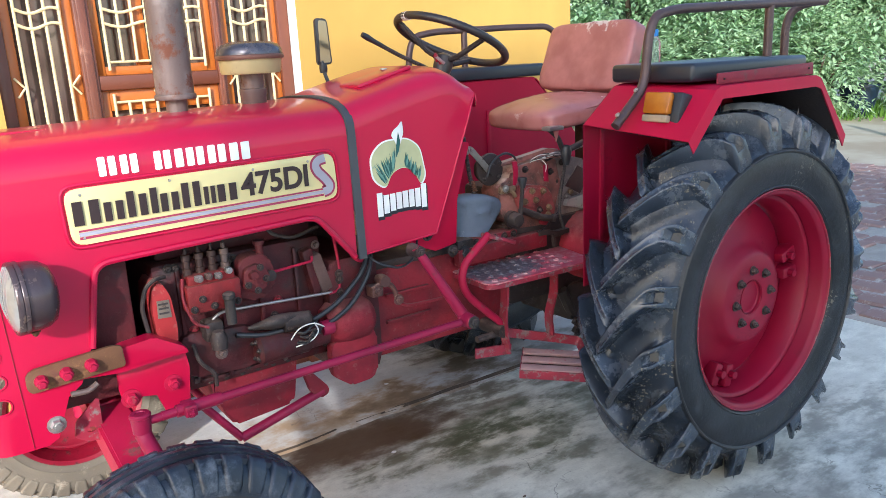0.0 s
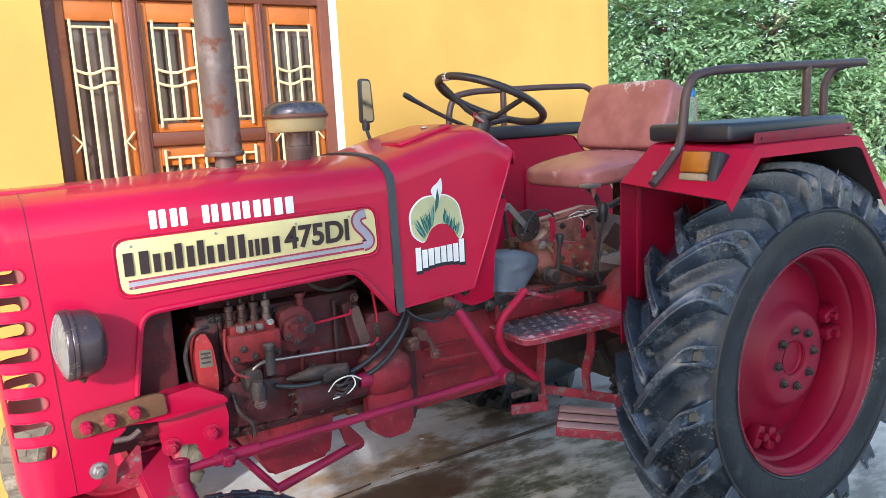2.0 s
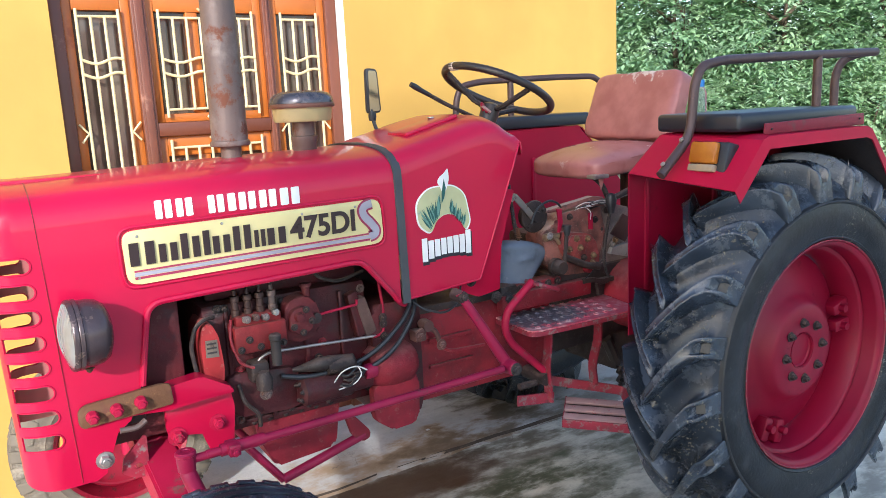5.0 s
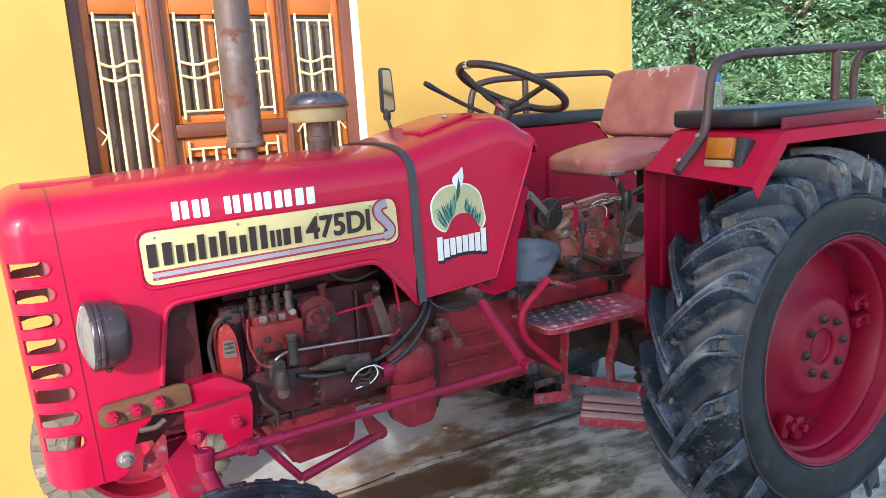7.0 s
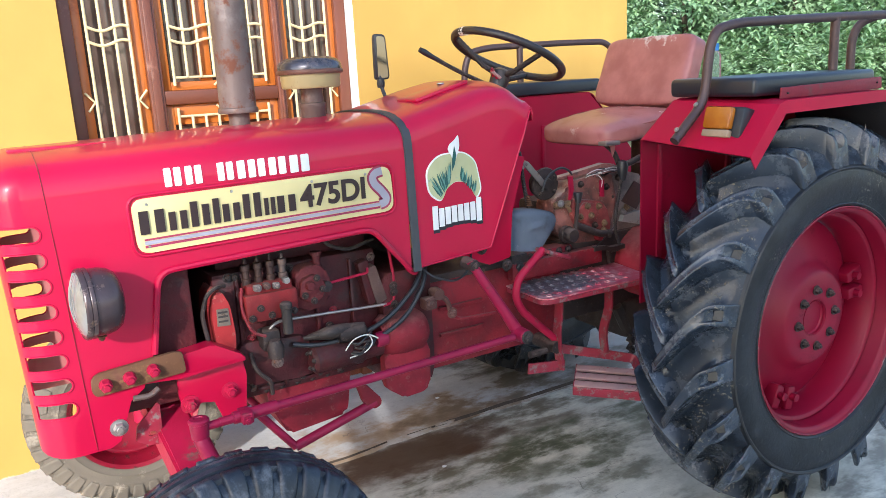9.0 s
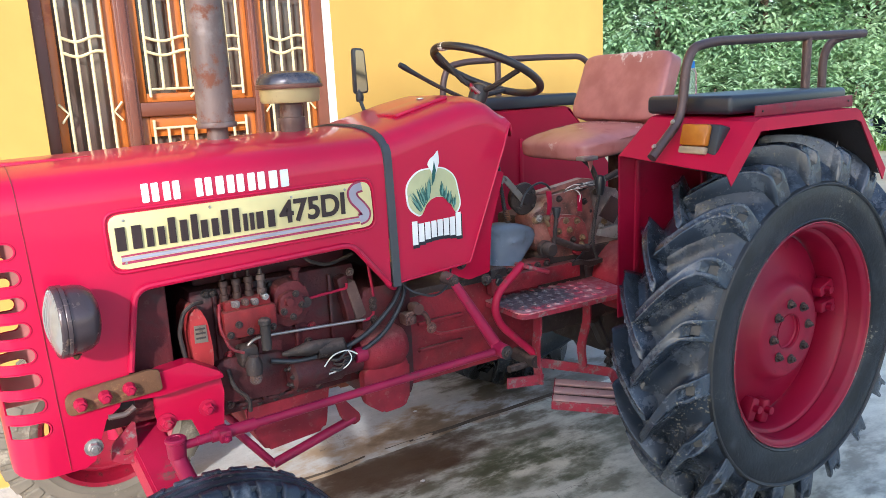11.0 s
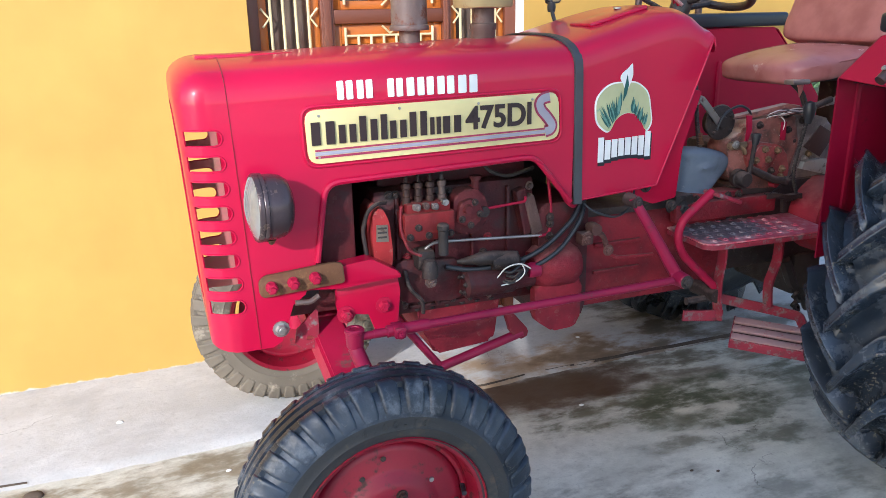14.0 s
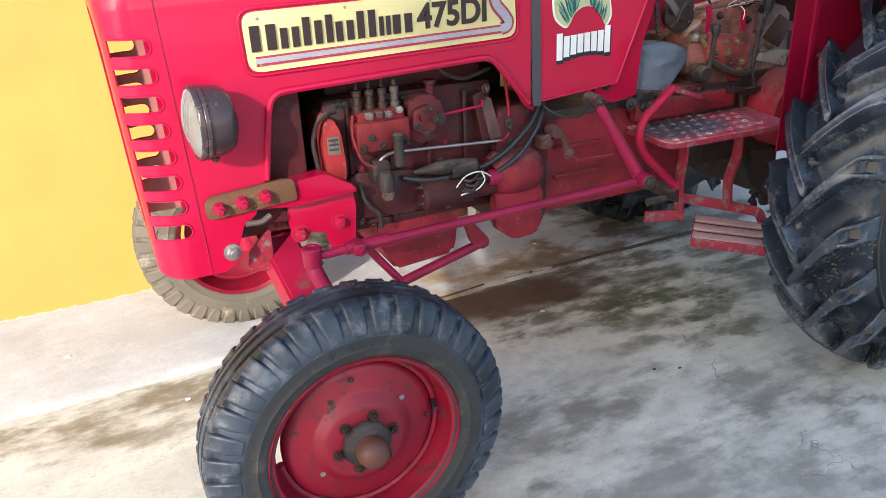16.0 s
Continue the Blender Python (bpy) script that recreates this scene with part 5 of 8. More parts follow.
# injection pump with delivery stubs
bm = B()
box(bm, (0.195, ES - 0.075, 0.885), (0.345, ES, 0.965), 0.008)
box(bm, (0.205, ES - 0.065, 0.960), (0.335, ES - 0.005, 0.990), 0.006)
pump = part("injection_pump", bm, PUMP, engine, "grimy red injection pump")
bm = B()
slab(bm, rounded([(0.340, 0.895), (0.400, 0.878), (0.448, 0.905), (0.455, 0.955), (0.438, 1.005), (0.395, 1.018), (0.352, 1.000)], 0.014, 4), ES - 0.055, ES, 0.008)
slab(bm, rounded([(0.352, 0.925), (0.395, 0.905), (0.430, 0.930), (0.432, 0.965), (0.400, 0.992), (0.360, 0.980)], 0.012, 4), ES - 0.074, ES - 0.05, 0.006)
lathe(bm, [(0, -0.088), (0.011, -0.088), (0.014, -0.080), (0.016, -0.06), (0, -0.06)], (0.382, ES, 0.962), "y", 14)
lathe(bm, [(0, 0.0), (0.012, 0.0), (0.012, 0.03), (0.017, 0.032), (0.017, 0.042), (0, 0.044)], (0.425, ES - 0.03, 1.005), "z", 12)
part("governor", bm, GOVERNOR, pump, "greasy dark red governor housing")
for k in range(4):
    x = 0.215 + k * 0.035
    bm = B()
    lathe(bm, [(0, 0.985), (0.012, 0.985), (0.012, 1.005), (0.0095, 1.007), (0.0095, 1.028), (0.013, 1.03), (0.013, 1.045), (0.006, 1.047), (0.005, 1.06), (0, 1.06)], (x, ES - 0.035, 0), "z", 10)
    part("delivery_stub", bm, STUB if k < 3 else RUSTPIPE, pump)
    bm = B()
    tube(bm, [(x, ES - 0.035, 1.055), (x + 0.005, ES - 0.03, 1.09), (x + 0.03 + 0.06 * k, ES, 1.12), (x + 0.02 + 0.08 * k, ES + 0.05, 1.14)], 0.0035, 6, 0.03)
    part("injector_pipe", bm, DARK_IRON, pump)
for x, w, z, m_ in ((0.222, 0.022, 0.974, DUST_GREY), (0.250, 0.018, 0.976, WEB), (0.276, 0.020, 0.972, DUST_GREY), (0.306, 0.018, 0.982, STEEL)):
    bm = B()
    box(bm, (x, ES - 0.079, z), (x + w, ES - 0.058, z + 0.016), 0.004)
    hexbolt(bm, (x + w / 2, ES - 0.079, z + 0.008), (0, -1, 0), 0.006, 0.007)
    part("pump_clamp", bm, m_, pump, "dusty clamp")
for x, z in ((0.21, 0.90), (0.235, 0.925), (0.265, 0.90), (0.33, 0.90), (0.366, 0.935), (0.420, 0.945), (0.392, 0.915), (0.405, 0.980)):
    bm = B()
    hexbolt(bm, (x, ES - (0.075 if x < 0.34 else 0.074), z), (0, -1, 0), 0.007, 0.010)
    part("bolt", bm, GREASE_SHADE, pump)
bm = B()
lathe(bm, [(0, 0.845), (0.014, 0.845), (0.014, 0.915), (0.017, 0.918), (0.017, 0.93), (0.012, 0.935), (0, 0.935)], (0.30, ES - 0.095, 0), "z", 14)
part("hand_primer", bm, DARK_IRON, pump, "knurled hand primer")
bm = B()
tube(bm, [(0.195, ES - 0.05, 0.985), (0.185, ES - 0.06, 0.93), (0.205, ES - 0.075, 0.86), (0.24, ES - 0.08, 0.845)], 0.0045, 8, 0.03)
part("fuel_pipe", bm, RED_GRIMY, pump)
# dark fuel lift body and linkage under the pump
bm = B()
box(bm, (0.235, ES - 0.06, 0.79), (0.29, ES, 0.85), 0.012)
lathe(bm, [(0, 0), (0.022, 0), (0.024, 0.03), (0.015, 0.05), (0, 0.05)], (0.262, ES - 0.085, 0.78), "z", 14)
part("lift_pump", bm, GREASE_SHADE, engine)
bm = B()
hexbolt(bm, (0.262, ES - 0.09, 0.768), (0, -1, 0), 0.012, 0.02)
part("bolt", bm, RUSTPIPE, engine)
# dusty webs and dark pipes between engine and bell housing
for k in range(2):
    bm = B()
    x = 0.555 + 0.025 * k
    slab(bm, rounded([(x, 0.985 - 0.02 * k), (x + 0.032, 0.995 - 0.02 * k), (x + 0.066, 0.86), (x + 0.030, 0.845)], 0.006, 3), ES - 0.028 - 0.004 * k, ES + 0.03, 0.004)
    part("housing_web", bm, WEB if k else RED_OILY, engine)
bm = B()
tube(bm, [(0.45, ES - 0.005, 1.11), (0.46, ES - 0.02, 1.06), (0.53, ES - 0.018, 1.03), (0.62, ES - 0.01, 1.05)], 0.0055, 8, 0.03)
part("oil_line", bm, DARK_IRON, engine)
rb = random.Random(41)
for k in range(16):
    x, z = 0.16 + 0.46 * rb.random(), rb.choice((0.675, 0.86, 1.0, 0.81))
    bm = B()
    hexbolt(bm, (x, ES + 0.004, z + rb.uniform(-0.01, 0.01)), (0, -1, 0), 0.009, 0.012)
    part("bolt", bm, rb.choice((GREASE_SHADE, RED_GRIMY, RUSTPIPE)), engine)
bm = B()
slab(bm, rounded([(0.17, 0.80), (0.20, 0.82), (0.38, 0.80), (0.40, 0.70), (0.36, 0.675), (0.19, 0.69)], 0.02), ES - 0.022, ES + 0.01, 0.008)
part("side_cover", bm, RED_OILY, engine)
bm = B()
tube(bm, [(0.205, ES - 0.03, 0.79), (0.21, ES - 0.05, 0.74), (0.25, ES - 0.055, 0.70), (0.25, ES - 0.05, 0.66)], 0.006, 8, 0.03)
part("drain_pipe", bm, GREASE_SHADE, engine)
# narrow red dynamo cover with its label
bm = B()
slab(bm, rounded([(0.112, 0.81), (0.158, 0.805), (0.164, 0.86), (0.156, 0.95), (0.136, 0.992), (0.114, 0.982), (0.106, 0.92)], 0.018), ES - 0.06, ES + 0.08, 0.010)
dyn = part("dynamo", bm, DYNAMO, engine, "orange-red dynamo housing with a worn label")
bm = B()
slab(bm, [(0.117, 0.895), (0.152, 0.892), (0.150, 0.94), (0.119, 0.942)], ES - 0.0635, ES - 0.059)
part("label_plate", bm, LABEL, dyn)
for z in (0.905, 0.918, 0.93):
    bm = B()
    slab(bm, [(0.121, z), (0.147, z - 0.001), (0.147, z + 0.004), (0.121, z + 0.005)], ES - 0.0645, ES - 0.063)
    part("label_bar", bm, DARK_IRON, dyn, smooth=0)
bm = B()
tube(bm, [(0.150, ES - 0.05, 1.0), (0.12, ES - 0.07, 1.005), (0.095, ES - 0.065, 0.985), (0.082, ES - 0.05, 0.93), (0.090, ES - 0.05, 0.86), (0.096, ES - 0.055, 0.82)], 0.006, 8, 0.02)
part("dynamo_clip", bm, GREASE_SHADE, dyn)
bm = B()
tube(bm, [(0.09, ES - 0.06, 0.85), (0.085, ES - 0.064, 0.815), (0.1, ES - 0.064, 0.81), (0.102, ES - 0.062, 0.845)], 0.004, 6, 0.005)
part("clip_loop", bm, STEEL, dyn)
# bright bent pipe and its red continuation
bm = B()
tube(bm, [(0.26, ES - 0.03, 0.80), (0.262, ES - 0.04, 0.852), (0.295, ES - 0.04, 0.868), (0.64, ES - 0.03, 0.844)], 0.0047, 10, 0.03)
T("oil_pipe", bm, BRIGHT, "bright bent steel oil pipe")
bm = B()
tube(bm, [(0.63, ES - 0.03, 0.842), (0.668, ES - 0.03, 0.845), (0.672, ES - 0.03, 0.92), (0.668, ES - 0.01, 1.03)], 0.0050, 10, 0.03)
T("oil_pipe", bm, RED_DUSTY, "red bent oil pipe")
bm = B()
tube(bm, [(0.43, ES - 0.04, 0.947), (0.58, ES - 0.04, 0.957), (0.58, ES - 0.04, 0.972)], 0.0042, 8, 0.01)
rod = T("throttle_rod", bm, RED_DUSTY, "slim red throttle rod")
bm = B()
lathe(bm, [(0, -0.02), (0.016, -0.018), (0.018, 0.012), (0.008, 0.02), (0, 0.02)], (0.44, ES - 0.045, 0.945), "y", 10)
tube(bm, [(0.44, ES - 0.05, 0.945), (0.425, ES - 0.05, 0.915), (0.40, ES - 0.04, 0.89)], 0.006, 6, 0.01)
part("rod_end", bm, GREASE_SHADE, rod)
# hoses, clip and wires
bm = B()
tube(bm, [(0.33, ES - 0.03, 0.785), (0.40, ES - 0.05, 0.770), (0.55, ES - 0.06, 0.778), (0.64, ES - 0.07, 0.82), (0.74, ES - 0.06, 0.90), (0.78, ES - 0.03, 0.97)], 0.0078, 10, 0.06)
T("hose", bm, BLACK, "black rubber hose")
bm = B()
tube(bm, [(0.50, ES - 0.05, 0.735), (0.60, ES - 0.08, 0.765), (0.68, ES - 0.085, 0.81), (0.76, ES - 0.07, 0.90), (0.79, ES - 0.02, 0.97)], 0.007, 10, 0.06)
T("hose", bm, BLACK, "dusty grey hose")
bm = B()
tube(bm, [(0.365, ES - 0.03, 0.795), (0.44, ES - 0.06, 0.805), (0.55, ES - 0.05, 0.800)], [0.006, 0.016, 0.02, 0.021, 0.021, 0.021, 0.012], 12, 0.03)
T("cable_sleeve", bm, GREASE_SHADE, "greasy cloth-wrapped cable sleeve")
for pts in ([(0.47, ES - 0.08, 0.745), (0.49, ES - 0.1, 0.785), (0.54, ES - 0.1, 0.79), (0.575, ES - 0.09, 0.765)], [(0.48, ES - 0.09, 0.725), (0.53, ES - 0.1, 0.735), (0.555, ES - 0.1, 0.76), (0.545, ES - 0.09, 0.785)]):
    bm = B()
    tube(bm, pts, 0.0022, 6, 0.03)
    T("white_wire", bm, WHITEWIRE, "looped white wire")
rk = random.Random(8)
for k in range(7):
    p0 = Vector((0.475 + 0.05 * rk.random(), ES - 0.085, 0.735 + 0.035 * rk.random()))
    bm = B()
    tube(bm, [p0, p0 + Vector((0.02, -0.015, 0.012 * rk.uniform(-1, 1))), p0 + Vector((0.045, -0.010, 0.02 * rk.uniform(-0.5, 1))), p0 + Vector((0.075, 0.01, 0.03 * rk.random()))], 0.0035, 6, 0.02)
    T("taped_wire", bm, BLACK if k % 2 else GREASE_SHADE, "knot of black taped wire")
bm = B()
tube(bm, [(0.735, ES - 0.07, 0.965), (0.76, ES - 0.11, 0.925), (0.84, ES - 0.12, 0.895), (0.90, ES - 0.11, 0.92), (0.93, ES - 0.08, 0.98)], 0.0035, 6, 0.05)
T("cable", bm, BLACK, "hanging black cable")
bm = B()
tube(bm, [(0.70, ES - 0.02, 0.985), (0.715, ES - 0.05, 0.94), (0.74, ES - 0.05, 0.925), (0.765, ES - 0.02, 0.94)], 0.006, 8, 0.02)
T("fuel_line", bm, RED_DUSTY, "bent red fuel line")
# starter motor
bm = B()
lathe(bm, [(0, 0.375), (0.03, 0.375), (0.042, 0.385), (0.043, 0.53), (0.036, 0.54), (0.034, 0.60), (0, 0.60)], (0, ES - 0.045, 0.728), "x", 24)
starter = part("starter_motor", bm, RED_OILY, engine, "greasy dark red starter motor")
bm = B()
lathe(bm, [(0, 0.46), (0.022, 0.46), (0.024, 0.475), (0.024, 0.54), (0.015, 0.55), (0, 0.55)], (0, ES - 0.06, 0.79), "x", 16)
part("solenoid", bm, GREASE_SHADE, starter)
bm = B()
lathe(bm, [(0, 0.575), (0.022, 0.575), (0.024, 0.59), (0.022, 0.612), (0, 0.615)], (0, ES - 0.07, 0.752), "x", 14)
part("starter_cap", bm, DRAG, starter, "red cap")
for k in range(5):
    bm = B()
    a = radians(40 + k * 62)
    hexbolt(bm, (0.378, ES - 0.045 + 0.026 * math.cos(a), 0.728 + 0.026 * math.sin(a)), (-1, 0, 0), 0.006, 0.008)
    part("bolt", bm, GREASE_SHADE, starter)
# bell housing
bm = B()
slab(bm, rounded([(0.63, 0.94), (0.80, 0.94), (0.80, 0.60), (0.775, 0.54), (0.70, 0.525), (0.66, 0.56), (0.63, 0.62)], 0.03), C - 0.20, C + 0.20, 0.02)
bell = T("bell_housing", bm, RED_OILY, "dusty red clutch bell housing")
bm = B()
lathe(bm, [(0, 0.60), (0.05, 0.605), (0.068, 0.63), (0.072, 0.68), (0.07, 0.74), (0.05, 0.765), (0, 0.77)], (0, C - 0.19, 0.742), "x", 28)
part("starter_bulge", bm, RED_GRIMY, bell)
bm = B()
slab(bm, rounded([(0.605, 0.69), (0.745, 0.715), (0.766, 0.69), (0.760, 0.560), (0.735, 0.543), (0.665, 0.540), (0.605, 0.585)], 0.014), C - 0.235, C - 0.20, 0.008)
part("housing_flange", bm, RED_DULL, bell)
for k in range(7):
    bm = B()
    hexbolt(bm, (0.665, C - 0.206, 0.90 - k * 0.02 if k < 2 else 0.93 - k * 0.045), (0, -1, 0), 0.009, 0.012)
    part("bolt", bm, GREASE_SHADE, bell)
# transmission case with ribs
bm = B()
box(bm, (0.79, C - 0.185, 0.58), (1.35, C + 0.185, 0.88), 0.015)
gear = T("transmission_case", bm, RED_GRIMY, "dusty red transmission case")
# Rear case coloured near black for the shade below the foot plate.
bm = B()
box(bm, (1.345, C - 0.20, 0.632), (2.15, C + 0.20, 0.93), 0.02)
part("rear_case", bm, GREASE_SHADE, gear, "rear case, blackened with the shade under the foot plate")
for z in (0.69, 0.78):
    bm = B()
    box(bm, (0.83, C - 0.200, z), (1.0, C - 0.184, z + 0.012), 0.003)
    part("casting_rib", bm, RED_GRIMY, gear)
# Flange darkened in colour for the shadow of the tank above it.
bm = B()
box(bm, (0.80, C - 0.20, 0.88), (1.40, C + 0.20, 0.905), 0.005)
part("case_flange", bm, GREASE_SHADE, gear)
bm = B()
box(bm, (1.17, C - 0.212, 0.885), (1.38, C - 0.15, 0.918), 0.008)
part("side_cover", bm, RED_GRIMY, gear)
for k in range(5):
    bm = B()
    hexbolt(bm, (1.19 + k * 0.042, C - 0.212, 0.903), (0, -1, 0), 0.009, 0.012)
    part("bolt", bm, GREASE_SHADE, gear)
# linkage on the side of the case
bm = B()
lathe(bm, [(0, -0.03), (0.018, -0.03), (0.02, 0.0), (0.014, 0.02), (0, 0.02)], (0.80, C - 0.225, 0.855), "y", 12)
tube(bm, [(0.76, C - 0.235, 0.835), (0.80, C - 0.245, 0.85), (0.835, C - 0.24, 0.83), (0.845, C - 0.24, 0.79)], 0.0085, 8, 0.02)
hexbolt(bm, (0.845, C - 0.25, 0.785), (0, -1, 0), 0.012, 0.014)
box(bm, (0.755, C - 0.245, 0.806), (0.798, C - 0.20, 0.844), 0.008)
hexbolt(bm, (0.772, C - 0.245, 0.826), (0, -1, 0), 0.012, 0.012)
link = T("clutch_linkage", bm, DUSTY_LINK, "dusty brown clutch linkage")
bm = B()
tube(bm, [(0.845, C - 0.245, 0.775), (0.88, C - 0.245, 0.755), (1.02, C - 0.235, 0.745)], 0.006, 8, 0.02)
part("linkage_rod", bm, RED_GRIMY, link)

# ---- hydraulic block, levers, boot
HY = C - 0.20
bm = B()
slab(bm, rounded([(1.318, 0.965), (1.308, 1.072), (1.335, 1.100), (1.372, 1.106), (1.385, 1.138), (1.52, 1.150), (1.585, 1.145), (1.60, 1.05), (1.565, 0.94), (1.545, 0.905), (1.40, 0.915)], 0.014, 4), HY, HY + 0.10, 0.010)
hyd = T("hydraulic_block", bm, RED_TAN, "grimy red-brown hydraulic valve block with bolts")
bm = B()
slab(bm, rounded([(1.379, 1.080), (1.496, 1.058), (1.535, 1.035), (1.560, 0.950), (1.535, 0.925), (1.470, 0.945), (1.391, 0.985), (1.372, 1.033)], 0.014, 4), HY - 0.018, HY + 0.002, 0.005)
part("valve_cover", bm, VALVE_RED, hyd)
bm = B()
slab(bm, rounded([(1.395, 1.030), (1.42, 1.062), (1.475, 1.052), (1.488, 1.01), (1.455, 0.985), (1.41, 0.995)], 0.010, 3), HY - 0.026, HY - 0.017, 0.003)
part("cover_boss", bm, VALVE_RED, hyd)
bm = B()
slab(bm, rounded([(1.330, 1.146), (1.338, 1.158), (1.548, 1.184), (1.60, 1.176), (1.602, 1.164), (1.545, 1.168), (1.40, 1.146)], 0.004, 3), HY + 0.005, HY + 0.035, 0.003)
part("top_arm", bm, RED_TAN, hyd)
bm = B()
lathe(bm, [(0, 1.300), (0.010, 1.300), (0.014, 1.306), (0.014, 1.335), (0.010, 1.34), (0.010, 1.365), (0, 1.365)], (0, HY - 0.016, 1.066), "x", 14)
tube(bm, [(1.33, HY - 0.016, 1.066), (1.350, HY - 0.026, 1.058), (1.364, HY - 0.02, 1.038)], 0.0075, 8, 0.01)
part("pipe_union", bm, BRASS, hyd, "dirty brass pipe union")
bm = B()
hexbolt(bm, (1.316, HY - 0.028, 1.072), (0, -1, 0), 0.009, 0.010)
part("bolt", bm, STEEL, hyd, "bare steel bolt")
bm = B()
lathe(bm, [(0, -0.05), (0.021, -0.05), (0.026, -0.044), (0.026, -0.020), (0.030, -0.018), (0.030, 0.0), (0.022, 0.006), (0, 0.006)], (1.352, HY - 0.005, 0.957), "y", 20)
part("end_cap", bm, GREASE_SHADE, hyd, "dark round end cap")
bm = B()
tube(bm, [(1.380, HY - 0.03, 0.988), (1.443, HY - 0.03, 0.961), (1.490, HY - 0.03, 0.941), (1.526, HY - 0.034, 0.936)], 0.0125, 12, 0.03)
lathe(bm, [(0.008, 0.0), (0.0145, 0.0), (0.0145, 0.012), (0.008, 0.012), (0.008, -0.010), (0, -0.010)], (1.524, HY - 0.034, 0.9365), n=14, way=(0.9, -0.3, -0.1))
part("spool_pipe", bm, GREASE_SHADE, hyd, "short curved dark pipe")
bm = B()
lathe(bm, [(0, -0.012), (0.012, -0.012), (0.014, 0.01), (0, 0.01)], (1.50, HY - 0.015, 0.925), "y", 14)
part("round_plug", bm, RED_GRIMY, hyd)
bm = B()
slab(bm, rounded([(1.55, 1.150), (1.60, 1.160), (1.75, 1.12), (1.78, 0.90), (1.545, 0.90), (1.565, 1.03)], 0.02, 4), HY + 0.015, HY + 0.11, 0.015)
part("lift_housing", bm, DUST_GREY, hyd, "dusty grey-brown lift housing")
bm = B()
box(bm, (1.42, HY + 0.06, 0.88), (2.0, C + 0.16, 1.04), 0.02)
part("rear_cover", bm, GREASE_SHADE, hyd)
for x, z, d, m_ in ((1.438, 1.047, 0.026, BRASS), (1.498, 1.038, 0.018, BRASS), (1.455, 1.012, 0.026, BRASS), (1.404, 1.013, 0.026, BRASS), (1.524, 0.974, 0.018, BRASS), (1.520, 0.948, 0.018, BRASS), (1.478, 0.972, 0.018, GREASE_SHADE),
                    (1.43, 1.123, 0.0, GREASE_SHADE), (1.55, 1.10, 0.0, GREASE_SHADE), (1.585, 1.06, -0.013, GREASE_SHADE), (1.640, 0.995, -0.006, STEEL), (1.655, 1.01, -0.006, BRASS), (1.62, 1.125, -0.013, GREASE_SHADE)):
    bm = B()
    hexbolt(bm, (x, HY - d, z), (0, -1, 0), 0.0085, 0.013)
    part("bolt", bm, m_, hyd)
for pts in ([(1.349, 1.162), (1.371, 1.160), (1.375, 1.114), (1.362, 1.078), (1.352, 1.080), (1.357, 1.116)], [(1.495, 1.132), (1.514, 1.132), (1.516, 1.070), (1.496, 1.074)]):
    bm = B()
    slab(bm, pts, HY - 0.03, HY - 0.024, 0.001)
    part("hose_bracket", bm, RED_DUSTY, hyd, "red tab")
# hand throttle quadrant: disc, slotted arm and arched cable
bm = B()
lathe(bm, [(0, -0.03), (0.018, -0.03), (0.022, -0.022), (0.040, -0.020), (0.054, -0.016), (0.057, -0.010), (0.050, -0.006), (0.046, 0.02), (0.03, 0.03), (0, 0.03)], (1.287, HY + 0.03, 1.139), "y", 28)
thr = T("hand_throttle", bm, GREASE_SHADE, "dark hand throttle quadrant")
bm = B()
tube(bm, [(1.262, HY - 0.005, 1.142), (1.235, HY - 0.008, 1.170), (1.182, HY - 0.01, 1.224), (1.166, HY - 0.01, 1.212)], 0.006, 6, 0.008, flat=(0.005, 0.021))
hexbolt(bm, (1.183, HY - 0.014, 1.220), (0, -1, 0), 0.007, 0.010)
part("throttle_arm", bm, STEEL, thr, "scraped bent steel arm")
for x, z in ((1.250, 1.150), (1.318, 1.160), (1.256, 1.108), (1.318, 1.112)):
    bm = B()
    hexbolt(bm, (x, HY + 0.013, z), (0, -1, 0), 0.007, 0.010)
    part("bolt", bm, DARK_IRON, thr)
bm = B()
tube(bm, [(1.243, HY - 0.02, 1.122), (1.258, HY - 0.02, 1.160), (1.285, HY - 0.02, 1.182), (1.331, HY - 0.015, 1.195), (1.382, HY, 1.176), (1.410, HY + 0.015, 1.146)], 0.0042, 8, 0.04)
T("black_cable", bm, BLACK, "arched black cable")
r2 = random.Random(20)
for k in range(13):
    p0 = Vector((1.452 + r2.uniform(-0.012, 0.05), HY - 0.012, 1.142 + r2.uniform(0, 0.008)))
    rise = r2.uniform(0.010, 0.030)
    bm = B()
    tube(bm, [p0, p0 + Vector((-0.006, -0.012, rise * 0.5)), p0 + Vector((0.03, -0.02, rise)), p0 + Vector((0.07, -0.015, rise * r2.uniform(0.5, 1.0))), p0 + Vector((0.11 + 0.03 * r2.random(), 0.0, 0.005 + 0.012 * r2.random()))], 0.0014, 6, 0.03)
    T("loose_wire", bm, WHITEWIRE if k < 6 else (RED_TAN if k < 9 else BLACK), "loose tangle of wire")
bm = B()
tube(bm, [(1.50, HY - 0.02, 1.085), (1.502, HY - 0.032, 1.115), (1.506, HY - 0.03, 1.135), (1.50, HY - 0.01, 1.150)], 0.0017, 6, 0.02)
T("loose_wire", bm, WHITEWIRE, "loose tangle of wire")
bm = B()
tube(bm, [(1.555, HY - 0.035, 0.955), (1.51, HY - 0.04, 0.925), (1.46, HY - 0.04, 0.895)], 0.0016, 6, 0.02)
T("black_wire", bm, BLACK, "thin slack black wire")
bm = B()
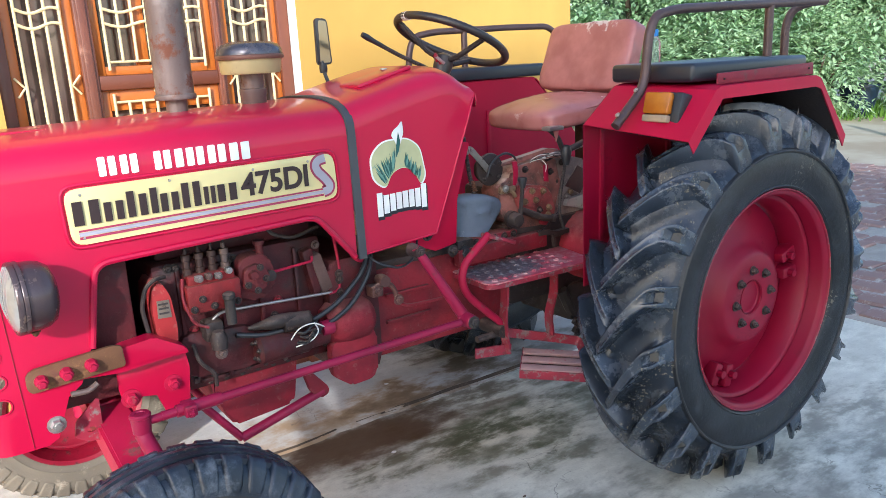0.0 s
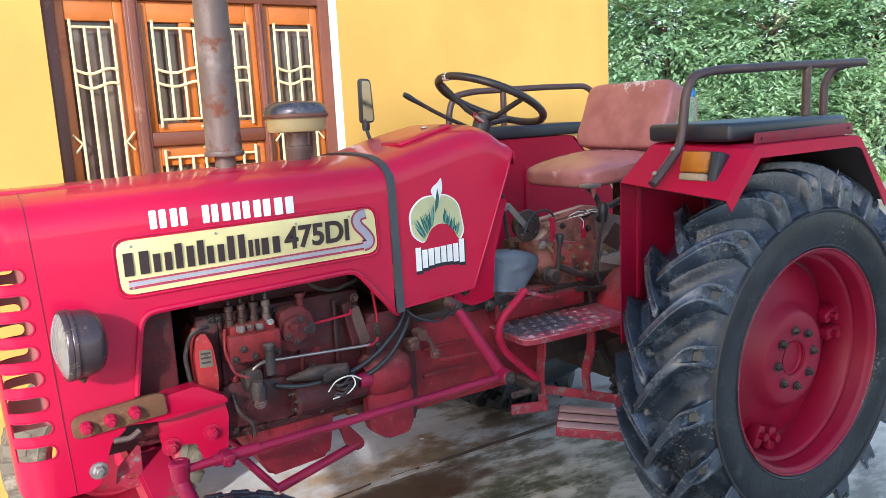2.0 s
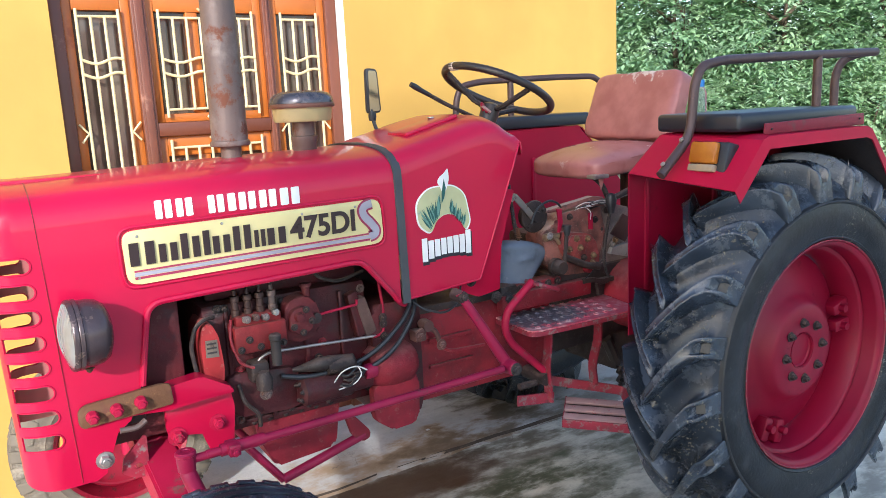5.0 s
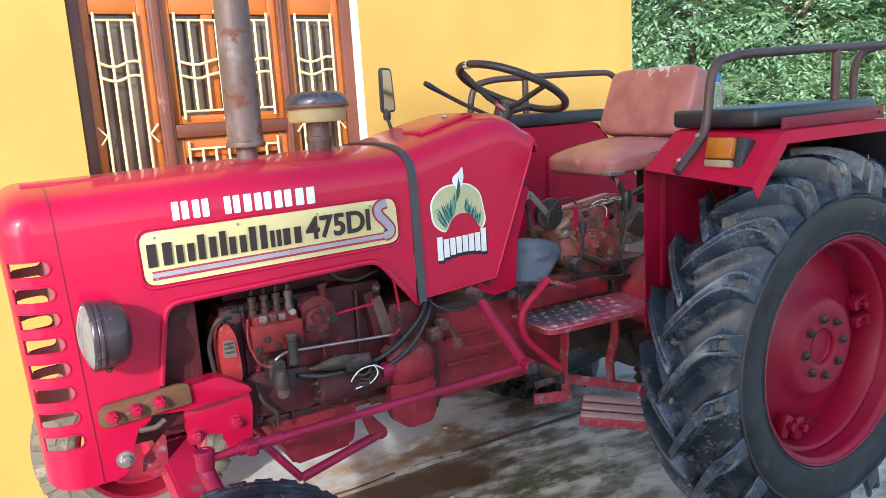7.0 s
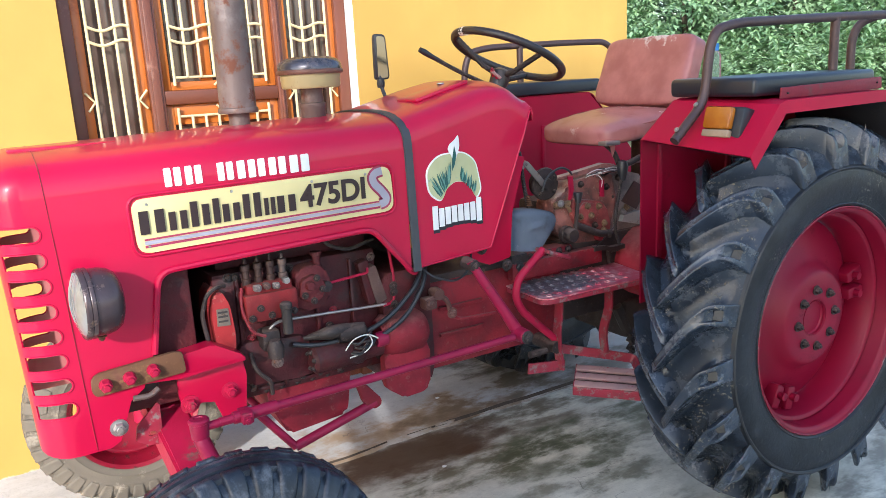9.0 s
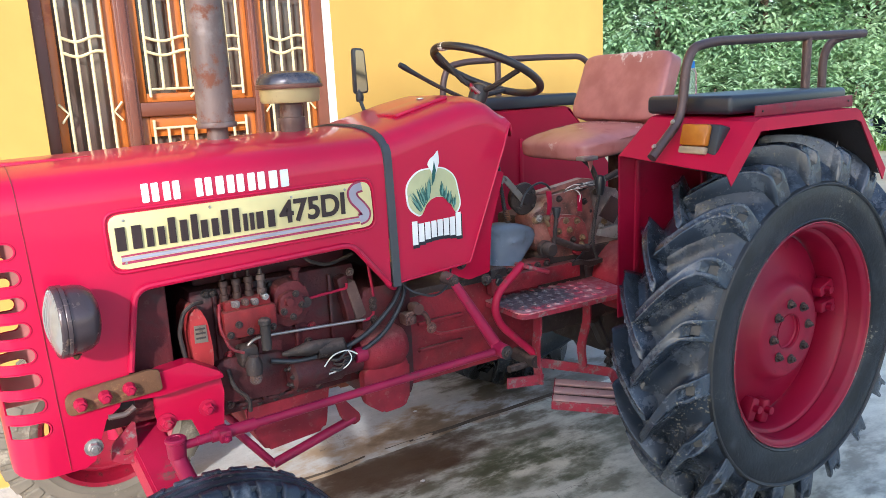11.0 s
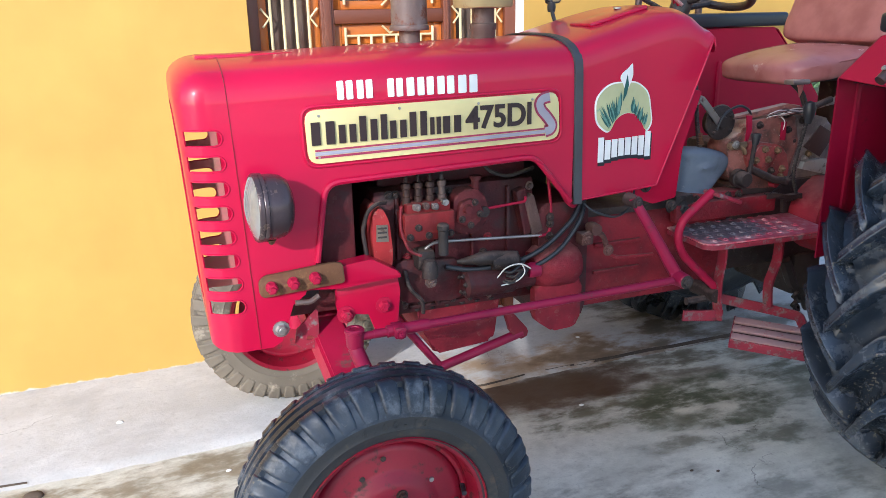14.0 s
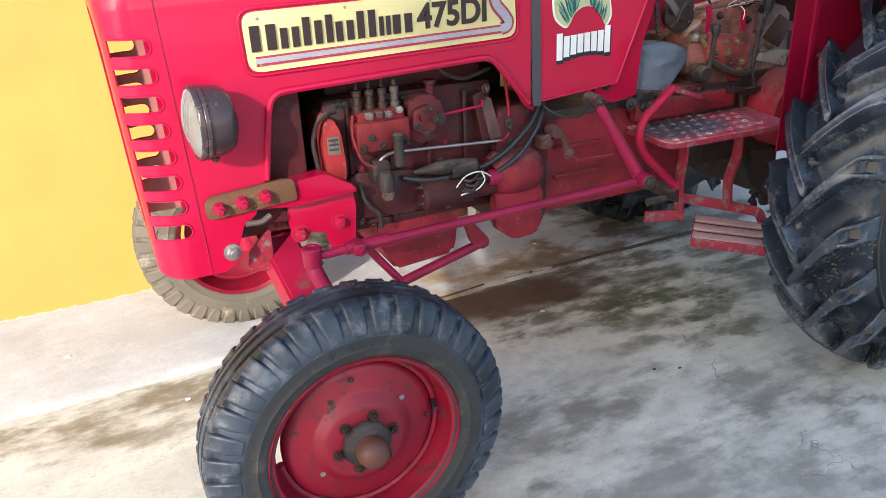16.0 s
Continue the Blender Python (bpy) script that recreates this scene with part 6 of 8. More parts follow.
tube(bm, [(1.52, HY - 0.012, 1.150), (1.56, HY - 0.015, 1.162), (1.62, HY - 0.01, 1.165), (1.72, HY, 1.190)], 0.011, 10, 0.03)
T("taped_harness", bm, GREASE_SHADE, "taped dark wiring harness")
bm = B()
tube(bm, [(1.60, HY + 0.0, 1.150), (1.64, HY + 0.005, 1.168), (1.76, HY + 0.01, 1.185)], 0.006, 8, 0.03, flat=(0.006, 0.022))
T("spring_link", bm, STEEL, "bare steel seat linkage")
# rubber flap hanging over the gear lever's foot, rolled back along its top
bm = B()
NU, NV = 22, 18
flap = []
for j in range(NV + 1):
    v = j / NV
    row = []
    for i in range(NU + 1):
        u = i / NU
        xl = 1.127 + 0.003 * math.sin(v * 6.0)
        xr = 1.252 + 0.082 * min(1.0, v / 0.64) ** 0.9 - 0.048 * max(0.0, (v - 0.64) / 0.36) ** 2.2
        x = xl + (xr - xl) * u
        zb = 0.930 - 0.018 * u
        zt = 1.070 - 0.006 * (1 - u) ** 6 - 0.030 * u ** 2.2
        z = zb + (zt - zb) * min(1.0, v * 1.1)
        roll = max(0.0, v - 0.80) / 0.20
        edge_fall = abs(2 * u - 1) ** 5
        yy = HY - 0.004 - 0.018 * math.sin(math.pi * u) * (0.35 + 0.65 * v) + 0.045 * roll ** 1.6 + 0.016 * edge_fall
        yy -= 0.0095 * math.exp(-((z - 1.003 - 0.01 * (x - 1.215)) / 0.008) ** 2) * math.exp(-((x - 1.217) / 0.030) ** 4)
        yy += 0.006 * math.exp(-((z - 0.975) / 0.022) ** 2 - ((x - 1.235) / 0.03) ** 2) + 0.003 * noise.noise(Vector((x * 22, 3, z * 22)))
        row.append(bm.verts.new((x, yy, z + 0.004 * math.sin(math.pi * u) * roll)))
    flap.append(row)
for a, b in zip(flap, flap[1:]):
    for i in range(NU):
        bm.faces.new((a[i], a[i + 1], b[i + 1], b[i]))
bmesh.ops.solidify(bm, geom=bm.faces[:], thickness=0.007)
T("lever_boot", bm, BOOT, "dusty blue-grey rubber lever flap with a bright crease", 60)
bm = B()
box(bm, (1.10, HY - 0.03, 0.86), (1.17, HY + 0.05, 0.925), 0.008)
gb = T("shift_bracket", bm, GREASE_SHADE, "greasy dark shift bracket")
bm = B()
hexbolt(bm, (1.128, HY - 0.03, 0.882), (0, -1, 0), 0.016, 0.014)
part("bolt", bm, BLACK, gb)


def coiled(name, pts, r, label, mat, knob=None, taper=1.0):
    """A lever wound round with cord: ridges along its length."""
    P = smooth_path(pts, 0.05)
    total = sum((b - a).length for a, b in zip(P, P[1:]))
    n = max(8, int(total / 0.0045))
    fine = []
    for i in range(n + 1):
        d = total * i / n
        for a, b in zip(P, P[1:]):
            L = (b - a).length
            if d <= L + 1e-6:
                fine.append(a.lerp(b, min(1, d / L)))
                break
            d -= L
    bm = B()
    tube(bm, fine, [r * (1.0 + 0.28 * (i % 2)) * (1 + (taper - 1) * (1 - i / len(fine))) for i in range(len(fine))], 8, 0)
    lv = T(name, bm, mat, label, 20)
    if knob:
        bm = B()
        k_r, k_h = knob
        lathe(bm, [(0, -k_h * 0.55), (k_r * 0.5, -k_h * 0.5), (k_r * 0.85, 0), (k_r, k_h * 0.4), (k_r * 0.75, k_h * 0.75), (0, k_h * 0.85)], P[-1], "z", 16)
        part("knob", bm, BLACK, lv, "black plastic knob")
    return lv


coiled("gear_lever", [(1.207, HY + 0.01, 1.065), (1.190, HY + 0.01, 1.14), (1.168, HY, 1.262)], 0.0050, "cord-wound gear lever", DARK_IRON, None, 1.4)
bm = B()
for k in range(6):
    lathe(bm, [(0.007, -0.003), (0.0125 - 0.0008 * k, 0.0), (0.007, 0.003)], (1.2075 - 0.0013 * k, HY + 0.006, 1.077 + 0.0065 * k), "z", 14)
T("lever_spring", bm, RUST, "rusty coil round the gear lever")
coiled("range_lever", [(1.530, HY - 0.035, 0.868), (1.582, HY - 0.035, 0.870), (1.583, HY - 0.035, 0.888), (1.559, HY - 0.035, 0.947), (1.565, HY - 0.035, 1.007), (1.578, HY - 0.035, 1.067), (1.598, HY - 0.035, 1.148)], 0.0052, "cord-wound lever with a black knob", DARK_IRON, (0.0205, 0.055))
bm = B()
tube(bm, [(1.366, HY - 0.045, 0.975), (1.378, HY - 0.045, 1.075)], 0.007, 8, 0)
lv = T("short_lever", bm, GREASE_SHADE, "short lever with a flared black knob")
bm = B()
lathe(bm, [(0, 0), (0.009, 0), (0.0165, 0.032), (0.0155, 0.036), (0, 0.036)], (1.379, HY - 0.045, 1.068), "z", 14)
part("knob", bm, BLACK, lv)
bm = B()
tube(bm, [(1.458, HY - 0.03, 0.889), (1.50, HY - 0.035, 0.890), (1.535, HY - 0.035, 0.878), (1.60, HY - 0.035, 0.880)], 0.012, 8, 0.02, flat=(0.020, 0.016))
tube(bm, [(1.528, HY - 0.035, 0.872), (1.534, HY - 0.037, 0.828)], 0.008, 8, 0, flat=(0.014, 0.012))
T("linkage_bar", bm, GREASE_SHADE, "greasy linkage bar")
bm = B()
slab(bm, [(1.616, 1.039), (1.681, 1.107), (1.747, 1.073), (1.691, 0.999)], HY - 0.012, HY - 0.006, 0.002)
T("tool_box_lid", bm, WORNRAIL, "scuffed brown-grey lid")
bm = B()
slab(bm, [(1.622, 0.962), (1.632, 0.985), (1.70, 0.992), (1.752, 0.984), (1.733, 0.934)], HY - 0.008, HY + 0.014, 0.003)
T("bracket", bm, PALE_STEEL, "pale scraped steel bracket")
bm = B()
box(bm, (1.10, HY - 0.035, 0.835), (1.50, HY + 0.0, 0.895), 0.006)
T("side_plate", bm, RED_GRIMY, "dusty red side plate under the levers")
bm = B()
lathe(bm, [(0, -0.16), (0.115, -0.16), (0.13, -0.1), (0.13, 0.0), (0, 0.0)], (1.72, HY + 0.05, 0.80), "y", 28)
T("brake_drum", bm, RED_DULL, "round dull red brake housing")
bm = B()
lathe(bm, [(0, -0.16), (0.12, -0.16), (0.14, -0.1), (0.14, 0.0), (0, 0.0)], (1.943, C - 0.20, 0.665), "y", 28)
axle_h = T("axle_housing", bm, RED_DUSTY, "round red axle housing")
bm = B()
lathe(bm, [(0.09, -0.66), (0.09, 0.66)], (1.943, C, 0.665), "y", 24)
part("axle_tube", bm, GREASE_SHADE, axle_h)
# loose dark linkage hanging behind the step
bm = B()
tube(bm, [(1.60, HY, 0.64), (1.65, HY, 0.54), (1.72, HY, 0.48), (1.74, HY, 0.44)], 0.022, 8, 0.03)
box(bm, (1.63, HY - 0.02, 0.50), (1.76, HY + 0.3, 0.66), 0.03)
for k in range(5):
    lathe(bm, [(0.006, -0.006), (0.016, -0.006), (0.016, 0.006), (0.006, 0.006)], (1.655 + 0.012 * (k % 2), HY - 0.015, 0.505 - 0.017 * k), n=12, way=(0.4, -1, 0.5 if k % 2 else -0.5))
T("lower_linkage", bm, DARK_IRON, "dark greasy lower linkage")

# ---- foot plate with raised dimples, step, pedal
FZ = 0.812
bm = B()
out = rounded([(1.09, -0.325), (1.55, -0.345), (1.60, -0.06), (1.11, -0.06)], 0.04)
lo = [bm.verts.new((x, y, FZ - 0.006)) for x, y in out]
hi = [bm.verts.new((x, y, FZ)) for x, y in out]
bm.faces.new(hi)
bm.faces.new(lo[::-1])
for i in range(len(out)):
    j = (i + 1) % len(out)
    bm.faces.new((lo[i], lo[j], hi[j], hi[i]))
foot = T("foot_plate", bm, FOOT, "dimpled foot plate, red paint worn to metal", 30)
bm = B()
tube(bm, [(1.10, -0.12, FZ - 0.012), (1.092, -0.31, FZ - 0.012), (1.12, -0.328, FZ - 0.012), (1.55, -0.347, FZ - 0.012)], 0.01, 6, 0.03, flat=(0.005, 0.014))
part("edge_strip", bm, RED_CHIPPED, foot)
for i in range(9):
    for j in range(5):
        x = 1.135 + i * 0.042 + (0.021 if j % 2 else 0)
        y = -0.30 + j * 0.046
        bm = B()
        lathe(bm, [(0.012, 0), (0.010, 0.003), (0.0065, 0.0034), (0.0055, 0.0008)], (x, y, FZ), "z", 10)
        part("dimple", bm, FOOT, foot)
bm = B()
tube(bm, [(1.215, -0.25, 0.80), (1.215, -0.25, 0.72), (1.195, -0.26, 0.66), (1.20, -0.27, 0.535)], 0.01, 6, 0.03, flat=(0.036, 0.008))
step = T("step", bm, RED_CHIPPED, "hanging red boarding step with chipped paint")
bm = B()
tube(bm, [(1.44, -0.25, 0.80), (1.44, -0.25, 0.70), (1.405, -0.255, 0.62), (1.41, -0.26, 0.545)], 0.01, 6, 0.03, flat=(0.036, 0.008))
part("hanger", bm, RED_CHIPPED, step)
bm = B()
tube(bm, [(1.08, -0.25, 0.56), (1.22, -0.265, 0.545)], 0.01, 6, 0, flat=(0.008, 0.035))
part("cross_bar", bm, RED_CHIPPED, step)
bm = B()
tube(bm, [(1.26, -0.20, 0.575), (1.43, -0.27, 0.53), (1.50, -0.31, 0.512), (1.44, -0.42, 0.475)], 0.01, 6, 0.015, flat=(0.008, 0.032))
part("side_bar", bm, RED_CHIPPED, step)
tilt = Matrix.Translation((1.33, -0.36, 0.497)) @ Matrix.Rotation(radians(-46), 4, "Z") @ Matrix.Rotation(radians(2), 4, "Y") @ Matrix.Rotation(radians(16), 4, "X") @ Matrix.Diagonal((0.92, 0.92, 0.9, 1))
for k in range(3):
    bm = B()
    box(bm, (-0.118, -0.062 + k * 0.047, -0.006), (0.118, -0.062 + k * 0.047 + 0.032, 0.006), 0.003)
    bmesh.ops.transform(bm, matrix=tilt, verts=bm.verts[:])
    part("slat", bm, TREAD, step)
# Added dark sheet below the slats, standing in for shade in their gaps.
bm = B()
box(bm, (-0.114, -0.062, -0.030), (0.114, 0.072, -0.024))
bmesh.ops.transform(bm, matrix=tilt, verts=bm.verts[:])
part("under_plate", bm, DARK_IRON, step)
bm = B()
box(bm, (-0.122, -0.070, -0.035), (0.122, -0.064, 0.004), 0.002)
box(bm, (-0.122, -0.066, -0.03), (-0.116, 0.075, 0.0), 0.002)
box(bm, (0.116, -0.066, -0.03), (0.122, 0.075, 0.0), 0.002)
bmesh.ops.transform(bm, matrix=tilt, verts=bm.verts[:])
part("step_frame", bm, RED_CHIPPED, step)
bm = B()
tube(bm, [(1.155, -0.25, 0.955), (1.05, -0.25, 0.875), (1.035, -0.25, 0.82), (1.06, -0.25, 0.765), (1.20, -0.25, 0.635)], 0.013, 10, 0.05)
pedal = T("clutch_pedal", bm, RED_DUSTY, "bent red clutch pedal")
bm = B()
box(bm, (1.145, -0.285, 0.928), (1.245, -0.215, 0.942), 0.004, Matrix.Rotation(radians(20), 4, "Y"))
part("pedal_pad", bm, RED_CHIPPED, pedal)
bm = B()
lathe(bm, [(0, -0.06), (0.022, -0.06), (0.024, 0.05), (0, 0.05)], (1.19, -0.21, 0.615), "y", 14)
tube(bm, [(1.10, -0.235, 0.60), (1.19, -0.235, 0.60)], 0.012, 8, 0)
T("pedal_shaft", bm, GREASE_SHADE, "greasy pedal shaft")

# ---- steering wheel and column
SWC = Vector((1.280, C, 1.578))
N = Vector((math.sin(radians(25.7)), 0, math.cos(radians(25.7))))
bm = B()
bmr = []
U = N.cross(Vector((0, 1, 0))).normalized()
V = Vector((0, 1, 0))
nn, mm = 150, 10
for i in range(nn):
    a = 2 * math.pi * i / nn
    d = U * math.cos(a) + V * math.sin(a)
    bmr.append([bm.verts.new(SWC + d * (0.1975 + (0.0142 if i % 2 else 0.0128) * math.cos(b)) + N * (0.0142 if i % 2 else 0.0128) * math.sin(b)) for b in [2 * math.pi * j / mm for j in range(mm)]])
for i in range(nn):
    for j in range(mm):
        bm.faces.new((bmr[i][j], bmr[(i + 1) % nn][j], bmr[(i + 1) % nn][(j + 1) % mm], bmr[i][(j + 1) % mm]))
sw = T("steering_wheel", bm, WHEELGRIP, "scuffed dark steering wheel with wound spokes")
HUB = SWC - N * 0.075
for a in (30, 150, 270):
    d = U * math.cos(radians(a)) + V * math.sin(radians(a))
    pts = [HUB + d * 0.02, HUB + d * 0.07 + N * 0.012, SWC + d * 0.19 - N * 0.002]
    bm = B()
    fine = [pts[0].lerp(pts[1], k / 6) for k in range(6)] + [pts[1].lerp(pts[2], k / 16) for k in range(17)]
    tube(bm, fine, [0.009 if k % 2 else 0.0105 for k in range(len(fine))], 8, 0)
    part("spoke", bm, DARK_IRON, sw)
bm = B()
lathe(bm, [(0, -0.06), (0.03, -0.06), (0.034, -0.02), (0.032, 0.012), (0.018, 0.022), (0, 0.024)], HUB, n=24, way=N)
part("hub", bm, WHEELGRIP, sw)
bm = B()
tube(bm, [SWC + U * 0.194 + V * -0.012, SWC + U * 0.1965 + V * 0.004, SWC + U * 0.194 + V * 0.020], 0.0150, 10, 0.02)
part("tape_patch", bm, WHITEWIRE, sw, "worn pale patch")
bm = B()
tube(bm, [HUB - N * 0.04, HUB - N * 0.28], 0.024, 16, 0)
T("steering_column", bm, DARK_IRON, "dark steering column")
for k in range(3):
    bm = B()
    tube(bm, [HUB + Vector((-0.03, -0.04 + 0.02 * k, -0.01)), HUB + Vector((-0.05, -0.02, 0.015 + 0.006 * k)), HUB + Vector((-0.02, 0.03, 0.01)), HUB + Vector((0.01, 0.04 - 0.02 * k, -0.02))], 0.006, 6, 0.02)
    T("red_cord", bm, RED_DUSTY if k else TREAD, "cord wound round the steering hub")
coiled("accelerator_lever", [(1.16, C - 0.02, 1.488), (1.05, C - 0.02, 1.535), (0.93, C - 0.02, 1.597)], 0.0062, "dark cord-wound hand lever", DARK_IRON)
bm = B()
tube(bm, [(0.985, C - 0.02, 1.569), (0.955, C - 0.02, 1.584), (0.930, C - 0.02, 1.598), (0.914, C - 0.02, 1.606)], [0.0075, 0.0085, 0.0105, 0.0085], 10, 0)
T("lever_grip", bm, BLACK, "black lever grip")

# ---- driver's seat
def cushion(name, size, mat, m, label, puff=0.02, k=5.0):
    bm = B()
    bmesh.ops.create_cube(bm, size=1.0)
    bmesh.ops.subdivide_edges(bm, edges=bm.edges[:], cuts=15, use_grid_fill=True)
    sx, sy, sz = size
    for v in bm.verts:
        p = v.co * 2
        # squircle
        L = (abs(p.x) ** k + abs(p.y) ** k + abs(p.z) ** k) ** (1 / k)
        q = p / L
        v.co = Vector((q.x * sx / 2, q.y * sy / 2, q.z * sz / 2 + puff * (1 - q.x * q.x) * (1 - q.y * q.y) * (1 if q.z > 0 else 0.2)))
        nz = noise.noise(v.co * 9.0) * 0.006 + noise.noise(v.co * 24.0) * 0.0035
        v.co += v.co.normalized() * nz
    bmesh.ops.transform(bm, matrix=m, verts=bm.verts[:])
    return T(name, bm, mat, label, 80)


cushion("seat_cushion", (0.415, 0.42, 0.085), SEAT, Matrix.Translation((1.752, C - 0.01, 1.296)) @ Matrix.Rotation(radians(-7), 4, "Y"), "cracked brown vinyl seat cushion", 0.020, 4.6)
bm = B()
tube(bm, [(1.575, C - 0.10, 1.290), (1.578, C - 0.185, 1.292), (1.62, C - 0.214, 1.300), (1.76, C - 0.220, 1.318), (1.90, C - 0.214, 1.334)], 0.003, 6, 0.03)
T("cushion_seam", bm, SEAT)
bm = B()
slab(bm, [(1.555, 1.262), (1.592, 1.262), (1.586, 1.225), (1.577, 1.205), (1.568, 1.236)], C - 0.208, C - 0.204)
T("torn_vinyl", bm, SEAT, "torn vinyl strip hanging under the seat")
cushion("seat_back", (0.085, 0.47, 0.275), SEATBACK, Matrix.Translation((1.965, C, 1.488)) @ Matrix.Rotation(radians(20), 4, "Y"), "brown vinyl backrest with worn pale top", 0.0, 8.5)
bm = B()
box(bm, (1.70, C - 0.12, 1.240), (2.02, C + 0.16, 1.262), 0.008)
frame_ = T("seat_frame", bm, DARK_IRON, "dark seat frame")
for s in (-1, 1):
    bm = B()
    tube(bm, [(1.80, C + s * 0.17, 1.24), (1.90, C + s * 0.17, 1.25), (1.97, C + s * 0.17, 1.33), (2.0, C + s * 0.17, 1.5)], 0.012, 8, 0.03)
    part("seat_arm", bm, DARK_IRON, frame_)
bm = B()
box(bm, (1.95, C - 0.03, 1.00), (2.02, C + 0.08, 1.25), 0.01)
part("seat_post", bm, DARK_IRON, frame_)
bm = B()
tube(bm, [(1.56, C - 0.18, 1.255), (1.60, C - 0.19, 1.22), (1.64, C - 0.19, 1.14)], 0.01, 8, 0.02)
part("seat_spring", bm, DARK_IRON, frame_)
bm = B()
box(bm, (1.53, C - 0.225, 1.247), (1.60, C - 0.18, 1.262), 0.004)
part("seat_clip", bm, STEEL, frame_)

# ---- mudguards with cushions and rails
OUT, INN = -0.79, -0.42


def mudguard(s):
    f = lambda y: C + s * (C - y)       # y given for the near side
    prof_o = [(1.458, 1.257), (1.577, 1.393), (1.60, 1.402), (2.10, 1.405), (2.13, 1.395), (2.31, 1.192)]
    prof_i = [(1.420, 1.293), (1.563, 1.405), (1.59, 1.410), (2.10, 1.411), (2.13, 1.400), (2.31, 1.205)]
    bm = B()
    ro = [bm.verts.new((x, f(OUT), z)) for x, z in prof_o]
    ri = [bm.verts.new((x, f(INN), z)) for x, z in prof_i]
    rl = [bm.verts.new((x + (0.018 if i < 2 else (-0.02 if i > 4 else 0)), f(OUT - 0.004), z - 0.036)) for i, (x, z) in enumerate(prof_o)]
    for a, b in ((ri, ro), (ro, rl)):
        for i in range(len(a) - 1):
            bm.faces.new((a[i], a[i + 1], b[i + 1], b[i]))
    bmesh.ops.bevel(bm, geom=[e for e in bm.edges if len(e.link_faces) == 2 and e.calc_face_angle(0) > 0.6], offset=0.008, segments=3, affect="EDGES")
    g = T("mudguard", bm, RED_MATT, "flat-topped weathered crimson mudguard", 22)
    md = g.modifiers.new("thickness", "SOLIDIFY")
    md.thickness = 0.004
    # added liner under the top sheet, coloured as the shade found there
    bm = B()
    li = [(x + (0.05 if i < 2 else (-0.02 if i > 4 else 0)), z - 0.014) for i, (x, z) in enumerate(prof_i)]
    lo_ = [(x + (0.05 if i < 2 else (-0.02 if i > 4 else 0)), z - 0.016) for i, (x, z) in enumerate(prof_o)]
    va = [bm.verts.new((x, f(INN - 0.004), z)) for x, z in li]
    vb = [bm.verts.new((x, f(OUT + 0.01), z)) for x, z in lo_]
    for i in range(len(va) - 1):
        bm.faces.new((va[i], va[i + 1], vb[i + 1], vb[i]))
    part("under_skin", bm, LINER_SHADE, g, "added dark liner, shade under the mudguard put in its colour")
    bm = B()
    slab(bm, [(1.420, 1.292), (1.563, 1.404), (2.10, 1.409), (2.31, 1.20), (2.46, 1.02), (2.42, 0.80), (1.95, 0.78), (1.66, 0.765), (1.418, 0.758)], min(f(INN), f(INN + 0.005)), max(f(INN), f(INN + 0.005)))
    # Near panel takes a darker red; shade beside the tyre is in that colour.
    part("inner_panel", bm, RED_WHEEL_PANEL_SHADE if s < 0 else RED_MATT, g, smooth=30)
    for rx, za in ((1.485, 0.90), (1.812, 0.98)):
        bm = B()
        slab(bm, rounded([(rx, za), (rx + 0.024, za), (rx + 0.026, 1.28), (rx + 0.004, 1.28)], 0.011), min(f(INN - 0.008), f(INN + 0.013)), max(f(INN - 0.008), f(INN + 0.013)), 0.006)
        # ribs follow their panel, painted shade included on the near side
        part("pressed_rib", bm, RED_WHEEL_PANEL_SHADE if s < 0 else RED_MATT, g)
    bm = B()
    slab(bm, [(1.62, 1.406), (2.13, 1.408), (2.125, 1.445), (1.622, 1.437)], min(f(-0.762), f(-0.756)), max(f(-0.762), f(-0.756)), 0.001)
    part("edge_bar", bm, RED_EDGE, g, "worn brown-red edge bar")
    for x, z in ((1.65, 1.42), (2.10, 1.428)):
        bm = B()
        hexbolt(bm, (x, f(-0.762), z), (0, s, 0), 0.0032, 0.003, False)
        part("bolt", bm, DARK_IRON, g)
    # amber lamp on the slope
    nrm = Vector((-0.752, 0, 0.659))
    ln = Vector((-0.97, 0, 0.24))
    lu = Vector((0.24, 0, 0.97))
    m = Matrix(((0, lu.x, ln.x, 1.508), (1, lu.y, ln.y, f(-0.655)), (0, lu.z, ln.z, 1.344), (0, 0, 0, 1)))
    bm = B()
    # Black box is wider on one side; that part stands for the lamp's shadow.
    box(bm, (-0.074, -0.050, -0.050), (0.052, 0.046, 0.012), 0.008)
    bmesh.ops.transform(bm, matrix=m, verts=bm.verts[:])
    lamp = part("side_lamp", bm, BLACK, g, "amber side lamp in a black housing widened for its shadow")
    bm = B()
    box(bm, (-0.047, -0.022, 0.010), (0.047, 0.043, 0.034), 0.008)
    bmesh.ops.transform(bm, matrix=m, verts=bm.verts[:])
    part("amber_lens", bm, AMBER, lamp)
    bm = B()
    box(bm, (-0.047, -0.046, 0.010), (0.047, -0.023, 0.032), 0.006)
    bmesh.ops.transform(bm, matrix=m, verts=bm.verts[:])
    part("clear_lens", bm, PALELENS, lamp, "cloudy pale lower lens")
    # cushion
    bm = B()
    lo, hi = (1.562, min(f(-0.72), f(-0.40)), 1.414), (2.165, max(f(-0.72), f(-0.40)), 1.470)
    box(bm, lo, hi, 0.014, None, 3)
    T("mudguard_cushion", bm, PAD, "black vinyl cushion on the mudguard")
    # rail
    ry = f(-0.58)
    bm = B()
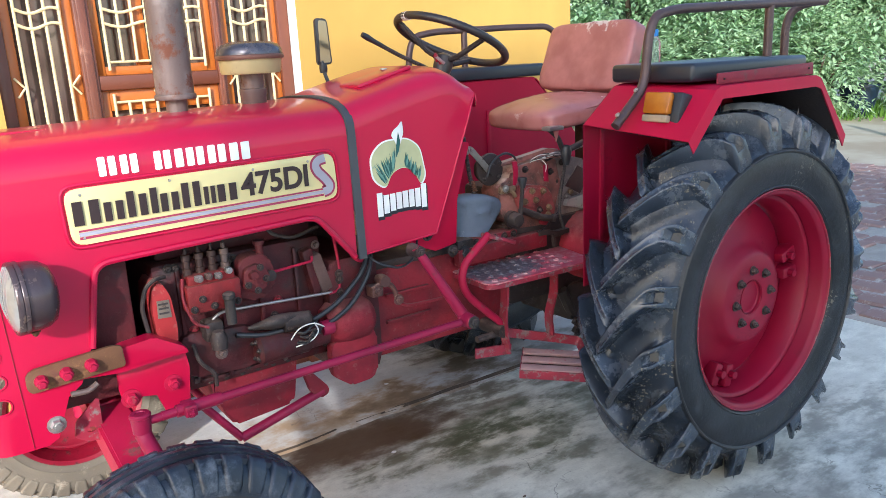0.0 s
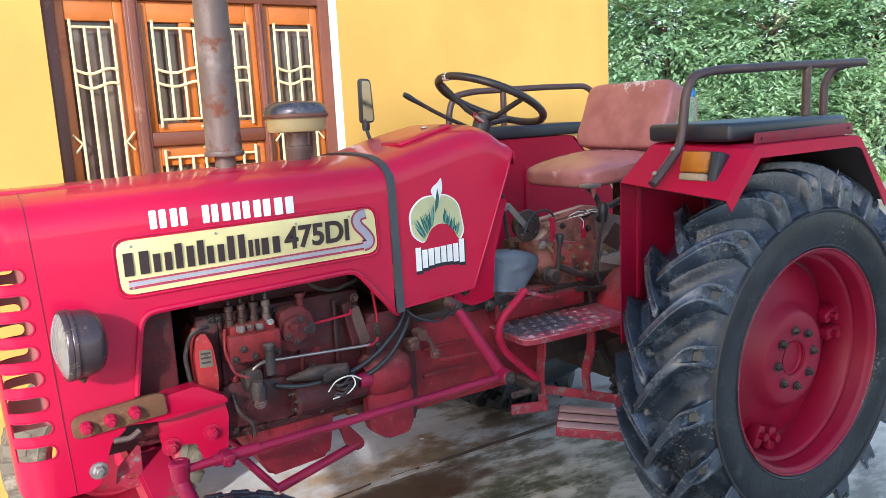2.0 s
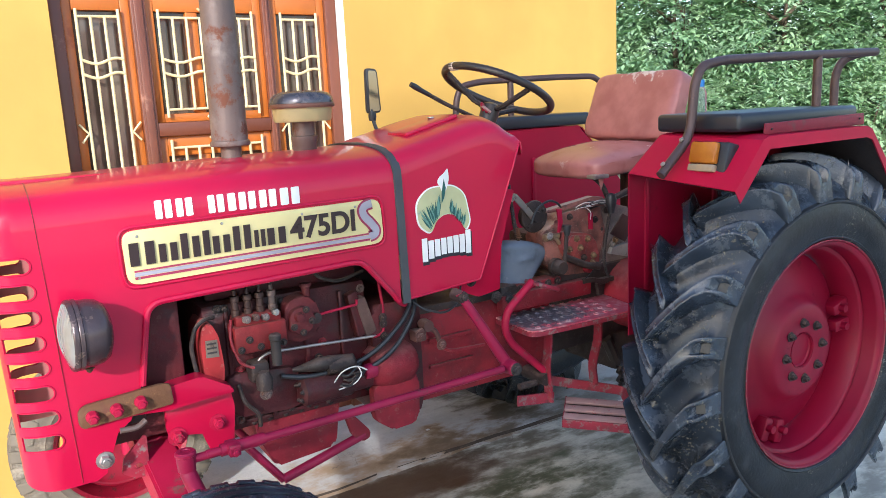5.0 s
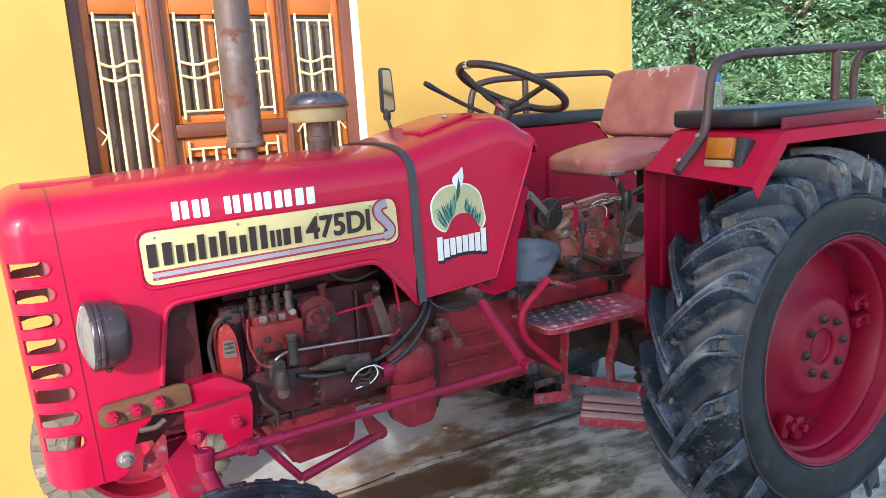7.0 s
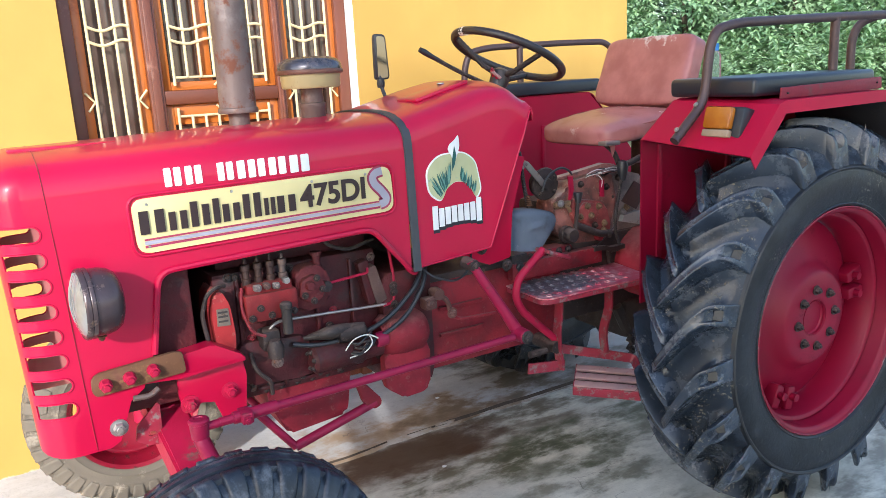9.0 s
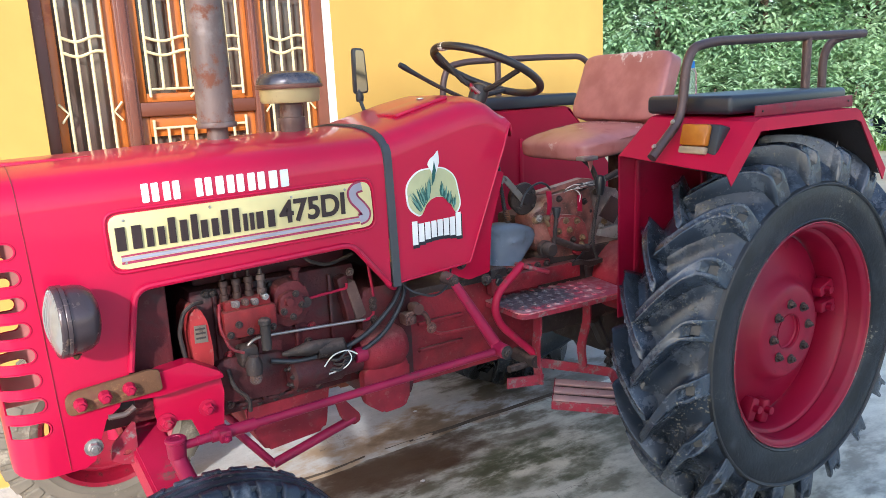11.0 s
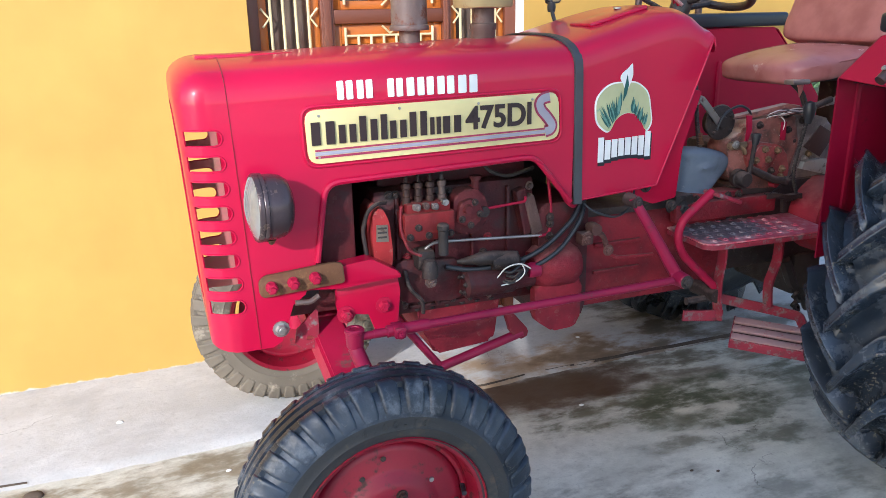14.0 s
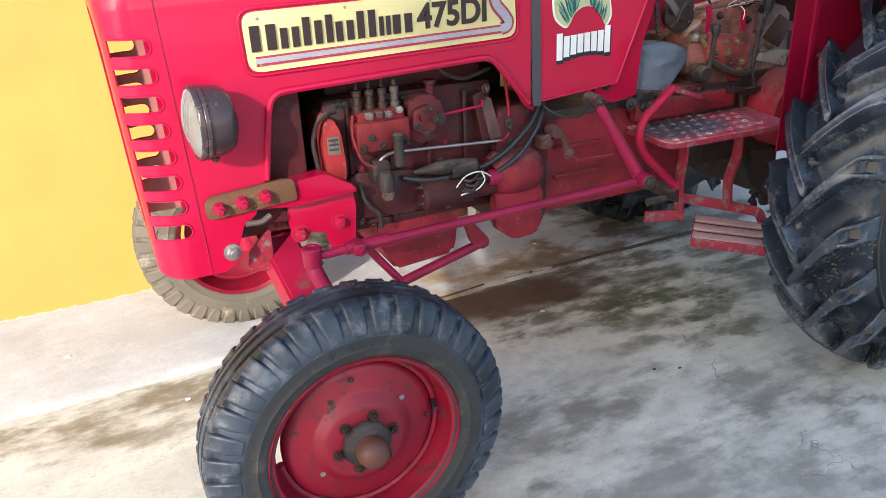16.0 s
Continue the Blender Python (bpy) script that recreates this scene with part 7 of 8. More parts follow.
    tube(bm, [(1.388, ry, 1.297), (1.515, ry, 1.405), (1.532, ry, 1.56), (1.56, ry, 1.612), (1.66, ry, 1.630)] + ([(2.12, ry, 1.642), (2.50, ry, 1.650)] if s < 0 else [(2.10, ry, 1.640), (2.35, ry, 1.640), (2.41, ry, 1.60), (2.42, ry, 1.40)]), 0.0145, 14, 0.05)
    rail = T("hand_rail", bm, WORNRAIL, "worn dark tubular hand rail")
    bm = B()
    px = 2.15 if s < 0 else 1.833
    tube(bm, [(px, ry, 1.46), (px, ry, 1.636)], 0.0150, 12, 0)
    part("rail_post", bm, WORNRAIL, rail)
    if s < 0:
        bm = B()
        tube(bm, [(2.40, f(-0.49), 1.30), (2.40, f(-0.49), 1.57), (2.42, f(-0.50), 1.625), (2.46, f(-0.54), 1.648), (2.50, ry, 1.650)], 0.0150, 12, 0.05)
        part("rail_return", bm, WORNRAIL, rail)
    for x, z in ((1.41, 1.318), (1.49, 1.385)):
        bm = B()
        hexbolt(bm, (x - 0.012, ry, z + 0.012), nrm, 0.0052, 0.005)
        part("bolt", bm, STEEL, rail)


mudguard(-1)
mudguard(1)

# ---- wheels
def tread_bar(parent, name, mat, c, side, turn, stations, inset=0.0):
    """One tread bar from the middle to the shoulder.
    stations: sideways, turn in degrees, half width, top radius, base radius, pocket depth."""
    bm = B()
    rings = []
    for dy, da, hw, rt, rb, deep in stations:
        a = turn + radians(da)
        ring = []
        for u, r in ((-1.32, rb), (-1.0, rt), (-0.62, rt), (-0.50, rt - deep), (0.50, rt - deep), (0.62, rt), (1.0, rt), (1.32, rb)):
            aa = a + u * hw / rt
            ring.append(bm.verts.new((c[0] + r * math.cos(aa), c[1] + side * (dy + (inset if r < rt - deep * 0.5 else 0)), c[2] + r * math.sin(aa))))
        rings.append(ring)
    for a, b in zip(rings, rings[1:]):
        for i in range(8):
            bm.faces.new((a[i], a[(i + 1) % 8], b[(i + 1) % 8], b[i]))
    bm.faces.new(rings[0])
    bm.faces.new(rings[-1][::-1])
    bmesh.ops.recalc_face_normals(bm, faces=bm.faces[:])
    sharp = [e for e in bm.edges if len(e.link_faces) == 2 and e.calc_face_angle(0) > 0.7]
    bmesh.ops.bevel(bm, geom=sharp, offset=0.003, segments=2, affect="EDGES", profile=0.5)
    return part(name, bm, mat, parent, smooth=35)


def rear_wheel(s):
    f = lambda y: C + s * (C - y)
    c = (1.943, f(-0.62), 0.665 if s < 0 else 0.705)
    k = s                                   # outward along y
    P = lambda prof: [(r, k * d) for r, d in prof]
    bm = B()
    lathe(bm, P([(0.06, 0.076), (0.075, 0.084), (0.150, 0.082), (0.165, 0.074), (0.180, 0.050), (0.20, 0.034), (0.24, 0.017), (0.285, 0.000), (0.315, -0.010), (0.330, -0.016), (0.330, -0.024), (0.28, -0.014), (0.19, 0.018), (0.06, 0.066)]), c, "y", 64, True)
    disc = T("rear_wheel", bm, RED_WHEEL_PANEL_SHADE, "large rear wheel with red disc and lugged black tyre")
    bm = B()
    lathe(bm, P([(0.0, 0.064), (0.055, 0.064), (0.062, 0.070), (0.062, 0.080)]), c, "y", 40)
    part("hub", bm, RED_WHEEL_PANEL_SHADE, disc)
    bm = B()
    lathe(bm, P([(0.386, 0.146), (0.388, 0.141), (0.380, 0.140), (0.368, 0.132), (0.365, 0.125), (0.363, 0.084), (0.361, 0.080), (0.350, 0.077), (0.347, 0.073), (0.337, 0.02), (0.335, 0.0), (0.336, -0.06), (0.357, -0.10), (0.364, -0.13), (0.386, -0.146), (0.386, -0.135), (0.372, -0.12), (0.346, -0.05), (0.346, 0.05), (0.366, 0.09), (0.374, 0.13)]), c, "y", 72, True)
    part("rim", bm, RED_WHEEL_PANEL_SHADE, disc)
    bm = B()
    lathe(bm, P([(0.3842, 0.1455), (0.3865, 0.1485), (0.3893, 0.1465)]), c, "y", 72)
    part("rim_edge", bm, RED_CHIPPED, disc, "chipped rim edge")
    for j in range(8):
        a = radians(5 + 45 * j)
        bm = B()
        hexbolt(bm, (c[0] + 0.1 * math.cos(a), c[1] + k * 0.084, c[2] + 0.1 * math.sin(a)), (0, k, 0), 0.0115, 0.016)
        part("wheel_bolt", bm, GREASE_SHADE, disc)
    for a0 in (12, 132, 252):
        for da in (-7, 7):
            a = radians(a0 + da)
            d = Vector((math.cos(a), 0, math.sin(a)))
            t = Vector((-math.sin(a), 0, math.cos(a)))
            o = Vector(c) + d * 0.298 + Vector((0, k * 0.03, 0))
            bm = B()
            m = Matrix(((d.x, t.x, 0, o.x), (0, 0, k, o.y), (d.z, t.z, 0, o.z), (0, 0, 0, 1)))
            box(bm, (-0.045, -0.021, -0.04), (0.040, 0.021, 0.016), 0.010)
            lathe(bm, [(0, 0.01), (0.014, 0.01), (0.014, 0.036), (0, 0.038)], (-0.010, 0, 0), "z", 10)
            bmesh.ops.transform(bm, matrix=m, verts=bm.verts[:])
            part("rim_clamp", bm, RED_WHEEL_PANEL_SHADE, disc)
    bm = B()
    wall = [(0.388, 0.130), (0.3895, 0.143), (0.392, 0.147), (0.398, 0.152), (0.402, 0.149), (0.43, 0.158), (0.46, 0.162), (0.49, 0.161), (0.508, 0.157), (0.511, 0.161), (0.519, 0.161), (0.524, 0.152)]
    crown = [(0.524, 0.152), (0.531, 0.147), (0.544, 0.136), (0.560, 0.113), (0.582, 0.07), (0.600, 0.03)]
    spine = [(0.160, 0.0), (0.128, 1.2), (0.100, 4.2), (0.075, 7.3), (0.045, 11.0), (0.012, 15.0), (-0.03, 19.5)]
    pitch = 2 * math.pi / 20
    ground_line = crown + [(0.606, 0.0)]

    def lean(d):
        for (d0, t0), (d1, t1) in zip(spine, spine[1:]):
            if d >= d1:
                return t0 + (t1 - t0) * (d0 - d) / (d0 - d1)
        return 19.5

    # carcass between the lugs: hollowed, running up in a fillet against each lug
    rows_ = []
    for i in range(31):
        d = 0.152 * (1 - 2 * i / 30)
        e = abs(d)
        base_r = 0.606
        for (r0, d0), (r1, d1) in zip(ground_line, ground_line[1:]):
            if d0 >= e >= d1:
                base_r = r0 + (r1 - r0) * (d0 - e) / (d0 - d1)
        phase = radians(165.3) + (0.0 if d * k >= 0 else math.pi / 20) + radians(lean(e))
        fade = min(1.0, (0.152 - e) / 0.03)
        row = []
        for q in range(420):
            g = 2 * math.pi * q / 420
            u = ((g - phase) / pitch + 0.5) % 1.0 - 0.5
            rise = 0.030 * math.exp(-(max(0.0, abs(u) * pitch * 0.6 - 0.026) / 0.019) ** 1.3) * fade
            rr = base_r + rise - 0.006 * fade
            row.append(bm.verts.new((c[0] + rr * math.cos(g), c[1] + d, c[2] + rr * math.sin(g))))
        rows_.append(row)
    for ra, rb in zip(rows_, rows_[1:]):
        for q in range(420):
            bm.faces.new((ra[q], ra[(q + 1) % 420], rb[(q + 1) % 420], rb[q]))
    part("tyre", bm, GROOVE_SHADE, disc, "black lugged tyre with dried mud", 35)
    for q in (1, -1):
        bm = B()
        lathe(bm, [(r, q * d) for r, d in wall], c, "y", 120)
        part("sidewall", bm, RUBBER, disc, "black tyre sidewall", 35)
    bm = B()
    lathe(bm, P([(0.5115, 0.1612), (0.515, 0.1642), (0.5185, 0.1612)]), c, "y", 120)
    part("mould_ring", bm, WALLDUST, disc, "dusty moulded ring")
    bar = [(-0.024, 19.0, 0.014, 0.664, 0.590, 0.001), (-0.014, 17.9, 0.021, 0.671, 0.590, 0.001), (0.012, 15.0, 0.021, 0.672, 0.590, 0.001), (0.045, 11.0, 0.021, 0.670, 0.582, 0.001), (0.075, 7.3, 0.022, 0.665, 0.566, 0.001), (0.100, 4.2, 0.024, 0.656, 0.552, 0.001),
           (0.120, 2.0, 0.028, 0.643, 0.542, 0.001), (0.128, 1.2, 0.029, 0.636, 0.538, 0.002), (0.131, 1.0, 0.030, 0.633, 0.536, 0.035), (0.148, 0.4, 0.032, 0.622, 0.528, 0.045), (0.154, 0.2, 0.032, 0.608, 0.524, 0.024), (0.160, 0.0, 0.030, 0.566, 0.520, 0.006)]
    for j in range(20):
        a0 = radians(165.3 + 18 * j)
        # Far wheel's lugs use the darker sidewall rubber; its shade sits in that colour.
        tread_bar(disc, "tread_lug", TREADRUBBER if s < 0 else RUBBER, c, k, a0, bar)
        tread_bar(disc, "tread_lug", TREADRUBBER if s < 0 else RUBBER, c, -k, a0 + math.pi / 20, bar)
        bm = B()
        aa = a0 + radians(0.4)
        va = []
        for dy, rr in ((0.134, 0.599), (0.1525, 0.584)):
            for u in (-0.47, 0.47):
                for dr in (0.0, -0.006):
                    ag = aa + u * 0.034 / 0.62
                    va.append(bm.verts.new((c[0] + (rr + dr) * math.cos(ag), c[1] + k * dy, c[2] + (rr + dr) * math.sin(ag))))
        bmesh.ops.convex_hull(bm, input=va)
        part("lug_pocket", bm, MOULDED, disc, "dusty pocket in the lug's end", 0)
        bm = B()
        aa = a0 + radians(9.0)
        lathe(bm, [(0.0045, -0.003), (0.004, 0.004), (0, 0.005)], (c[0] + 0.553 * math.cos(aa), c[1] + k * 0.112, c[2] + 0.553 * math.sin(aa)), n=8, way=(math.cos(aa), 0, math.sin(aa)))
        part("wear_bump", bm, RUBBER_DUSTY, disc)
    # the whole wheel is a little under its nominal size
    shrink = Matrix.Translation(c) @ Matrix.Diagonal((0.99, 1.0, 0.99, 1.0)) @ Matrix.Translation(-Vector(c))
    for ob in (disc, *disc.children):
        ob.data.transform(shrink)


rear_wheel(-1)
rear_wheel(1)


def front_wheel(s):
    f = lambda y: C + s * (C - y)
    c = (0.0 if s < 0 else -0.017, f(FWY), FWZ if s < 0 else FWZ + 0.04)
    k = s
    P = lambda prof: [(r, k * d) for r, d in prof]
    rub = FRONTRUBBER if s < 0 else RUBBER_DUSTY
    bm = B()
    lathe(bm, P([(0.045, 0.055), (0.085, 0.055), (0.10, 0.050), (0.115, 0.034), (0.125, 0.030), (0.165, 0.024), (0.178, 0.020), (0.185, 0.010), (0.185, 0.0), (0.17, 0.014), (0.11, 0.026), (0.045, 0.046)]), c, "y", 56, True)
    disc = T("front_wheel", bm, RED_FRONT, "front wheel with red disc and ribbed tyre")
    bm = B()
    lathe(bm, P([(0.227, 0.080), (0.229, 0.075), (0.222, 0.070), (0.212, 0.066), (0.208, 0.04), (0.202, 0.026), (0.2, 0.0), (0.202, -0.03), (0.208, -0.05), (0.214, -0.072), (0.227, -0.08), (0.226, -0.07), (0.218, -0.05), (0.207, -0.02), (0.207, 0.03), (0.217, 0.055)]), c, "y", 64, True)
    part("rim", bm, RED_FRONT, disc)
    # the disc is welded in along its edge, but for two open crescents
    for a0, a1 in ((98, 158), (188, 432)):
        bm = B()
        m_ = max(3, (a1 - a0) // 6)
        tube(bm, [(c[0] + 0.193 * math.cos(radians(q)), c[1] + k * 0.008, c[2] + 0.193 * math.sin(radians(q))) for q in [a0 + (a1 - a0) * w / m_ for w in range(m_ + 1)]], 0.0105, 8, 0)
        part("disc_weld", bm, RED_FRONT, disc)
    bm = B()
    a = radians(8)
    tube(bm, [(c[0] + 0.19 * math.cos(a), c[1] + k * 0.01, c[2] + 0.19 * math.sin(a)), (c[0] + 0.18 * math.cos(a), c[1] + k * 0.05, c[2] + 0.18 * math.sin(a))], 0.0065, 8, 0)
    part("valve_stem", bm, BLACK, disc, "black valve stem")
    for j in range(6):
        a = radians(12 + 60 * j)
        bm = B()
        hexbolt(bm, (c[0] + 0.068 * math.cos(a), c[1] + k * 0.055, c[2] + 0.068 * math.sin(a)), (0, k, 0), 0.0095, 0.016)
        part("wheel_bolt", bm, STUB, disc)
    for j, (a0, rr, m_) in enumerate(((35, 0.125, STEEL), (215, 0.125, STEEL), (0, 0.165, DARK_IRON), (120, 0.13, DARK_IRON), (95, 0.155, DARK_IRON))):
        a = radians(a0)
        bm = B()
        lathe(bm, [(0, 0), (0.007, 0), (0.006, 0.003), (0, 0.003)], (c[0] + rr * math.cos(a), c[1] + k * 0.03, c[2] + rr * math.sin(a)), n=10, way=(0, k, 0))
        part("disc_hole" if m_ is DARK_IRON else "rivet", bm, m_, disc)
    bm = B()
    lathe(bm, P([(0.056, 0.05), (0.058, 0.066), (0.054, 0.074), (0.044, 0.080), (0.036, 0.084), (0.036, 0.088)]), c, "y", 28)
    hub = part("hub", bm, DARK_IRON, disc, "greasy dark hub")
    bm = B()
    lathe(bm, P([(0.036, 0.080), (0.037, 0.10), (0.033, 0.118), (0.020, 0.128), (0, 0.131)]), c, "y", 28)
    part("hub_cap", bm, BROWNCAP, disc, "rusty hub cap")
    bm = B()
    wall = [(0.218, 0.068), (0.230, 0.077), (0.240, 0.080), (0.250, 0.0825), (0.253, 0.0845), (0.256, 0.083), (0.272, 0.084), (0.282, 0.084)]
    half = [(0.282, 0.084), (0.296, 0.083), (0.310, 0.078), (0.324, 0.070), (0.336, 0.060), (0.341, 0.052), (0.353, 0.050), (0.357, 0.034), (0.357, 0.032), (0.345, 0.030), (0.345, 0.024), (0.359, 0.022), (0.361, 0.007), (0.349, 0.005)]
    lathe(bm, half + [(r, -d) for r, d in reversed(half)], c, "y", 96)
    part("tyre", bm, rub, disc, "ribbed black front tyre" if s < 0 else "dust-caked front tyre", 32)
    for q in (1, -1):
        bm = B()
        lathe(bm, [(r, q * d) for r, d in wall], c, "y", 96)
        part("sidewall", bm, WALLDUST if s < 0 else RUBBER_DUSTY, disc, "dusty tyre sidewall", 32)
    block = [(0.034, 1.0, 0.020, 0.360, 0.335, 0.001), (0.050, 0.7, 0.021, 0.359, 0.330, 0.001), (0.060, 0.3, 0.021, 0.353, 0.325, 0.001), (0.071, 0.0, 0.020, 0.337, 0.312, 0.001), (0.0805, -0.3, 0.0165, 0.316, 0.300, 0.001), (0.0865, -0.5, 0.012, 0.296, 0.288, 0.0005)]
    for j in range(36):
        a0 = 2 * math.pi * j / 36
        tread_bar(disc, "tread_block", rub, c, k, a0, block)
        tread_bar(disc, "tread_block", rub, c, -k, a0 + math.pi / 36, block)


    # tyre size moulded on the outer sidewall
    if s < 0:
        for q, ch in enumerate("6.00-16"):
            cu = bpy.data.curves.new("size_letter", "FONT")
            cu.body, cu.size, cu.extrude, cu.align_x = ch, 0.026, 0.0012, "CENTER"
            tmp = bpy.data.objects.new("tmp", cu)
            scene.collection.objects.link(tmp)
            me = bpy.data.meshes.new_from_object(tmp.evaluated_get(bpy.context.evaluated_depsgraph_get()))
            bpy.data.objects.remove(tmp)
            bpy.data.curves.remove(cu)
            a = radians(104 - 5.0 * q)
            d = Vector((math.cos(a), 0, math.sin(a)))
            t = Vector((math.sin(a), 0, -math.cos(a)))
            o = Vector(c) + d * 0.258 + Vector((0, -0.084, 0))
            me.transform(Matrix(((t.x, d.x, 0, o.x), (0, 0, -1, o.y), (t.z, d.z, 0, o.z), (0, 0, 0, 1))))
            me.materials.append(WALLDUST)
            ob = new("size_letter", me)
            ob.parent = disc


front_wheel(-1)
front_wheel(1)

# ================= things beyond the tractor =================
# bottle with a blue cap on the far mudguard
bx_, by_, bz_ = 1.735, -0.435, 1.469
bottle = thing("water_bottle", (bx_, by_, bz_), "clear plastic water bottle with a blue cap", "bottle")
bm = B()
lathe(bm, [(0, 0), (0.017, 0), (0.019, 0.004), (0.019, 0.035), (0.0175, 0.038), (0.019, 0.041), (0.019, 0.066), (0.012, 0.080), (0.008, 0.084), (0.008, 0.09), (0, 0.09)], (bx_, by_, bz_), "z", 24)
part("bottle_body", bm, CLEAR, bottle)
bm = B()
lathe(bm, [(0, 0.084), (0.011, 0.084), (0.011, 0.104), (0.009, 0.107), (0, 0.107)], (bx_, by_, bz_), "z", 18)
part("bottle_cap", bm, BLUE, bottle)

# ---- trees and shrubs
def leaf_cloud(bm, centre, size, n, leaf, seed, droop=0.35):
    r = random.Random(seed)
    cx, cy, cz = centre
    clumps = []
    for _ in range(max(8, n // 36)):
        while True:
            p = Vector((r.uniform(-1, 1), r.uniform(-1, 1), r.uniform(-1, 1)))
            L = p.length
            if 0.35 < L < 1.0 and r.random() < L:
                break
        lump = 0.78 + 0.45 * noise.noise(p * 1.7 + Vector((seed, 0, 0)))
        clumps.append(Vector((cx + p.x * size[0] * lump, cy + p.y * size[1] * lump, cz + p.z * size[2] * lump)))
    for q in clumps:
        out = (q - Vector(centre)).normalized()
        for _ in range(4):
            p = q + Vector((r.gauss(0, 0.18), r.gauss(0, 0.18), r.gauss(0, 0.14)))
            if p.z < 0.05:
                continue
            # one drooping sprig with its leaflets in pairs
            d = (out * 0.7 + Vector((r.uniform(-1, 1), r.uniform(-1, 1), r.uniform(-0.5, 0.5)))).normalized()
            side = d.cross(Vector((r.uniform(-0.4, 0.4), r.uniform(-0.4, 0.4), 1))).normalized()
            run = leaf * r.uniform(1.8, 3.0)
            for j in range(9):
                w = j / 8
                at = p + d * run * w + Vector((0, 0, -droop * run * w * w))
                if j == 8:
                    e = d + Vector((0, 0, -droop))
                else:
                    e = d * 0.75 + side * (1 if j % 2 else -1) + Vector((0, 0, r.uniform(-0.5, 0.05)))
                e = (e + Vector((r.uniform(-0.2, 0.2), r.uniform(-0.2, 0.2), r.uniform(-0.2, 0.2)))).normalized()
                L = leaf * r.uniform(0.75, 1.15) * (1 - 0.35 * abs(w - 0.45))
                wide = e.cross(Vector((r.uniform(-0.3, 0.3), r.uniform(-0.3, 0.3), 1))).normalized() * L * r.uniform(0.19, 0.27)
                lift = wide.cross(e).normalized() * L * 0.07
                a = bm.verts.new(at)
                b = bm.verts.new(at + e * L * 0.42 + wide + lift)
                c_ = bm.verts.new(at + e * L - lift)
                f = bm.verts.new(at + e * L * 0.42 - wide + lift)
                bm.faces.new((a, b, c_))
                bm.faces.new((a, c_, f))


def tree(at, height, spread, leaves, leaf, mat, seed, label):
    r = random.Random(seed)
    x, y = at
    ob = thing("tree", (x, y, 0), label, "tree", "trees behind the yard")
    bm = B()
    bend = [(x, y, -0.05), (x + r.uniform(-0.1, 0.1), y + r.uniform(-0.1, 0.1), height * 0.25), (x + r.uniform(-0.25, 0.25), y + r.uniform(-0.2, 0.2), height * 0.5), (x + r.uniform(-0.3, 0.3), y, height * 0.8)]
    P = smooth_path(bend, 0.5)
    tube(bm, P, [0.10 * (1 - 0.75 * i / (len(P) - 1)) for i in range(len(P))], 8, 0)
    part("trunk", bm, BARK, ob)
    for k in range(7):
        a = r.uniform(0, 6.28)
        h = height * r.uniform(0.15, 0.6)
        bm = B()
        q = Vector((x, y, h))
        e = q + Vector((math.cos(a) * spread * 0.8, math.sin(a) * spread * 0.8, height * r.uniform(0.1, 0.3)))
        P = smooth_path([q, q.lerp(e, 0.5) + Vector((0, 0, 0.1)), e], 0.3)
        tube(bm, P, [0.04 * (1 - 0.8 * i / (len(P) - 1)) for i in range(len(P))], 6, 0)
        part("limb", bm, BARK, ob)
    bm = B()
    leaf_cloud(bm, (x, y, height * 0.55), (spread, spread, height * 0.52), leaves, leaf, seed)
    part("crown", bm, mat, ob, smooth=0)


TREES = [(11.2, 10.6, 5.2, 1.9), (12.4, 8.9, 5.4, 1.9), (13.4, 7.4, 5.0, 1.8), (14.6, 5.9, 5.2, 1.8), (16.2, 4.9, 5.0, 2.0), (13.8, 10.6, 6.5, 2.2), (15.6, 8.8, 6.8, 2.3), (17.2, 6.8, 6.6, 2.3), (18.6, 4.6, 6.4, 2.3), (17.5, 2.9, 5.6, 1.9)]
for k, (x, y, h, sp) in enumerate(TREES):
    tree((x, y), h, sp, 14500 if k < 5 else 10000, 0.175 if k < 5 else 0.20, LEAF if k < 5 else LEAF_DARK, 50 + k, "dense leafy green tree at the edge of the yard" if k < 5 else "dark green tree behind the first row")

for k, (x, y) in enumerate(((10.9, 8.6), (11.9, 7.5), (12.7, 6.6), (13.5, 5.7), (15.4, 4.2), (16.6, 3.4), (14.6, 6.8))):
    ob = thing("shrub", (x, y, 0), "low leafy shrub in front of the trees", "shrub", "shrubs before the trees")
    bm = B()
    for j in range(6):
        a = j * 1.05 + k
        tube(bm, [(x, y, -0.03), (x + 0.25 * math.cos(a), y + 0.25 * math.sin(a), 0.6), (x + 0.55 * math.cos(a), y + 0.55 * math.sin(a), 1.2)], 0.018, 6, 0.2)
    part("stems", bm, BARK, ob)
    bm = B()
    leaf_cloud(bm, (x, y, 1.0), (0.95, 0.95, 1.0), 5200, 0.15, 90 + k)
    part("crown", bm, LEAF, ob, smooth=0)

# grass at the foot of the trees
bm = B()
r = random.Random(9)
for _ in range(5000):
    u = r.random()
    x, y = 11.5 + u * 6.5 + r.gauss(0, 0.5), 8.2 - u * 5.2 + r.gauss(0, 0.5)
    h = r.uniform(0.12, 0.34)
    a = r.uniform(0, 6.28)
    dx, dy = math.cos(a) * 0.018, math.sin(a) * 0.018
    lx, ly = r.uniform(-0.1, 0.1), r.uniform(-0.1, 0.1)
    bm.faces.new((bm.verts.new((x - dx, y - dy, -0.01)), bm.verts.new((x + dx, y + dy, -0.01)), bm.verts.new((x + lx, y + ly, h))))
tagged(part("grass", bm, GRASS, smooth=0), "bright green grass at the foot of the trees", "grass", kind="stuff")

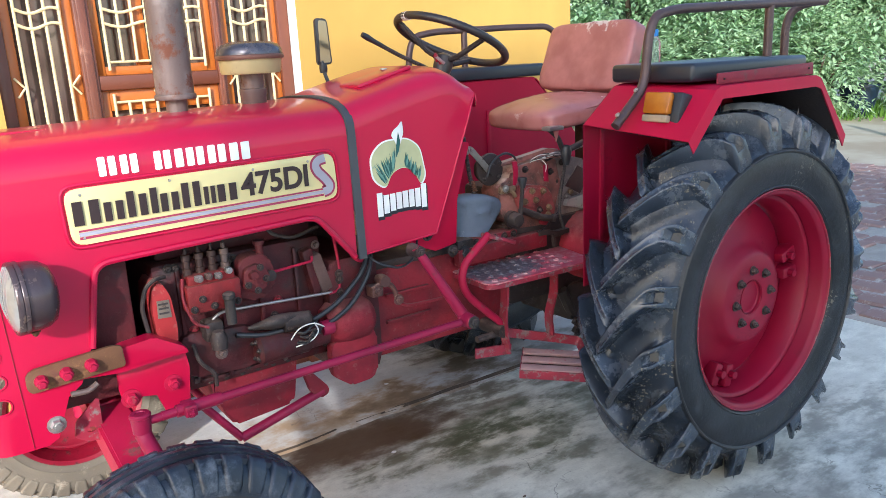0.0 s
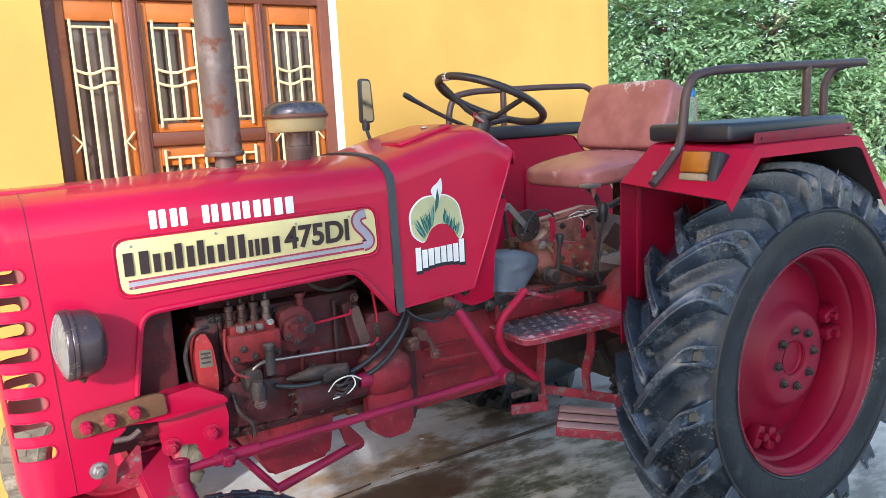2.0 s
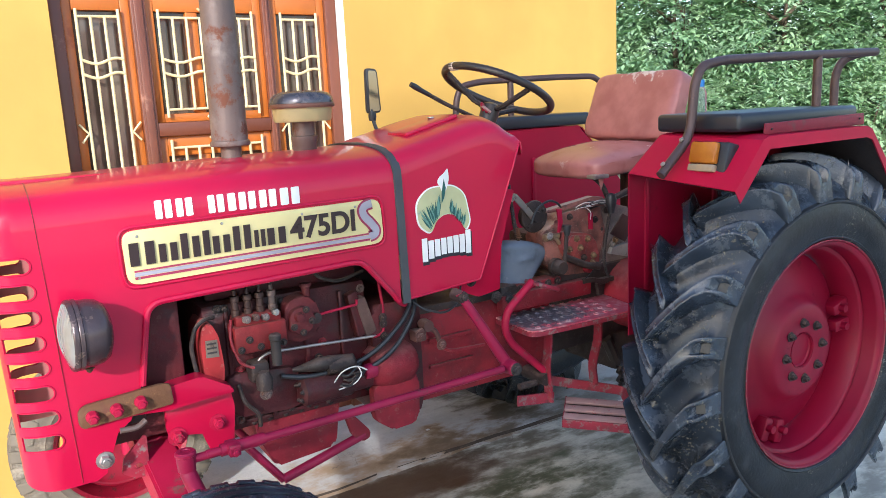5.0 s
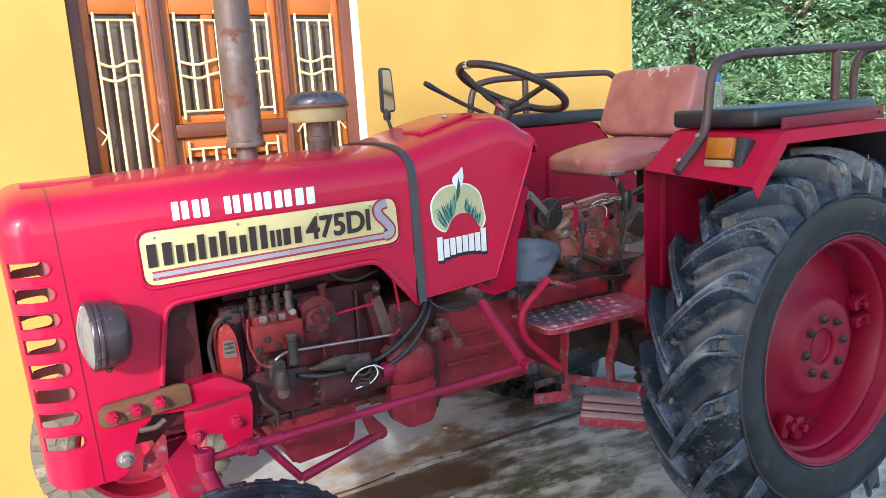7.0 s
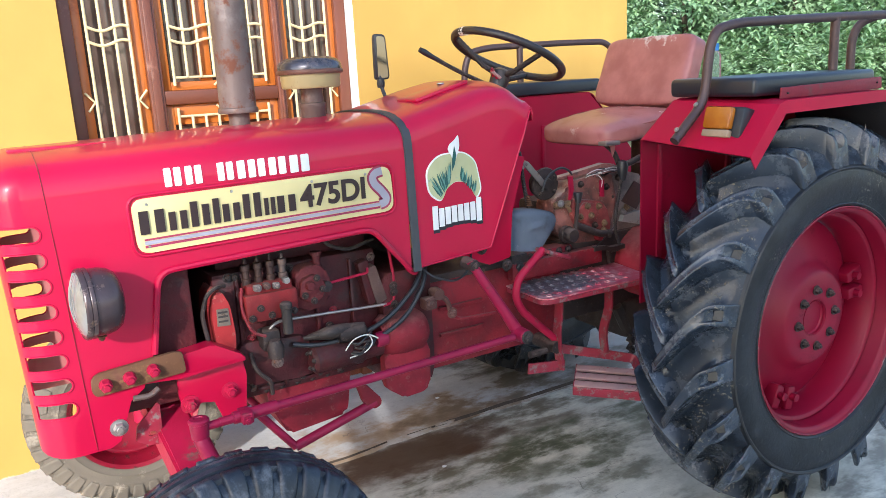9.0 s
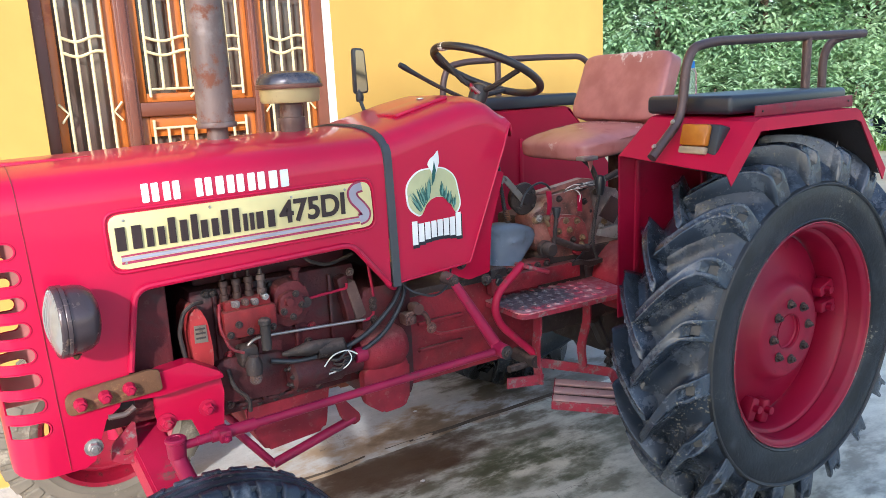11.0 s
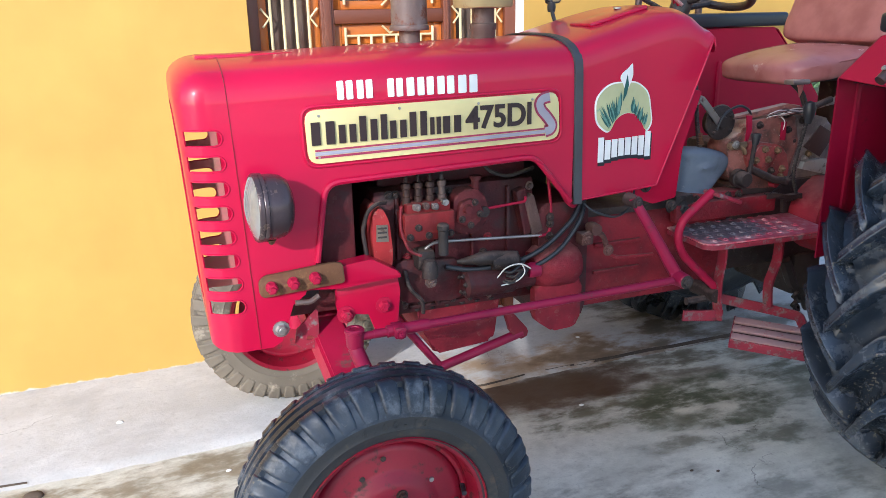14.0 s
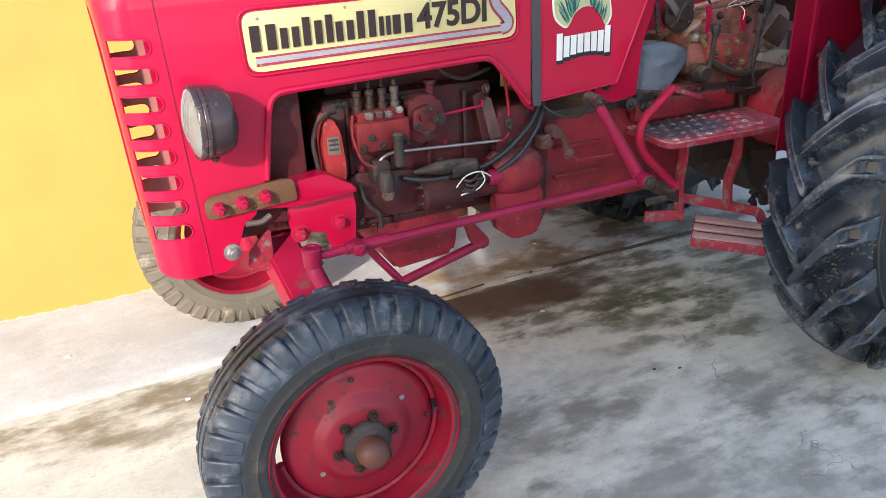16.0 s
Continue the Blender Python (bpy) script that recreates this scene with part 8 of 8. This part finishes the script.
# dark plastic tub by the trees
tx, ty_ = 14.6, 5.35
bm = B()
lathe(bm, [(0, 0.01), (0.26, 0.0), (0.27, 0.02), (0.34, 0.55), (0.37, 0.56), (0.37, 0.60), (0.34, 0.60), (0.32, 0.56), (0.25, 0.05), (0, 0.05)], (tx, ty_, 0), "z", 32)
tagged(part("plastic_tub", bm, TUB), "dark blue plastic tub standing on the earth", "tub")
# red post at the yard's edge
px_, py_ = 11.76, 3.36
bm = B()
box(bm, (px_ - 0.05, py_ - 0.05, -0.02), (px_ + 0.05, py_ + 0.05, 0.72), 0.01)
tagged(part("gate_post", bm, RED_CHIPPED), "rust-red iron gate post", "post")

# small stones and chips on the yard
for k, (x, y, z, rad, m_) in enumerate(((-0.935, 0.405, 0.0, 0.022, BARK), (-0.32, 0.317, 0.0, 0.007, REVEAL), (-0.676, 0.753, 0.034, 0.010, REVEAL), (1.31, 0.77, 0.035, 0.007, REVEAL), (1.22, -0.317, 0.0, 0.005, BARK), (1.14, -0.282, 0.0, 0.005, BARK), (1.03, 0.254, 0.0, 0.007, REVEAL))):
    bm = B()
    bmesh.ops.create_icosphere(bm, subdivisions=2, radius=rad)
    for v in bm.verts:
        v.co *= 1 + 0.35 * noise.noise(v.co / rad + Vector((k, 0, 0)))
        v.co = Vector((x + v.co.x * 1.5, y + v.co.y, z + rad * 0.2 + v.co.z * 0.5))
    tagged(part("pebble", bm, m_, smooth=50), "brown stone chip on the concrete" if m_ is BARK else "pale stone chip on the concrete", "stone", "stone chips on the yard")

# ---- brick paving past the concrete, laid piece by piece
paving = tagged(part("paving_bed", box(B(), (3.75, -2.4, -0.03), (9.0, 4.6, 0.004)), concrete("sandy_bed", (0.40, 0.37, 0.33), (0.30, 0.27, 0.23), None, None), smooth=0), "sandy bed of the worn brick paving", "pavement", kind="structure")
shapes = []
for k in range(5):
    bm = B()
    box(bm, (-0.115, -0.055, 0), (0.115, 0.055, 0.03), 0.012, None, 1)
    r = random.Random(k)
    for v in bm.verts:
        v.co += Vector((r.uniform(-0.008, 0.008), r.uniform(-0.008, 0.008), r.uniform(-0.003, 0.003)))
    me = bpy.data.meshes.new("brick")
    bm.to_mesh(me)
    bm.free()
    me.materials.append(BRICK)
    shapes.append(me)
r = random.Random(77)
count = 0
for row in range(22):
    for col in range(14):
        x = 3.9 + row * 0.235
        y = -0.75 + col * 0.24 + (x - 3.9) * 0.12 + (0.12 if row % 2 else 0)
        if r.random() < 0.06 or count >= 300:
            continue
        ob = new("brick", shapes[r.randrange(5)])
        ob.parent = paving
        ob.matrix_basis = pose(x + r.uniform(-0.012, 0.012), y + r.uniform(-0.012, 0.012), -0.008 + r.uniform(-0.006, 0.004), r.uniform(-2, 2), r.uniform(-2, 2), 90 + r.uniform(-5, 5)) @ Matrix.Diagonal((1, 1.85, 1, 1))
        count += 1
